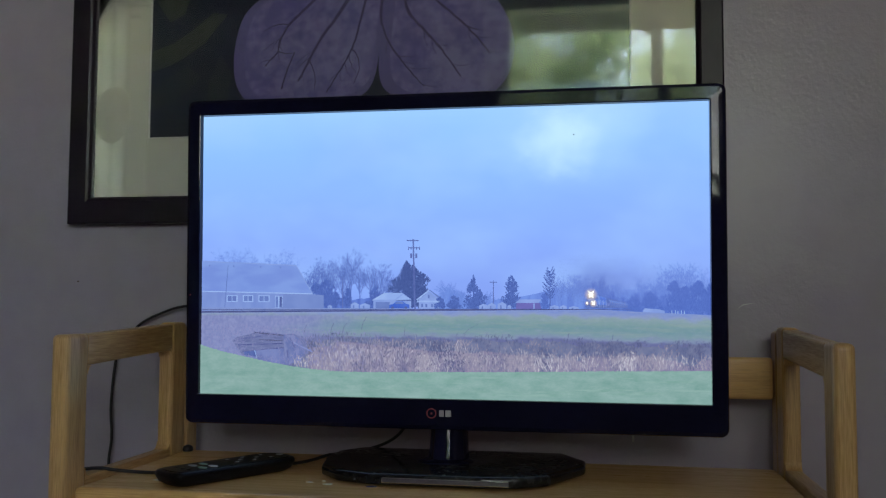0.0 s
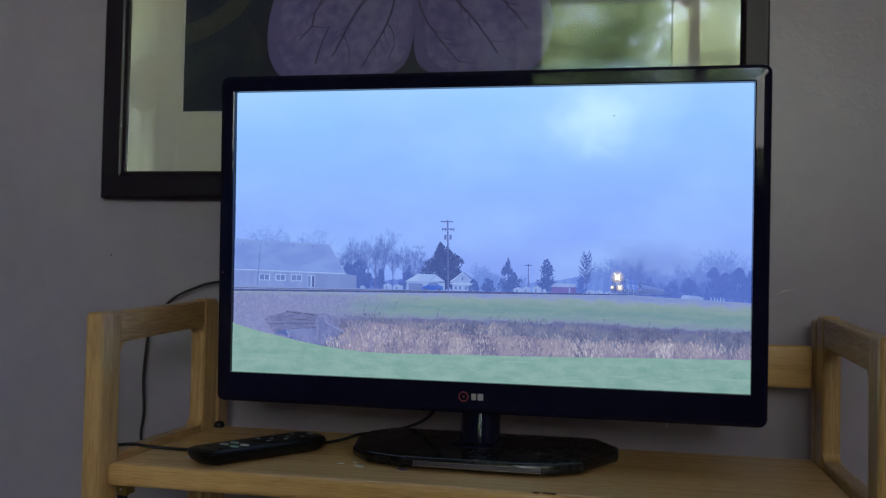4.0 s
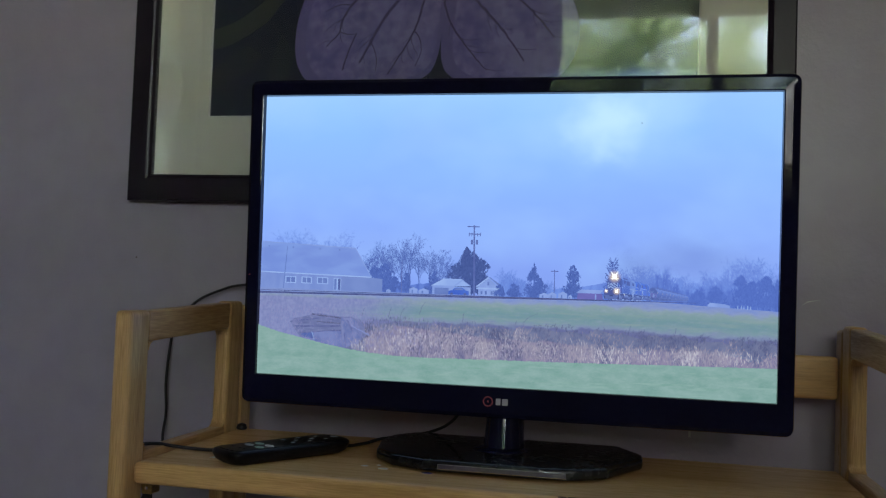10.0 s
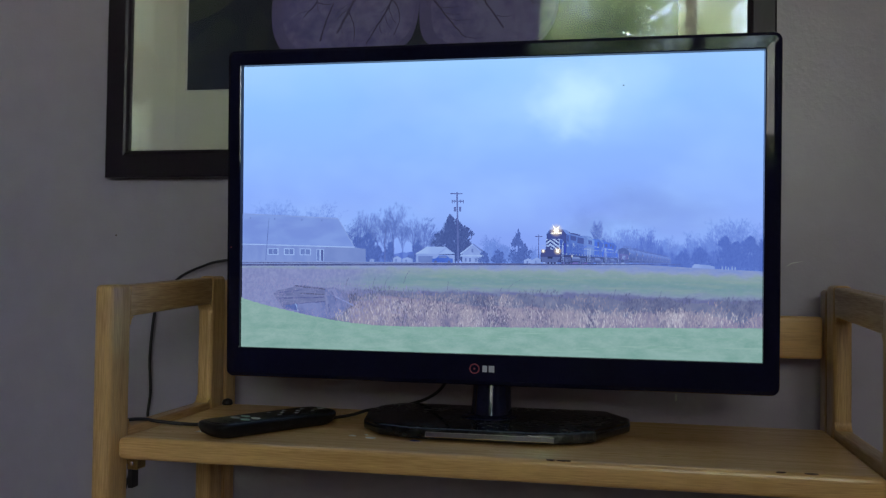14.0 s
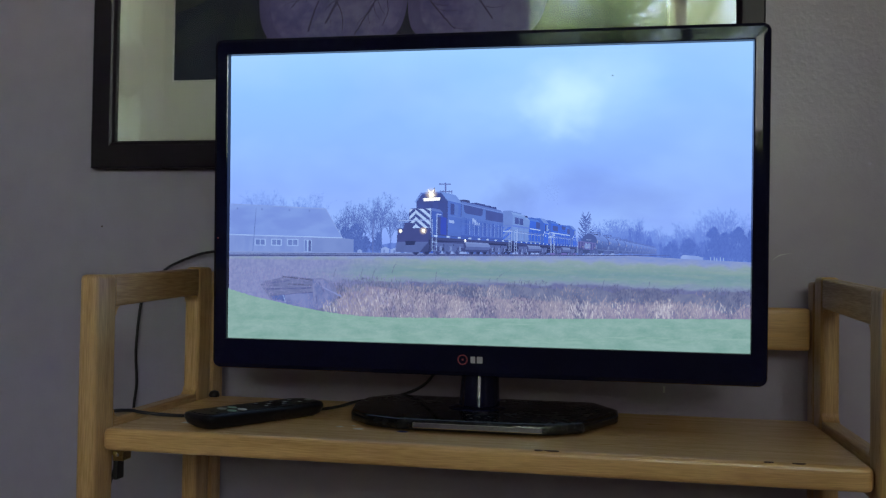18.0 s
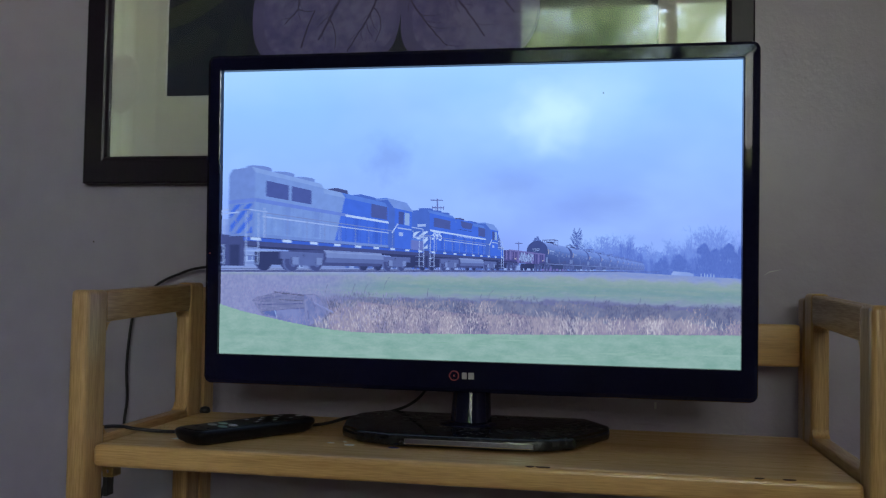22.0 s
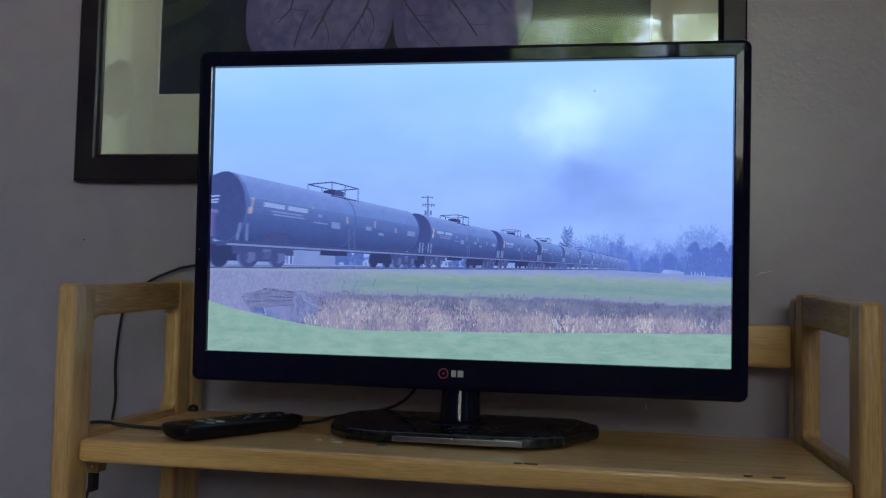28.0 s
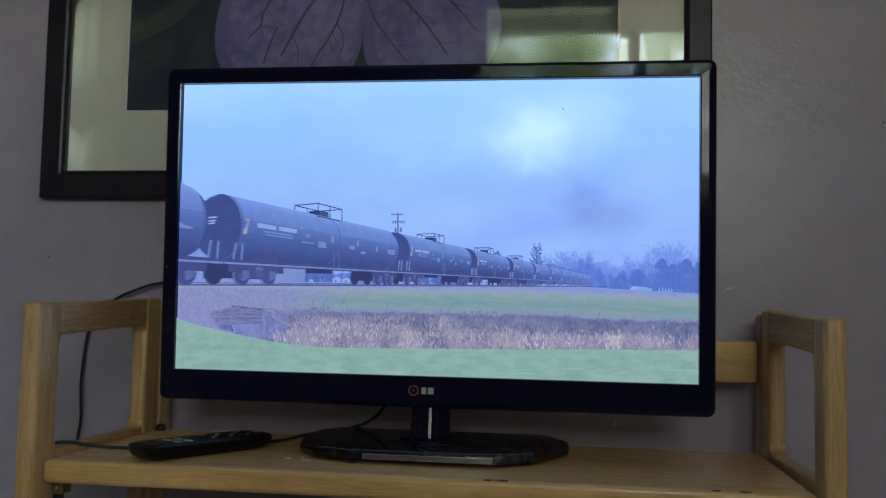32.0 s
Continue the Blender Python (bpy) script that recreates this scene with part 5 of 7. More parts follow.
def reeds(name, count, mat, seed, low_q, high_q, tall, lean_most, start=112, stop=533):
    """Blades between the near edge (0) and the far edge (1) of the ditch, in uneven clumps."""
    rng, verts, faces = random.Random(seed), [], []
    clumps = [(rng.uniform(start, stop), rng.uniform(3, 14)) for _ in range(34)]
    for i in range(count):
        c, r = rng.choice(clumps)
        u = min(max(rng.gauss(c, r), start - 8 * rng.random()), 533)
        if math.sin(u * 0.13 + seed) + math.sin(u * 0.051 + 2.3 * seed) < -0.25 and rng.random() < 0.72:
            continue
        low = 24 + max(0, 150 - u) * 0.10 + max(0, u - 212) * 0.028
        top = 60 - max(0, 150 - u) * 0.10 - max(0, u - 330) * 0.020
        z = low + (top - low) * rng.uniform(low_q, high_q)
        h, w = rng.uniform(0.35, 1.0) * tall, rng.uniform(0.25, 0.62)
        lean, bend = (max(-0.7, min(0.7, rng.gauss(0, lean_most))) for _ in range(2))
        d = 2.35 - (top - z) * 0.022
        k = len(verts)
        verts += [((u - w / 2) * MM, d * MM, z * MM), ((u + w / 2) * MM, d * MM, z * MM), ((u + lean * h * 0.5 + w / 2) * MM, d * MM, (z + h * 0.55) * MM), ((u + (lean + bend) * h) * MM, d * MM, (z + h * (1 - 0.4 * abs(bend))) * MM), ((u + lean * h * 0.5 - w / 2) * MM, d * MM, (z + h * 0.55) * MM)]
        faces.append((k, k + 1, k + 2, k + 3, k + 4))
    tagged(raw(name, verts, faces, mat, screen, "pale dead reeds in the ditch on the screen"), kind="stuff")


reeds("pictured_reeds", 2300, STALKS, 5, 0.45, 0.98, 6, 0.5)
reeds("pictured_reeds", 2600, TAN, 7, 0.0, 0.50, 9, 0.4)
reeds("pictured_reeds", 1000, REEDS, 6, 0.0, 0.46, 8, 0.4)
reeds("pictured_reeds", 380, TAN, 9, 0.45, 0.95, 5, 0.6)
reeds("pictured_reeds", 240, REEDS, 13, 0.40, 0.70, 6, 0.5)
reeds("pictured_reeds", 1900, STALKS, 10, 0.0, 0.55, 5, 0.6)
reeds("pictured_reeds", 420, STALKS, 11, 0.92, 1.12, 5, 0.5)
reeds("pictured_reeds", 800, TAN, 15, 0.35, 0.92, 8, 0.5, stop=300)
reeds("pictured_reeds", 320, REEDS, 16, 0.30, 0.85, 7, 0.5, stop=290)
reeds("pictured_reeds", 420, STALKS, 17, 0.10, 0.80, 5, 0.7, 190, 330)
lawn_top = [(-2, 52.8), (10, 49.0), (22.5, 45.7), (35, 42.9), (48.5, 40.2), (65, 36.9), (80.5, 34.0), (97.5, 31.2), (122.7, 28.0), (152, 25.9), (180, 25.6), (217, 26.3), (290, 27.4), (340, 28.3), (422, 30.4), (533, 32.6)]
verts, u = [], -2.0
while u <= 533:
    for (a, b), (c, d) in zip(lawn_top, lawn_top[1:]):
        if a <= u <= c:
            verts += [(u * MM, 0.0014, (b + (d - b) * (u - a) / (c - a) + rs.uniform(-0.35, 0.35)) * MM), (u * MM, 0.0014, -0.002)]
            break
    u += rs.uniform(0.7, 1.6)
raw("pictured_lawn", verts, [(2 * k, 2 * k + 2, 2 * k + 3, 2 * k + 1) for k in range(len(verts) // 2 - 1)], LAWNP, screen, "smooth near lawn on the screen")
rng_lawn = random.Random(3)
for i in range(34):
    u, z = rng_lawn.uniform(5, 525), rng_lawn.uniform(1, 24)
    w = rng_lawn.uniform(8, 30)
    shape("pictured_lawn_patch", [(u - w, z), (u - w * 0.5, z - 0.7), (u + w * 0.5, z - 0.6), (u + w, z + 0.2), (u + w * 0.4, z + 0.9), (u - w * 0.5, z + 0.8)], 1.38 - 0.003 * i, LAWN_EDGE)
CULV = lit("picture_culvert_timber", film(120, 126, 172), film(100, 106, 154), 90, (1, 1, 5), low=0.3, high=0.7)
SILVERP = lit("picture_pale_timber", film(132, 142, 196), film(144, 152, 206), 60)
GAP_SHADEP = lit("picture_culvert_gap_and_shadow", film(82, 88, 142), film(102, 108, 160), 60)
rng_culvert = random.Random(8)


def timber(a, b, w, mat, depth):
    """A weathered beam of the culvert, or the dark strip painted as its shadow, from a to b, uneven along both edges.
    """
    n = 9
    d = Vector((b[0] - a[0], b[1] - a[1])).normalized()
    line = [Vector(a).lerp(Vector(b), i / n) for i in range(n + 1)]
    up = [(p.x - d.y * w / 2, p.y + d.x * w / 2 + rng_culvert.uniform(-0.35, 0.35)) for p in line]
    low = [(p.x + d.y * w / 2, p.y - d.x * w / 2 + rng_culvert.uniform(-0.35, 0.35)) for p in line]
    shape("pictured_beam", low + up[::-1], depth, mat, "weathered timber of the culvert on the screen")


mass = [(36, 56), (42, 60.5), (52, 63), (60, 66), (68, 67), (82, 65), (93, 63.5), (104, 65), (111, 62), (118, 56), (121, 46), (113, 36), (97, 31), (80, 34), (66, 37), (48, 40.5), (41, 48)]
OPENP = lit("picture_culvert_water", film(104, 114, 170), film(122, 131, 186), 80)
WINGP = lit("picture_culvert_wing", film(104, 114, 168), film(126, 132, 182), 140)
shape("pictured_culvert", [(x + rng_culvert.uniform(-0.8, 0.8), z + rng_culvert.uniform(-0.8, 0.8)) for x, z in mass], 2.0, CULV, "old timber culvert on the screen")
shape("pictured_wing_wall", [(93, 63), (104, 63.5), (110, 60), (117, 47), (112, 36), (96, 31.5), (94, 48)], 1.97, WINGP)
shape("pictured_opening", [(47.4, 45.4), (93.2, 50.0), (95.4, 32.2), (80, 34), (65.6, 36.8), (50, 40.6)], 1.95, OPENP, "dark mouth of the culvert on the screen")
shape("pictured_opening", [(47.4, 45.2), (62.5, 46.8), (63.4, 40), (57, 40.2), (50, 41.6)], 1.93, DARKP)
# the second strip is a painted shadow below the first beam
for a, b, w, mat in (((45.5, 46.6), (94, 51.2), 1.5, CULV), ((47, 45.3), (93.6, 49.8), 0.9, GAP_SHADEP), ((42, 52), (92, 54.5), 1.2, GAP_SHADEP), ((41, 58), (68, 61.5), 1.3, GAP_SHADEP), ((60, 65.6), (93, 62.6), 1.5, STALKS), ((66, 58), (92, 57), 1.1, STALKS), ((99.5, 61), (106, 50), 1.6, GAP_SHADEP), ((101.6, 56.5), (124.8, 45.7), 1.0, SILVERP), ((97, 47), (99, 33), 0.8, GAP_SHADEP), ((60.4, 46.6), (61.8, 44.6), 0.8, WHITEP), ((61.6, 44.8), (63.5, 38.4), 0.7, WHITEP)):
    timber(a, b, w, mat, 1.85)
SCRUBP = lit("picture_scrub_stems", film(114, 118, 172), film(150, 148, 194), island=True)


def scrub(count, seed):
    """Thin grey stems over the bank beside the culvert, thinning out towards the field."""
    rng, verts, faces = random.Random(seed), [], []
    for i in range(count):
        u = rng.triangular(-2, 210, 60)
        low = 53 - 0.36 * u if u < 60 else max(26.0, 33 - 0.05 * (u - 60))
        z = rng.uniform(low, 76 - 0.06 * u)
        if 50 < u < 104 and 40 < z < 62 and rng.random() < 0.80:
            continue
        a, r, w = rng.gauss(1.57, 0.5), rng.uniform(1.5, 5.0), rng.uniform(0.12, 0.3)
        k, x, y = len(verts), math.cos(a) * r, math.sin(a) * r
        verts += [((u - w) * MM, 0.0018, z * MM), ((u + w) * MM, 0.0018, z * MM), ((u + x) * MM, 0.0018, (z + y) * MM)]
        faces.append((k, k + 1, k + 2))
    tagged(raw("pictured_scrub", verts, faces, SCRUBP, screen, "grey dead scrub on the bank on the screen"), kind="stuff")


scrub(2600, 31)
for u, z, h, lean in ((116, 66, 9, 3), (145, 66, 10, 3), (157, 64, 12, 5), (178, 70, 13, 6), (224, 64, 9, 1), (286, 66, 10, 15), (392, 63, 5, 1), (436, 62, 5, 0.5)):
    shape("pictured_stalk", [(u, z), (u + 0.4, z), (u + lean * 0.4 + 0.4, z + h * 0.6), (u + lean + 0.4, z + h), (u + lean, z + h), (u + lean * 0.4, z + h * 0.6)], 0.8, STALKS)

# ---- the train on the screen ----
# Film space in metres: s along the track away from the viewer, y across it (near side below zero), z up from the rail.
# Each vehicle is a small solid model, 1:10000; a perspective map sets it into the panel, as the film's own lens did.
MINI = 1e-4
LENS, AXIS, HORIZON, ACROSS, ALONG, ASIDE, RAISED, NEAREST = 450.0, 265.5, 94.0, 0.414, 0.910, -20.05, 0.30, 19.5


def perspective():
    g = bpy.data.node_groups.new("film_perspective", "GeometryNodeTree")
    g.interface.new_socket("Geometry", in_out="INPUT", socket_type="NodeSocketGeometry")
    g.interface.new_socket("Geometry", in_out="OUTPUT", socket_type="NodeSocketGeometry")
    n, l = g.nodes, g.links
    gi, go = n.new("NodeGroupInput"), n.new("NodeGroupOutput")
    info, pos, setp = n.new("GeometryNodeObjectInfo"), n.new("GeometryNodeInputPosition"), n.new("GeometryNodeSetPosition")
    info.transform_space = "RELATIVE"
    info.inputs["Object"].default_value = screen

    def vec(op, a, b):
        q = n.new("ShaderNodeVectorMath")
        q.operation = op
        for i, v in enumerate((a, b)):
            if isinstance(v, tuple):
                q.inputs[i].default_value = v
            else:
                l.new(v, q.inputs[i])
        return q.outputs[0]

    def num(op, a, b):
        q = n.new("ShaderNodeMath")
        q.operation = op
        for i, v in enumerate((a, b)):
            if isinstance(v, (int, float)):
                q.inputs[i].default_value = v
            else:
                l.new(v, q.inputs[i])
        return q.outputs[0]

    place = vec("MULTIPLY", vec("SUBTRACT", pos.outputs[0], info.outputs["Location"]), (1 / MINI, 1 / MINI, 1 / MINI))
    sep = n.new("ShaderNodeSeparateXYZ")
    l.new(place, sep.inputs[0])
    s, y, z = num("MAXIMUM", sep.outputs[0], NEAREST), sep.outputs[1], sep.outputs[2]
    side = num("SUBTRACT", num("ADD", num("MULTIPLY", s, ACROSS), ASIDE), num("MULTIPLY", y, ALONG))
    deep = num("ADD", num("MULTIPLY", s, ALONG), num("MULTIPLY", y, ACROSS))
    u = num("MAXIMUM", num("ADD", num("DIVIDE", num("MULTIPLY", side, LENS), deep), AXIS), -8.0)
    v = num("MINIMUM", 300.0, num("ADD", num("DIVIDE", num("MULTIPLY", num("SUBTRACT", z, RAISED), LENS), deep), HORIZON))
    d = num("SUBTRACT", 2.55, num("DIVIDE", 17.0, deep))
    com = n.new("ShaderNodeCombineXYZ")
    for i, q in enumerate((u, d, v)):
        l.new(q, com.inputs[i])
    out = vec("ADD", vec("MULTIPLY", com.outputs[0], (MM, MM, MM)), info.outputs["Location"])
    l.new(gi.outputs[0], setp.inputs["Geometry"]), l.new(out, setp.inputs["Position"]), l.new(setp.outputs[0], go.inputs[0])
    return g


FILM = perspective()
TONES = {}


def tone(key, a, haze=0.72, strength=1.0):
    """A flat tone of the film that pales with distance, the haze painted into its colour (depth in the panel stands for
    distance).
    """
    m = lit("picture_" + key, a, strength=strength)
    if haze:
        n, l = m.node_tree.nodes, m.node_tree.links
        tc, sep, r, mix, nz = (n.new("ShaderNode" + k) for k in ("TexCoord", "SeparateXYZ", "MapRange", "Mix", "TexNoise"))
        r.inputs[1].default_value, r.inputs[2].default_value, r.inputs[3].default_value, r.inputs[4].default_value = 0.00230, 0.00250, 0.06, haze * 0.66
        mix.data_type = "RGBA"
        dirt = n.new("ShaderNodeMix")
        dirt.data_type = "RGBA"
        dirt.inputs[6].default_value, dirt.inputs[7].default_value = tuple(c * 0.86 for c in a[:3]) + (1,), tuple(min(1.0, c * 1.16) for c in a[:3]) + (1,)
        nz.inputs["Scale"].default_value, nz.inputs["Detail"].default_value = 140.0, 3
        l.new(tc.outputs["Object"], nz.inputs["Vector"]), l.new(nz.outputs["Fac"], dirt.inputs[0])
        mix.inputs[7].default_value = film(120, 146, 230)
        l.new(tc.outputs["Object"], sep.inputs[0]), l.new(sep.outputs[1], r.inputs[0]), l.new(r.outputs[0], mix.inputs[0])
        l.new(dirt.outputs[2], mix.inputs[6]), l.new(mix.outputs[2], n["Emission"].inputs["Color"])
    TONES[key] = m


# side, low, top and front: one paint each, with the face's light or shade baked in
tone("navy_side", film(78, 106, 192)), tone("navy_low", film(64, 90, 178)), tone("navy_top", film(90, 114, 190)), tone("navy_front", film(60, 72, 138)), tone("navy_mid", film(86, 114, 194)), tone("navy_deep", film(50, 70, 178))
# glint is a painted highlight for door ribs and the roof edge
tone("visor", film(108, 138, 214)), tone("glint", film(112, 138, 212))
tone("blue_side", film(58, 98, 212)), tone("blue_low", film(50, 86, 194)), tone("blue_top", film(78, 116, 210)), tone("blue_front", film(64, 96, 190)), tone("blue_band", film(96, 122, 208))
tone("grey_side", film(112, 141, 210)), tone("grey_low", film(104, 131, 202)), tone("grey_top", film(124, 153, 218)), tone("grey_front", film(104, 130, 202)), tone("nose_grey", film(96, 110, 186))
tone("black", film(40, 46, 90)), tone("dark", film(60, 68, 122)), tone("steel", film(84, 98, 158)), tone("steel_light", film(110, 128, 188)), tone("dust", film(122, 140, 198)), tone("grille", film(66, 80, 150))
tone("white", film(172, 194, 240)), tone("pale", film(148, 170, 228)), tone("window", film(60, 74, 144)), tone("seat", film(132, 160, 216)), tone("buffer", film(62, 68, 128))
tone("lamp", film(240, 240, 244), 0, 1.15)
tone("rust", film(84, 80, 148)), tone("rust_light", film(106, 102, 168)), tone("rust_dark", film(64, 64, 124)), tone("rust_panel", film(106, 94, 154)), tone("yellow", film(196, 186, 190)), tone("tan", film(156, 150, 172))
# a tank's tones from its under side to its top, its shading painted in: a dim lower half, a quick change at mid height,
# then paler to the top
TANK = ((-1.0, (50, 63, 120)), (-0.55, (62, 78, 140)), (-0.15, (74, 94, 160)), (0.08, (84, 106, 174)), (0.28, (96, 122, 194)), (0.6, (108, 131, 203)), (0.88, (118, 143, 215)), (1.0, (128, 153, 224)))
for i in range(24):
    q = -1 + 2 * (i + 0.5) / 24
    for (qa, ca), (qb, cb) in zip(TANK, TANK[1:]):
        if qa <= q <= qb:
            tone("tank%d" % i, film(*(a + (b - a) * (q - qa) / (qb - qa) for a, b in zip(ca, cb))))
tone("marking", film(136, 156, 214)), tone("tan_dim", film(132, 132, 168))
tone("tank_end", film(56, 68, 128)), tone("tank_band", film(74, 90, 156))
TONE_KEYS = list(TONES)


class Model:
    """Gathers boxes, drums and panels of one vehicle, in film metres."""

    def __init__(self, lift=1.0):
        self.v, self.f, self.m, self.lift = [], [], [], lift

    def face(self, pts, key):
        k = len(self.v)
        self.v += [tuple(c * MINI for c in (p[0], p[1], p[2] if p[2] < 1.55 else 1.55 + (p[2] - 1.55) * self.lift)) for p in pts]
        self.f.append(tuple(range(k, k + len(pts))))
        self.m.append(TONE_KEYS.index(key))

    def box(self, s0, s1, y0, y1, z0, z1, side, top=None, end=None):
        top, end = top or side, end or side
        self.face([(s0, y0, z0), (s1, y0, z0), (s1, y0, z1), (s0, y0, z1)], side)
        self.face([(s0, y1, z0), (s1, y1, z0), (s1, y1, z1), (s0, y1, z1)], side)
        self.face([(s0, y0, z1), (s1, y0, z1), (s1, y1, z1), (s0, y1, z1)], top)
        self.face([(s0, y0, z0), (s1, y0, z0), (s1, y1, z0), (s0, y1, z0)], "black")
        for s in (s0, s1):
            self.face([(s, y0, z0), (s, y1, z0), (s, y1, z1), (s, y0, z1)], end)

    def hull(self, s0, s1, section, keys, end):
        """A body of constant cross-section (y, z), closed at both ends."""
        n = len(section)
        for i in range(n):
            (a, b), (c, d) = section[i], section[(i + 1) % n]
            self.face([(s0, a, b), (s1, a, b), (s1, c, d), (s0, c, d)], keys[i])
        for s in (s0, s1):
            self.face([(s, a, b) for a, b in section], end)

    def drum(self, s, z, r, y0, y1, key, rim):
        pts = [(s + r * math.cos(a), z + r * math.sin(a)) for a in (2 * math.pi * i / 14 for i in range(14))]
        self.face([(p, y0, q) for p, q in pts], key)
        for (a, b), (c, d) in zip(pts, pts[1:] + pts[:1]):
            self.face([(a, y0, b), (c, y0, d), (c, y1, d), (a, y1, b)], rim)

    def panel(self, s0, s1, z0, z1, y, key):
        self.face([(s0, y, z0), (s1, y, z0), (s1, y, z1), (s0, y, z1)], key)

    def rod(self, a, b, r, key):
        """A thin bar seen from the near side."""
        a, b = Vector(a), Vector(b)
        d = (b - a).normalized()
        for w in (Vector((0, 0, 1)) if abs(d.z) < 0.7 else Vector((1, 0, 0)), Vector((0, 1, 0)) if abs(d.y) < 0.7 else Vector((1, 0, 0))):
            w = w * r
            self.face([tuple(a - w), tuple(b - w), tuple(b + w), tuple(a + w)], key)

    def truck(self, s, axles, gap=1.7, near=-1.25, frame="steel", lit_top="steel_light"):
        for i in range(axles):
            c = s + (i - (axles - 1) / 2) * gap
            self.drum(c, 0.50, 0.50, near + 0.1, near + 0.25, "dark", "steel")
            self.drum(c, 0.50, 0.28, near, near + 0.12, "steel", "dark")
            self.drum(c, 0.50, 0.50, 0.9, 1.05, "black", "dark")
            self.box(c - 0.22, c + 0.22, near - 0.14, near, 0.34, 0.72, lit_top, lit_top, "dark")
            if i:
                self.box(c - gap / 2 - 0.26, c - gap / 2 + 0.26, near - 0.12, near, 0.42, 0.9, "steel", lit_top, "black")
        w = (axles - 1) * gap / 2 + 0.9
        self.box(s - w * 0.9, s + w * 0.9, -0.7, 0.8, 0.32, 0.98, "black", "black", "black")
        self.box(s - w, s + w, near - 0.06, near + 0.06, 0.62, 0.98, frame, lit_top, "dark")
        self.box(s - w * 0.4, s + w * 0.4, near - 0.12, near, 0.30, 0.75, frame, lit_top, "dark")

    def build(self, name, label):
        me = bpy.data.meshes.new(name)
        me.from_pydata(self.v, [], self.f)
        me.polygons.foreach_set("material_index", self.m)
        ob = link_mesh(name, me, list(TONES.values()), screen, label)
        ob.modifiers.new("film_perspective", "NODES").node_group = FILM
        return ob


def chevrons(mo, s, y0, y1, z0, z1, n, mid):
    """White slanting stripes on an end wall, rising from both edges to a line off the middle."""
    h, slope = (z1 - z0) / (n * 2 - 1), 0.62
    for side in (y0, y1):
        rise = abs(side - mid) * slope
        for i in range(-2, n + 1):
            z = z0 + 2 * h * i
            for k in range(6):
                ya, yb = side + (mid - side) * k / 6, side + (mid - side) * (k + 1) / 6
                q = [min(max(v, z0), z1) for v in (z + rise * k / 6, z + rise * (k + 1) / 6, z + h + rise * (k + 1) / 6, z + h + rise * k / 6)]
                if q[2] - q[1] > 0.01 or q[3] - q[0] > 0.01:
                    mo.face([(s, ya, q[0]), (s, yb, q[1]), (s, yb, q[2]), (s, ya, q[3])], "white")


def slants(mo, s, y0, y1, z0, z1, n, key="white"):
    """White stripes slanting one way across an end wall, cut off at its edges."""
    rise, h = 1.1, (z1 - z0 + 1.1) / n * 0.5
    for i in range(n):
        a = z0 - rise + (z1 - z0 + rise) * i / n
        cols = [(y0 + (y1 - y0) * k / 8, a + rise * k / 8) for k in range(9)]
        for (ya, za), (yb, zb) in zip(cols, cols[1:]):
            q = [min(max(v, z0), z1) for v in (za, zb, zb + h, za + h)]
            if q[2] - q[1] > 0.01 or q[3] - q[0] > 0.01:
                mo.face([(s, ya, q[0]), (s, yb, q[1]), (s, yb, q[2]), (s, ya, q[3])], key)


def handrail(mo, s0, s1, n, y, z0, z1):
    mo.rod((s0, y, z1), (s1, y, z1), 0.02, "steel_light")
    for i in range(n):
        s = s0 + (s1 - s0) * i / (n - 1)
        mo.rod((s, y, z0), (s, y, z1), 0.02, "steel_light")


def body_section(w, z0, z1, cut=0.35):
    return [(-w, z0), (-w, z1 - cut), (-w + cut, z1), (w - cut, z1), (w, z1 - cut), (w, z0)]


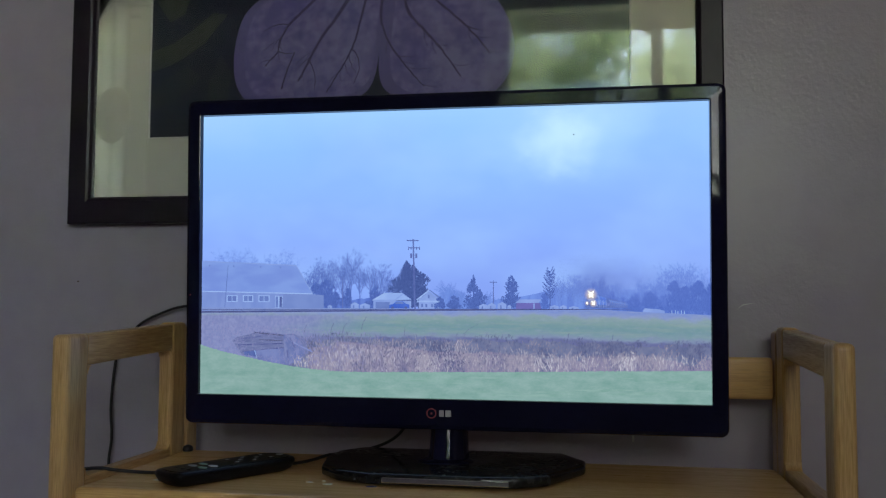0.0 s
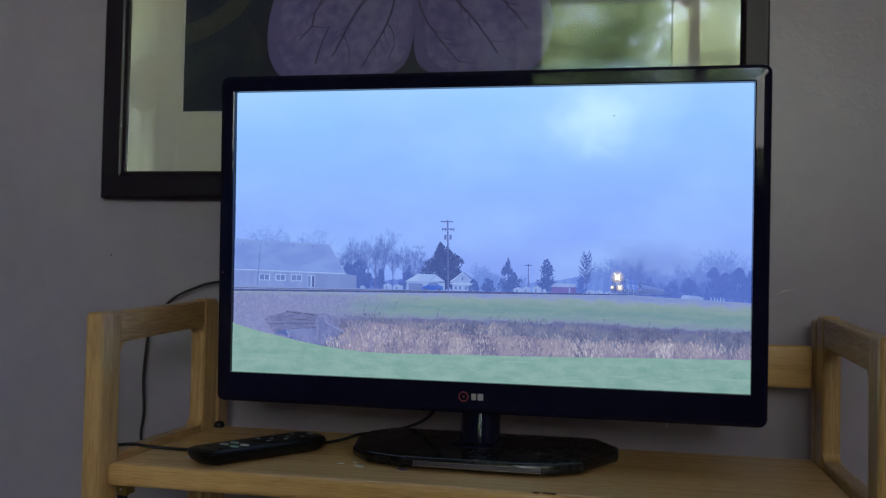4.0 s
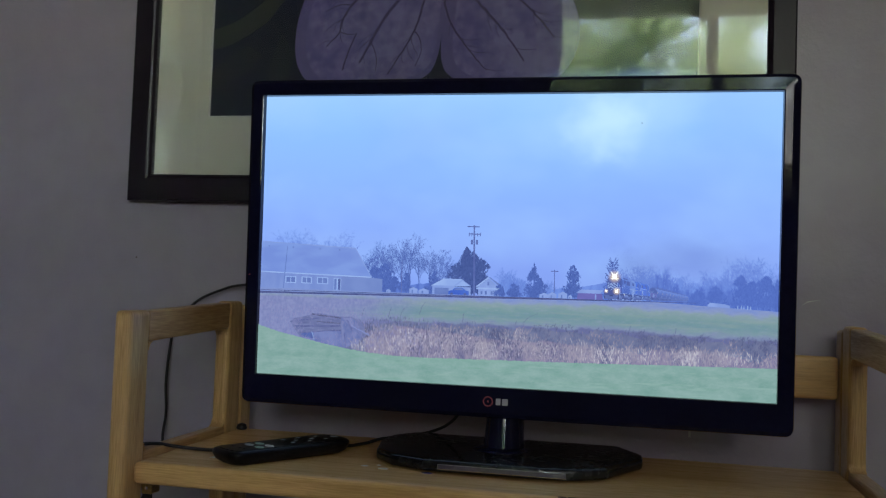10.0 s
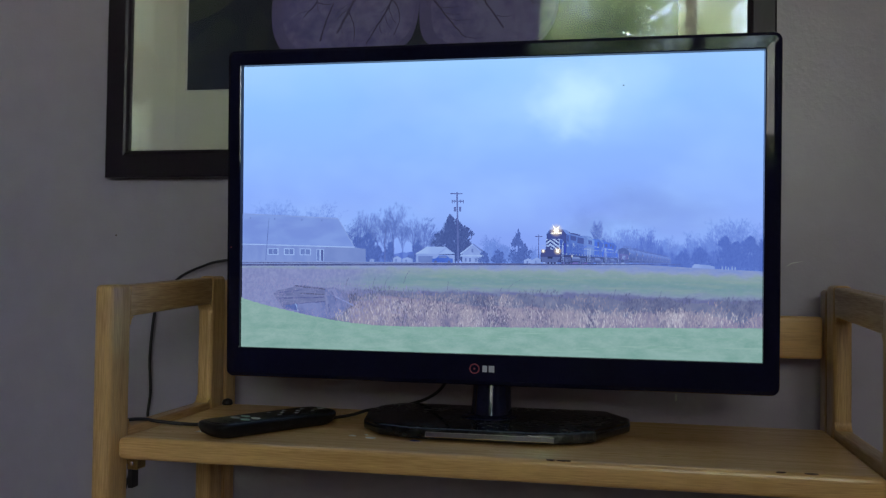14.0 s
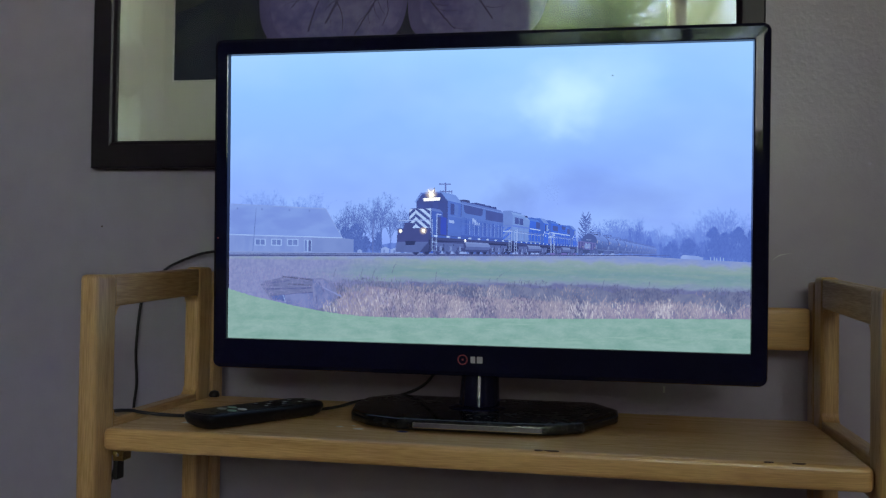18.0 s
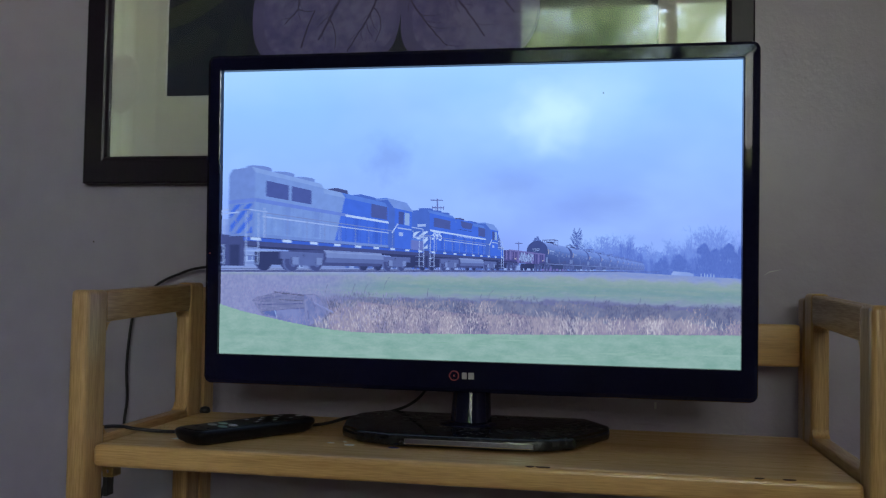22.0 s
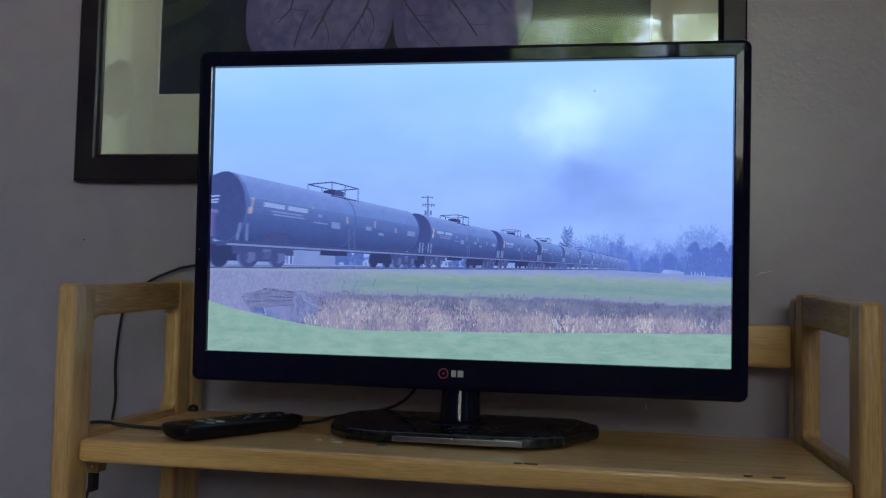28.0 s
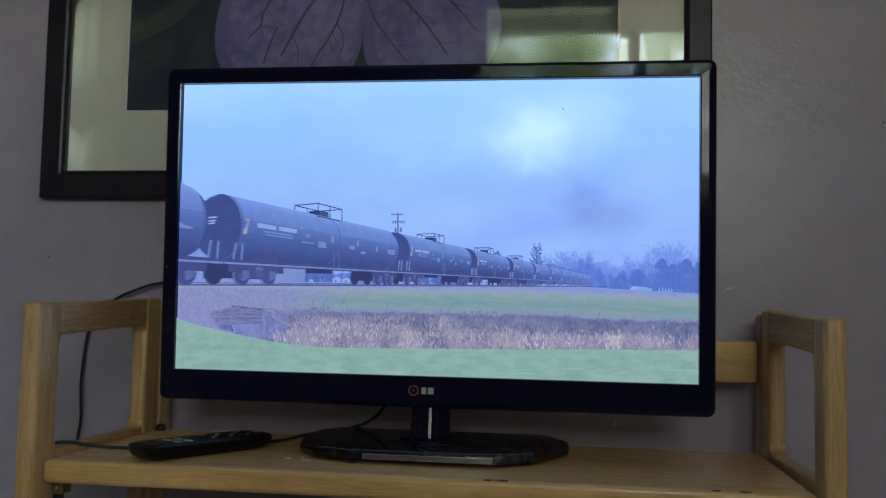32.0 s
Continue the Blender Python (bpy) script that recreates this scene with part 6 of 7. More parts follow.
def engine(kind):
    """Kind 0: leading navy engine, cab first; kinds 1 and 2: followers running long hood first, cab last."""
    mo = Model(1.2 if kind == 0 else 1.15)
    if kind == 0:
        c, s0, s1 = "navy", -1.4, 16.5
    else:
        c, s0, s1 = "blue", 0.2, (16.5 if kind == 1 else 17.4)
    side, low, top, front = (c + k for k in ("_side", "_low", "_top", "_front"))
    # frame, tank, trucks
    mo.box(s0, s1, -1.5, 1.5, 1.15, 1.55, "dark", "steel", "dark")
    mo.box(s0 + 0.2, s1 - 0.2, -1.52, -1.50, 1.36, 1.52, low, low, low)
    for i in range(9):
        q = s0 + 0.8 + (s1 - s0 - 1.6) * i / 8
        mo.panel(q - 0.28, q + 0.28, 1.40, 1.53, -1.54, "white")
    mid = (s0 + s1) / 2
    # dusty fuel tank; shading of its round side is painted in, dark below, pale above
    mo.hull(mid - 2.7, mid + 2.7, [(-1.15, 0.30), (-1.42, 0.48), (-1.52, 0.74), (-1.46, 1.0), (-1.25, 1.18), (1.4, 1.18), (1.4, 0.4)], ["dark", "steel", "steel_light", "dust", "steel", "dark", "black"], "dark")
    axles = 3 if kind == 0 else 2
    mo.truck(s0 + (3.6 if kind == 0 else 4.2), axles), mo.truck(s1 - 3.6, axles)
    for q in (mid - 2.2, mid - 1.0, mid + 0.6):
        mo.rod((q, -1.47, 1.12), (q + 1.0, -1.47, 1.12), 0.05, "steel_light")
    # ends: plough, couplers, steps
    for q, d in ((s0, -1), (s1, 1)):
        mo.box(min(q, q + d * 0.6), max(q, q + d * 0.6), -0.3, 0.3, 0.75, 1.05, "black")
        mo.box(min(q, q - d * 0.25), max(q, q - d * 0.25), -1.5, 1.5, 0.25, 1.2, "dark", "steel", "black")
        for j in range(3):
            z = 0.35 + 0.35 * j
            mo.box(min(q - d * 0.3, q - d * 0.95), max(q - d * 0.3, q - d * 0.95), -1.55, -1.2, z, z + 0.05, "steel_light", "steel_light", "steel")
        mo.rod((q - d * 0.3, -1.53, 0.3), (q - d * 0.3, -1.53, 2.5), 0.028, "pale")
        mo.rod((q - d * 0.95, -1.53, 0.3), (q - d * 0.95, -1.53, 2.5), 0.028, "pale")
        mo.rod((q, -1.4, 2.45), (q, 1.4, 2.45), 0.03, "pale")
    if kind == 0:
        hood0, hood1, cab0, cab1, nose0, nose1 = 3.9, s1 - 1.3, 1.4, 3.8, -0.4, 1.4
        mo.hull(nose0, nose1, body_section(1.05, 1.55, 3.3, 0.2), [low, top, top, top, front, front], front)
        chevrons(mo, nose0 - 0.02, -1.0, 1.0, 1.65, 3.25, 4, 0.45)
        mo.box(s0 - 0.1, s0 + 0.3, -1.4, 1.4, 0.95, 1.95, "buffer", "steel", "buffer")
        mo.box(s0 - 0.2, s0 + 0.1, 0.1, 0.7, 1.9, 2.3, "buffer", "steel", "buffer")
        mo.face([(s0 - 0.12, -1.45, 1.0), (s0 - 0.12, 1.45, 1.0), (s0 - 0.8, 1.1, 0.22), (s0 - 0.95, 0.0, 0.22), (s0 - 0.8, -1.1, 0.22)], "steel")
        mo.face([(s0 - 0.12, -1.45, 1.0), (s0 - 0.8, -1.1, 0.22), (s0 + 0.2, -1.45, 0.3)], "dark")
        mo.rod((nose0 - 0.03, -0.97, 1.6), (nose0 - 0.03, -0.97, 3.1), 0.05, "pale")
        mo.rod((nose0 + 0.3, -1.35, 1.6), (nose0 + 0.3, -1.35, 2.9), 0.04, "pale"), mo.rod((nose0 + 0.3, -1.35, 2.9), (nose0 + 1.0, -1.35, 2.9), 0.04, "pale")
        mo.box(nose1 - 1.0, nose1 + 0.9, -1.40, -0.95, 1.6, 2.75, "navy_deep", "navy_top", "navy_front")
    else:
        cab1, cab0 = s1 - 2.0, s1 - 4.2
        hood0, hood1, nose0, nose1 = s0 + 1.2, cab0, cab1, s1 - 0.9
        mo.hull(nose0, nose1, body_section(0.95, 1.55, 2.9, 0.2), [low, top, top, top, front, front], front)
        slants(mo, nose1 + 0.02, 0.95, -0.95, 1.6, 2.8, 4)
    # cab
    mo.hull(cab0, cab1, body_section(1.5, 1.55, 4.45, 0.55), [side, top, top, top, side, side], front)
    mo.hull(cab0 - 0.2, cab1 + 0.12, [(-1.55, 3.88), (-0.95, 4.5), (0.95, 4.5), (1.55, 3.88), (0.95, 4.42), (-0.95, 4.42)], ["visor"] * 6, top)
    mo.panel(cab0 + 0.45, cab0 + 1.1, 3.0, 3.75, -1.52, "window"), mo.panel(cab0 + 1.2, cab0 + 1.85, 3.0, 3.75, -1.52, "seat" if kind else "navy_mid")
    if kind == 0:
        for y in (-1.3, -0.62, 0.12, 0.75):
            mo.face([(cab0 - 0.02, y, 3.1), (cab0 - 0.02, y + 0.52, 3.1), (cab0 - 0.02, y + 0.52, 3.75), (cab0 - 0.02, y, 3.75)], "window")
        mo.face([(cab0 - 0.03, -0.8, 3.92), (cab0 - 0.03, 0.8, 3.92), (cab0 - 0.03, 0.8, 4.14), (cab0 - 0.03, -0.8, 4.14)], "lamp")
        for y in (-1.05, 1.05):
            mo.face([(s0 - 0.16, y + 0.13 * math.cos(a), 1.78 + 0.13 * math.sin(a)) for a in (2 * math.pi * i / 10 for i in range(10))], "lamp")
        for k in range(10):
            a0, r1 = math.pi * k / 5, 0.42 if k % 2 else 0.26
            mo.face([(cab0 - 0.05, 0.12 * math.cos(a0 - 0.8), 4.3 + 0.12 * math.sin(a0 - 0.8)), (cab0 - 0.05, r1 * math.cos(a0), 4.3 + r1 * math.sin(a0)), (cab0 - 0.05, 0.12 * math.cos(a0 + 0.8), 4.3 + 0.12 * math.sin(a0 + 0.8))], "lamp")
        mo.rod((cab0 + 0.4, 0.0, 4.5), (cab0 + 0.4, 0.0, 4.85), 0.05, "dark")
    # long hood
    hs, hl, ht = ("grey_side", "grey_low", "grey_top") if kind == 1 else (side, low, top)
    split = hood0 + (hood1 - hood0) * 0.59 if kind == 1 else hood1
    sec = body_section(0.95, 1.55, 4.25, 0.3)
    mo.hull(hood0, split, sec, [hs, ht, ht, ht, hs, hs], "grey_front" if kind == 1 else front)
    if kind == 1:
        mo.hull(split, hood1, sec, [side, top, top, top, side, side], front)
    n = 15
    for i in range(n + 1):
        q = hood0 + 0.3 + (hood1 - hood0 - 0.6) * i / n
        mo.panel(q - 0.03, q + 0.03, 1.75, 3.05, -0.97, hl if q < split else low)
        if i < n:
            a = q + 0.12
            mo.panel(a, a + (hood1 - hood0) / n * 0.55, 1.8, 3.0, -0.965, (("navy_side", "navy_side", "navy_low") if kind == 0 else (hs, hs, hl) if q < split else (side, low, side))[i % 3])
    mo.panel(hood0, hood1, 1.55, 1.72, -0.98, "navy_low" if kind == 0 else hl)
    g0, g1 = (10.3, 15.0) if kind == 0 else (hood0 + 0.6, hood0 + 3.6)
    gap = 0.1 if kind == 1 else 0.0
    for a, b in ((g0, (g0 + g1) / 2 - gap), ((g0 + g1) / 2 + gap, g1)):
        mo.panel(a, b, *((3.12, 3.92) if kind == 0 else (3.3, 3.95)), -1.0, "grille")
    if kind == 0:
        mo.face([(5.3, -1.0, 3.95), (5.5, -1.0, 3.45), (5.9, -1.0, 3.34), (9.2, -1.0, 3.34), (9.5, -1.0, 3.5), (9.6, -1.0, 3.95)], "grille")
        mo.box(3.8, 4.9, -1.0, 1.0, 3.0, 4.15, "navy_front", "dark", "navy_front")
        mo.panel(3.85, hood1, 3.97, 4.02, -1.02, "glint"), mo.panel(cab0 + 0.1, cab1, 2.86, 2.94, -1.52, "navy_mid")
        for i, (a, w) in enumerate(((7.2, 0.35), (7.55, 0.5), (8.15, 0.7))):
            mo.panel(a, a + w, 2.62 - 0.03 * i, (3.08, 2.98, 2.80)[i], -1.0, "pale")
        mo.panel(cab0 + 0.2, cab0 + 1.1, 2.42, 2.62, -1.52, "pale")
    else:
        mo.panel(hood0, hood1, 2.95, 3.07, -0.99, "white") if kind == 2 else mo.panel(split, hood1, 3.0, 3.12, -0.99, "white")
        mo.panel(hood0 + (2.4 if kind == 2 else 0.4), hood1, 2.42, 2.48, -0.99, "pale")
        if kind == 2:
            rng = random.Random(4)
            for i in range(16):
                q = hood0 + 5.0 + 0.26 * i
                mo.panel(q, q + rng.uniform(0.12, 0.2), 2.86, 3.02, -1.0, "pale")
            mo.face([(hood0 - 0.015, -0.62, 3.28), (hood0 - 0.015, 0.2, 3.28), (hood0 - 0.015, 0.2, 3.46), (hood0 - 0.015, -0.62, 3.46)], "pale")
        for i in range(7):
            q = hood0 + 1.2 + (hood1 - hood0 - 1.6) * i / 6
            mo.panel(q, q + 0.05, 1.74, 2.36, -0.985, "grey_top" if q < split and kind == 1 else "blue_top")
        mo.panel(hood1 - 2.0, hood1 - 0.2, 3.2, 3.95, -1.0, "grille")
        if kind == 2:
            mo.box(hood0 + 5.0, hood0 + 8.2, -1.12, 1.12, 3.45, 4.22, "blue_side", "blue_top", "blue_side")
            mo.face([(hood0 + 5.3, -1.16, 4.1), (hood0 + 5.5, -1.16, 3.7), (hood0 + 5.9, -1.16, 3.58), (hood0 + 7.5, -1.16, 3.58), (hood0 + 7.9, -1.16, 3.75), (hood0 + 8.0, -1.16, 4.1)], "grille")
        mo.rod((cab0 - 0.3, -1.50, 2.45), (cab0 + 0.35, -1.53, 3.0), 0.05, "white")
        mo.panel(cab0 + 0.3, cab1 - 0.1, 2.72, 2.80, -1.53, "pale"), mo.panel(cab0 + 0.5, cab0 + 1.0, 2.30, 2.52, -1.53, "pale")
        mo.hull(nose0 - 0.1, s1 - 0.35, body_section(1.5, 1.55, 2.25, 0.1), ["nose_grey" if kind == 1 else side, top, top, top, side, side], front)
        for y in (-1.4, 1.4):
            mo.rod((s1 - 0.2, y, 1.6), (s1 - 0.2, y, 2.95), 0.03, "pale"), mo.rod((cab1, y, 2.95), (s1 - 0.2, y, 2.95), 0.03, "pale")
        if kind == 1:
            mo.face([(hood0 - 0.01, -0.95, 1.55), (hood0 - 0.01, 0.95, 1.55), (hood0 - 0.01, 0.95, 3.1), (hood0 - 0.01, -0.95, 3.1)], "grey_front")
            mo.panel(hood0, split, 3.0, 3.16, -0.985, "blue_band")
            mo.face([(hood0 - 0.015, -0.95, 3.0), (hood0 - 0.015, 0.95, 3.0), (hood0 - 0.015, 0.95, 3.16), (hood0 - 0.015, -0.95, 3.16)], "blue_band")
            mo.face([(split - 0.02, -0.97, 1.7), (split + 0.02, -0.97, 4.2), (split - 0.9, -0.97, 1.7)], "blue_side")
            mo.rod((hood0 + 0.1, -1.5, 1.55), (hood0 + 0.1, -1.5, 2.75), 0.03, "pale")
        slants(mo, hood0 - 0.02, 0.80, -0.80, 1.75, 2.95, 4, "blue_side" if kind == 1 else "white")
        for y in (-1.45, -0.55):
            mo.rod((hood0 - 0.7, y, 1.6), (hood0 - 0.7, y, 2.6), 0.024, "steel_light")
        mo.rod((hood0 - 0.7, -1.45, 2.6), (hood0 - 0.7, -0.55, 2.6), 0.024, "steel_light"), mo.rod((hood0 - 0.7, -1.45, 2.6), (hood0 + 0.3, -1.47, 2.6), 0.02, "pale")
    # roof: fans, exhaust, horn
    for i in range(3):
        q = (hood1 - 4.2 + 1.5 * i) if kind == 0 else (hood0 + 1.0 + 1.5 * i)
        ring = [(q + 0.6 * math.cos(a), 0.6 * math.sin(a)) for a in (2 * math.pi * j / 12 for j in range(12))]
        h = 4.45 if kind == 0 else 4.62
        mo.face([(x, y, h) for x, y in ring], top)
        for (a, b), (e, f) in zip(ring, ring[1:] + ring[:1]):
            mo.face([(a, b, 4.25), (e, f, 4.25), (e, f, h), (a, b, h)], "grey_front" if kind == 1 else front)
    if kind:
        mo.hull(hood0, hood0 + 4.6, [(-0.95, 3.9), (-0.95, 4.2), (-0.7, 4.44), (0.7, 4.44), (0.95, 4.2), (0.95, 3.9)], [hs, ht, ht, ht, hs, hs], "grey_front" if kind == 1 else front)
    mo.box(mid - 0.6, mid + 0.4, -0.35, 0.35, 4.25, 4.5, "dark", "black", "dark")
    mo.box(mid + 1.4, mid + 3.0, -0.6, 0.6, 4.25, 4.42, front, top, front)
    if kind:
        handrail(mo, hood0 + 0.2, hood1 - 0.2, 9, -1.47, 1.55, 2.55)
    else:
        mo.rod((hood0 + 0.2, -1.47, 2.5), (hood1 - 0.2, -1.47, 2.5), 0.014, "navy_top")
        for i in range(9):
            q = 6.4 + 1.0 * i
            mo.box(q, q + 0.16, -1.06, -0.97, 1.75, 2.82, "glint", "glint", "navy_low"), mo.panel(q + 0.18, q + 0.34, 1.75, 2.82, -0.985, "navy_low")
        mo.panel(hood0, hood1, 2.85, 3.98, -0.965, "navy_mid")
    if kind == 2:
        digits(mo, hood0 + 0.2, 2.40, -1.01)
    if kind == 0:
        mo.drum(4.6, 1.25, 0.13, -1.58, -1.52, "lamp", "lamp")
    return mo.build("pictured_locomotive", ("navy blue lead locomotive with bright headlights on the screen", "grey and blue second locomotive on the screen", "bright blue third locomotive on the screen")[kind])


def digits(mo, s, z, y):
    """The number 395 in white on the side, from the built-in font."""
    cu = bpy.data.curves.new("number", "FONT")
    cu.body, cu.size, cu.offset = "395", 0.92, 0.018
    ob = bpy.data.objects.new("number", cu)
    scene.collection.objects.link(ob)
    me = ob.to_mesh()
    for p in me.polygons:
        mo.face([(s + 1.35 * me.vertices[i].co.x, y, z + me.vertices[i].co.y) for i in p.vertices], "white")
    ob.to_mesh_clear()
    bpy.data.objects.remove(ob)
    bpy.data.curves.remove(cu)


def gondola():
    """Open car with deep-bellied sides, a rolled top edge, ribs and a painted-over middle."""
    mo, a0, a1, top = Model(), 1.5, 17.0, 2.36
    mo.box(a0, a1, -1.4, 1.4, 1.1, 1.3, "rust_dark", "rust", "rust_dark")
    belly = [(a0, 1.32), (a0 + 2.4, 1.32), (a0 + 3.4, 0.95), (a1 - 3.4, 0.95), (a1 - 2.4, 1.32), (a1, 1.32)]
    for y in (-1.5, 1.42):
        for (p, q), (r, t) in zip(belly, belly[1:]):
            mo.face([(p, y, q), (r, y, t), (r, y, top), (p, y, top)], "rust")
    for q in (a0, a1 - 0.08):
        mo.box(q, q + 0.08, -1.5, 1.5, 1.3, top, "rust_dark", "rust_light", "rust_dark")
        for k in range(4):
            mo.box(q - 0.06, q, -1.3 + 0.8 * k, -1.15 + 0.8 * k, 1.3, top, "rust_light")
    mo.box(a0 - 0.05, a1 + 0.05, -1.6, -1.48, top - 0.08, top + 0.08, "rust_light", "rust_light", "rust_light")
    mo.panel(a0 + 1.0, a0 + 3.0, 1.45, 2.2, -1.51, "rust_panel")
    for i in range(16):
        q = a0 + 0.35 + (a1 - a0 - 0.7) * i / 15
        low = 1.3 if q < a0 + 3 or q > a1 - 3 else 0.97
        mo.box(q - 0.09, q + 0.09, -1.62, -1.5, low, top - 0.08, "rust_dark" if i % 3 else "rust_light")
    rng = random.Random(17)
    for i in range(90):
        q, z, a, w = rng.triangular(a0 + 3.3, a0 + 9.6, a0 + 5.0), rng.uniform(1.05, 1.95), rng.uniform(0.5, 2.6), rng.uniform(0.07, 0.20)
        r = rng.uniform(0.25, 0.7)
        x, h = r * math.cos(a) * 0.6, min(r * math.sin(a), 2.25 - z)
        mo.face([(q - w, -1.64, z), (q + w, -1.64, z - 0.04), (q + x + w, -1.64, z + h), (q + x - w, -1.64, z + h + 0.04)], ("pale", "steel_light", "dust")[i % 3])
    for q in (a0 + 1.7, a0 + 7.5, a1 - 1.6):
        mo.panel(q, q + 0.6, 1.36, 1.48, -1.63, "yellow")
    mo.truck(a0 + 2.0, 2, 1.8, -1.25, "dark", "steel"), mo.truck(a1 - 2.0, 2, 1.8, -1.25, "dark", "steel")
    mo.box(0.4, a0, -0.3, 0.3, 0.8, 1.05, "black"), mo.box(a1, 17.9, -0.3, 0.3, 0.8, 1.05, "black")
    return mo.build("pictured_gondola_car", "rusty red open gondola car on the screen")


def tank_car():
    mo = Model()
    r, zc, n = 1.61, 2.84, 60
    ring = [(r * math.cos(2 * math.pi * i / n), zc + r * math.sin(2 * math.pi * i / n)) for i in range(n)]

    # picks the painted shading tone by how far the strip faces up
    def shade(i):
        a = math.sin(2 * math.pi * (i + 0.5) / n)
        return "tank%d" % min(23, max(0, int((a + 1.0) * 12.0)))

    a0, a1 = 0.4, 17.4
    prof = [(a0, 0.35), (a0 + 0.10, 0.70), (a0 + 0.30, 0.92), (a0 + 0.55, 1.0), (a1 - 0.55, 1.0), (a1 - 0.30, 0.92), (a1 - 0.10, 0.70), (a1, 0.35)]
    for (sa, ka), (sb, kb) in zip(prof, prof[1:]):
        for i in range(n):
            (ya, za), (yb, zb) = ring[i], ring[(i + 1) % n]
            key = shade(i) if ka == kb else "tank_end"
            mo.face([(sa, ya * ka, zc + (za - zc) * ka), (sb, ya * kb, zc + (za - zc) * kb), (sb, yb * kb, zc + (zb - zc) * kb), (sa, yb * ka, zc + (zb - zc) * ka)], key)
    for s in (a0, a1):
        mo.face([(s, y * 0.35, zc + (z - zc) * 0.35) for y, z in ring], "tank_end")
    for s in (a0 + 0.6, 8.9, a1 - 0.7):
        for i in range(n):
            (ya, za), (yb, zb) = ring[i], ring[(i + 1) % n]
            mo.face([(s, ya * 1.008, zc + (za - zc) * 1.008), (s + 0.09, ya * 1.008, zc + (za - zc) * 1.008), (s + 0.09, yb * 1.008, zc + (zb - zc) * 1.008), (s, yb * 1.008, zc + (zb - zc) * 1.008)], "tank_band")
    # frame, ladders, top platform with rails
    mo.box(0.3, 17.5, -1.52, -1.40, 1.02, 1.22, "dark", "steel", "dark")
    mo.box(0.3, 17.5, 1.40, 1.52, 1.02, 1.22, "dark", "steel", "dark")
    mo.box(0.3, 2.6, -1.5, 1.5, 0.98, 1.18, "dark", "steel", "dark"), mo.box(15.2, 17.5, -1.5, 1.5, 0.98, 1.18, "dark", "steel", "dark")
    mo.box(8.2, 9.6, -0.5, 0.5, 0.75, 1.3, "black")
    mo.box(0.0, 17.8, -1.64, -1.54, 0.98, 1.07, "steel_light", "steel_light", "steel")
    mo.box(0.0, 0.35, -0.3, 0.3, 0.8, 1.05, "black"), mo.box(17.45, 17.8, -0.3, 0.3, 0.8, 1.05, "black")
    mo.truck(2.4, 2, 1.8, -1.25, "dark", "steel"), mo.truck(15.4, 2, 1.8, -1.25, "dark", "steel")
    mo.box(7.6, 9.9, -0.9, 0.9, 4.20, 4.26, "dark", "steel", "dark")
    mo.box(8.3, 9.2, -0.45, 0.45, 4.2, 4.72, "dark", "steel", "black")
    for y in (-0.95, 0.95):
        mo.rod((7.5, y, 5.0), (10.0, y, 5.0), 0.035, "dark")
        for q in (7.5, 8.7, 10.0):
            mo.rod((q, y, 4.1), (q, y, 5.0), 0.035, "dark")
    for q in (7.5, 10.0):
        mo.rod((q, -0.95, 5.0), (q, 0.95, 5.0), 0.035, "dark")
    for q in (8.45, 8.95):
        mo.rod((q, -1.58, 1.1), (q, -1.45, 3.3), 0.03, "steel")
    # lettering as plain bars, placards, grab irons
    y2 = -1.62
    for a, b, z0, z1, k in ((1.95, 3.25, 2.86, 3.08, "marking"), (3.45, 4.85, 2.86, 3.08, "marking"), (2.4, 4.5, 2.66, 2.74, "steel_light"), (2.5, 4.6, 2.52, 2.59, "steel_light"), (5.15, 5.4, 2.86, 3.28, "tan_dim"), (5.65, 5.95, 2.74, 2.92, "steel_light"), (5.3, 6.4, 2.40, 2.47, "steel_light"), (6.75, 7.5, 2.24, 2.60, "steel_light"), (8.05, 8.25, 2.62, 3.02, "tan_dim"), (10.0, 10.6, 2.36, 2.62, "steel_light"), (10.9, 11.1, 2.62, 3.02, "tan_dim"), (11.4, 12.0, 2.14, 2.32, "steel_light"), (13.4, 13.6, 2.44, 2.80, "tan_dim"), (15.1, 16.2, 2.36, 2.72, "steel_light")):
        mo.panel(a, b, z0, z1, y2 if z1 < 3.1 else -1.58, k)
    for q in (a0 + 0.2, a1 - 0.3):
        mo.rod((q, -1.5, 1.2), (q + 0.15, -1.5, 2.0), 0.05, "steel_light"), mo.rod((q + 0.5, -1.5, 1.2), (q + 0.5, -1.55, 2.0), 0.05, "steel_light")
    for q in (3.3, 14.4):
        mo.box(q - 0.5, q + 0.5, -1.3, 1.3, 1.0, 1.75, "dark", "steel", "dark")
    mo.rod((1.15, -1.62, 2.45), (1.35, -1.58, 3.2), 0.11, "tan")
    for z, w in ((3.18, 0.55), (3.02, 0.48), (2.9, 0.40)):
        mo.face([(a0 - 0.02, -w, z), (a0 - 0.02, w, z), (a0 - 0.02, w, z + 0.07), (a0 - 0.02, -w, z + 0.07)], "pale")
    return mo.build("pictured_tank_car", "black tank car with a top platform on the screen")


def front_at(t):
    """Metres along the track from the viewer to the leading engine's cab at t seconds."""
    return 178.9 - 6.8814 * t - 0.06827 * t * t + 0.00089 * t ** 3


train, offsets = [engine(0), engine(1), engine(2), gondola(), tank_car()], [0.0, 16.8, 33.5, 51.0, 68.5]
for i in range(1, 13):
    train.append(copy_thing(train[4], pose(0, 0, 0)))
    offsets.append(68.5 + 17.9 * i)




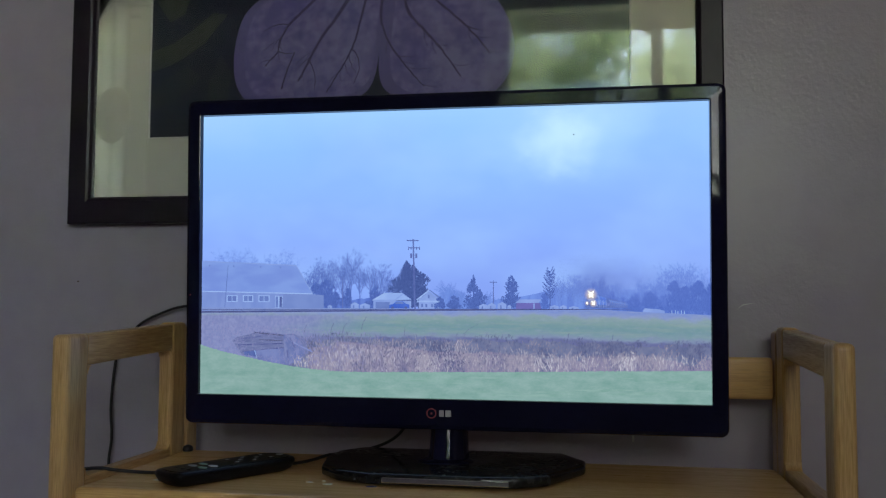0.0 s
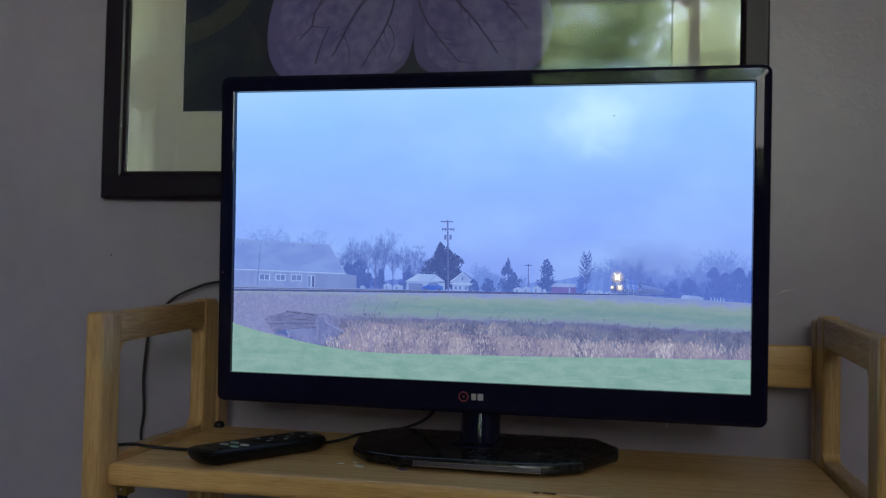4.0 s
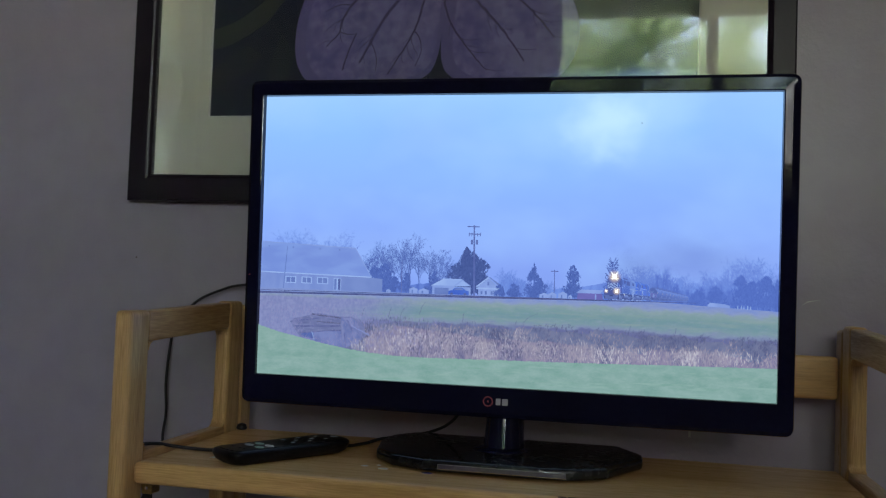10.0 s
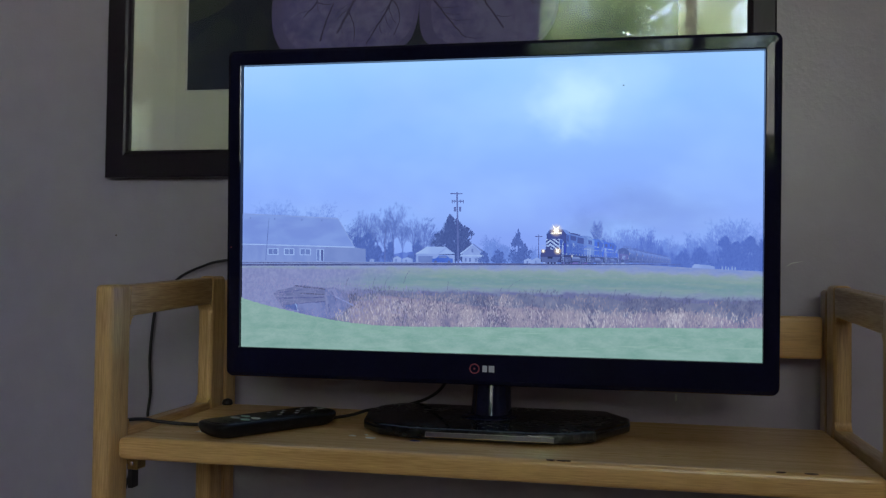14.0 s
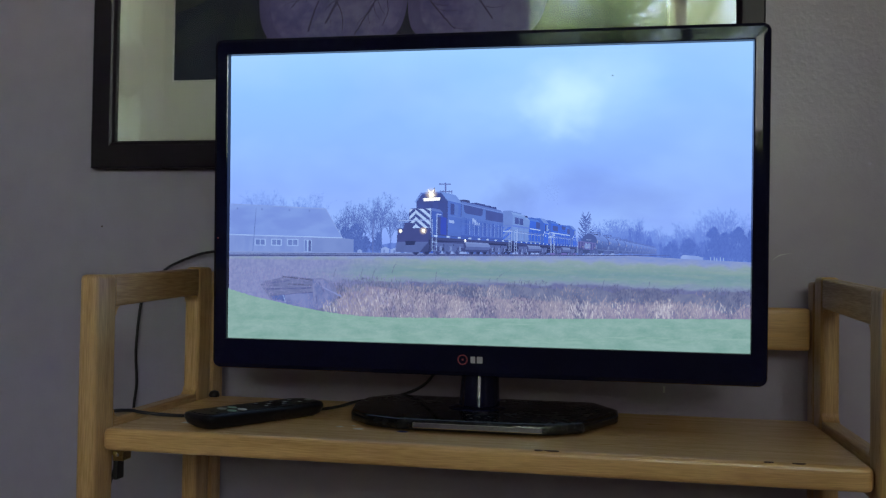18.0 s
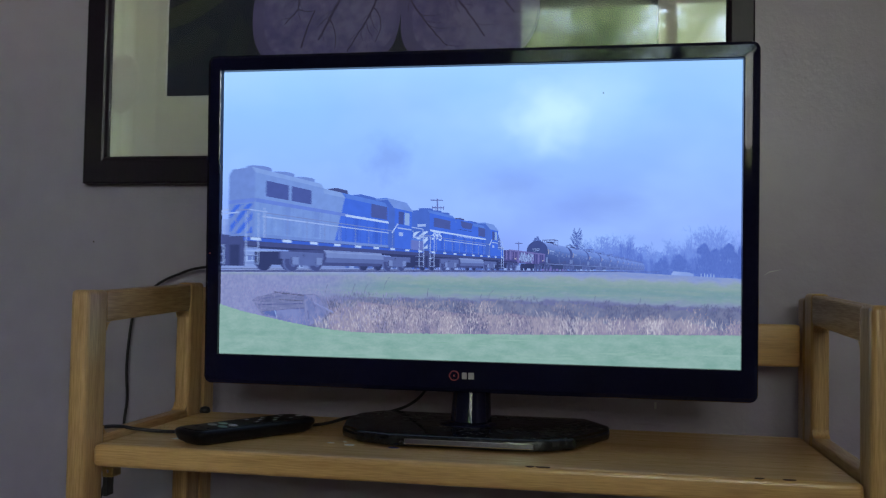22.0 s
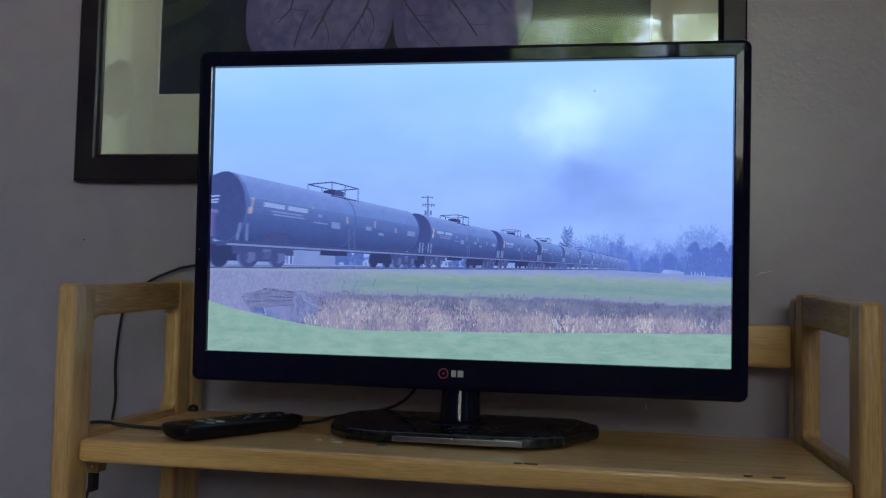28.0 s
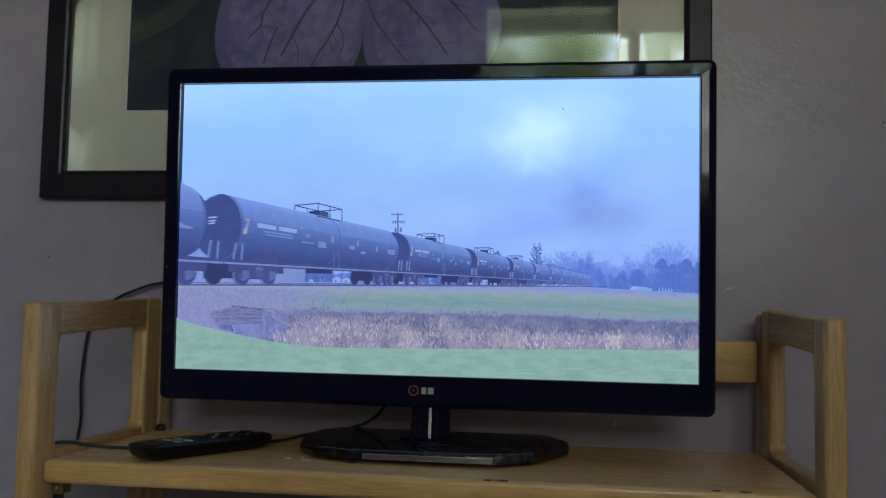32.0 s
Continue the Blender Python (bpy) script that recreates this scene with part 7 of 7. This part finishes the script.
def film_to_screen(fs, fy, fz):
    """Where a point of film space shows on the panel, in millimetres."""
    deep = ALONG * fs + ACROSS * fy
    if fs < NEAREST:
        return -9.0, 120.0
    return max(AXIS + LENS * (ASIDE + ACROSS * fs - ALONG * fy) / deep, -9.0), HORIZON + LENS * (fz - RAISED) / deep


def soft_material(name, colour, amount, ragged, strength=1.0):
    """A soft-edged veil of light: clear at the rim, densest in the middle, by the piece's own uv map."""
    m = lit(name, colour, strength=strength)
    n, l = m.node_tree.nodes, m.node_tree.links
    uv, mp, ln, r, nz, add, mul, mix, clear = (n.new(k) for k in ("ShaderNodeUVMap", "ShaderNodeMapping", "ShaderNodeVectorMath", "ShaderNodeMapRange", "ShaderNodeTexNoise", "ShaderNodeMath", "ShaderNodeMath", "ShaderNodeMixShader", "ShaderNodeBsdfTransparent"))
    uv.uv_map = "across"
    mp.inputs["Location"].default_value, mp.inputs["Scale"].default_value = (-1, -1, 0), (2, 2, 1)
    ln.operation, add.operation, mul.operation = "LENGTH", "MULTIPLY_ADD", "MULTIPLY"
    nz.inputs["Scale"].default_value, nz.inputs["Detail"].default_value = 2.2, 4
    add.inputs[1].default_value, mul.inputs[1].default_value = ragged, amount
    r.interpolation_type = "SMOOTHSTEP"
    r.inputs[1].default_value, r.inputs[2].default_value = 1.0 + ragged * 0.35, 0.0 + ragged * 0.5
    l.new(uv.outputs[0], mp.inputs[0]), l.new(mp.outputs[0], ln.inputs[0]), l.new(mp.outputs[0], nz.inputs["Vector"])
    l.new(nz.outputs["Fac"], add.inputs[0]), l.new(ln.outputs["Value"], add.inputs[2]), l.new(add.outputs[0], r.inputs[0])
    l.new(r.outputs[0], mul.inputs[0]), l.new(mul.outputs[0], mix.inputs[0])
    l.new(clear.outputs[0], mix.inputs[1]), l.new(n["Emission"].outputs[0], mix.inputs[2]), l.new(mix.outputs[0], n["Material Output"].inputs[0])
    return m


def sheet(name, a0, a1, b0, b1, place, mats, label, nx=10, nz=6):
    """A flat sheet with a uv map; place turns (a, b) into a point."""
    verts = [place(a0 + (a1 - a0) * i / nx, b0 + (b1 - b0) * j / nz) for j in range(nz + 1) for i in range(nx + 1)]
    faces = [(j * (nx + 1) + i, j * (nx + 1) + i + 1, (j + 1) * (nx + 1) + i + 1, (j + 1) * (nx + 1) + i) for j in range(nz) for i in range(nx)]
    ob = raw(name, verts, faces, mats, screen, label)
    layer = ob.data.uv_layers.new(name="across")
    for loop in ob.data.loops:
        k = loop.vertex_index
        layer.data[loop.index].uv = ((k % (nx + 1)) / nx, (k // (nx + 1)) / nz)
    return ob


SMOKE = soft_material("picture_diesel_smoke", film(108, 128, 204), 0.29, 0.6)
PLUME = soft_material("picture_diesel_plume", film(98, 118, 194), 0.33, 0.95)
# drifting smoke: half width, half height and where it hangs at some times (seconds, across, up)
smoke = []
for w, h, mat, way in ((66, 33, SMOKE, ((0, 426, 122), (9, 440, 134), (13, 420, 152), (17, 378, 164), (19, 362, 168), (21, 330, 172), (23, 300, 180), (26, 370, 178), (32, 448, 168))),
                       (90, 30, SMOKE, ((0, 470, 118), (9, 470, 128), (13, 452, 140), (17, 430, 146), (19, 418, 150), (21, 400, 156), (23, 395, 160), (26, 425, 152), (32, 436, 156))),
                       (44, 40, PLUME, ((0, 420, 116), (9, 400, 120), (13, 372, 126), (17, 326, 138), (19, 286, 158), (20, 270, 164), (21, 216, 182), (22, 182, 204), (23, 196, 206), (24.5, 262, 200), (27, 360, 188), (32, 420, 180)))):
    ob = sheet("pictured_smoke", -w, w, -h, h, lambda p, q: (p * MM, 0.0, q * MM), mat, "thin drifting diesel smoke on the screen")
    smoke.append((ob, way))

BRIGHT = soft_material("picture_bright_cloud", film(206, 238, 255), 0.72, 0.9, 1.0)
PALESKY = soft_material("picture_pale_cloud", film(178, 216, 255), 0.62, 0.6)
# the bright break in the clouds and the paler sky round it drift slowly
DRIFT = ((0, 388, 264), (10, 366, 267), (14, 352, 254), (18.5, 354, 245), (23, 348, 244), (28, 372, 240), (32, 372, 242))
clouds = []
for w, h, mat, du, dv, label in ((66, 54, BRIGHT, 0, 2, "bright break in the clouds on the screen"), (128, 66, PALESKY, 0, 6, "pale cloud round the bright break on the screen"), (80, 44, PALESKY, 46, 24, "pale cloud at the top of the screen")):
    clouds.append((sheet("pictured_cloud", -w, w, -h, h, lambda p, q: (p * MM, 0.0, q * MM), mat, label), du, dv))

GLARE = soft_material("picture_lamp_glow", film(255, 226, 190), 0.75, 0.0, 1.0)
FLARE = lit("picture_lamp_star", film(255, 250, 238), strength=1.5)


def glare(size):
    ob = sheet("pictured_headlight_glow", -size * 1.5, size * 1.5, -size * 1.5, size * 1.5, lambda p, q: (p * MM, 0.0, q * MM), GLARE, "warm glow round the train headlight on the screen", 4, 4)
    verts, faces = [], []
    core = [(0.42 * size * math.cos(a), 0.46 * size * math.sin(a)) for a in (2 * math.pi * k / 14 for k in range(14))]
    verts += [(x * MM, -0.00005, z * MM) for x, z in core]
    faces.append(tuple(range(14)))
    for a, r in ((0.95, 1.25), (2.2, 1.2), (4.1, 0.75), (5.35, 0.95), (0.0, 0.55), (3.14, 0.55)):
        i, b = len(verts), 0.32
        verts += [(0.40 * size * math.cos(a - b) * MM, -0.00006, 0.40 * size * math.sin(a - b) * MM), (r * size * math.cos(a) * MM, -0.00006, r * size * math.sin(a) * MM), (0.40 * size * math.cos(a + b) * MM, -0.00006, 0.40 * size * math.sin(a + b) * MM)]
        faces.append((i, i + 1, i + 2))
    star = raw("pictured_headlight_star", verts, faces, FLARE, screen, "white star of the train headlight on the screen")
    return ob, star


lights = [(glare(5.2), 1.3, 0.0, 4.95), (glare(3.2), -1.6, -1.05, 1.82), (glare(1.8), -1.6, 1.05, 1.82)]


def motions():
    half = [t / 2 for t in range(65)]
    for ob, a in zip(train, offsets):
        walk(ob, [(t, pose((front_at(t) + a) * MINI, 0, 0)) for t in half])
    for i, (ob, way) in enumerate(smoke):
        walk(ob, [(t, pose(u * MM, (2.78 + 0.03 * i) * MM, v * MM)) for t, u, v in way])
    for i, (ob, du, dv) in enumerate(clouds):
        walk(ob, [(t, pose((u + du) * MM, (3.80 + 0.03 * i) * MM, (v + dv) * MM)) for t, u, v in DRIFT])
    for pair, s, y, z in lights:
        for ob in pair:
            rows = []
            for t in half:
                u, v = film_to_screen(front_at(t) + s, y, z)
                rows.append((t, pose(u * MM, 0.0013, v * MM)))
            walk(ob, rows)


motions()
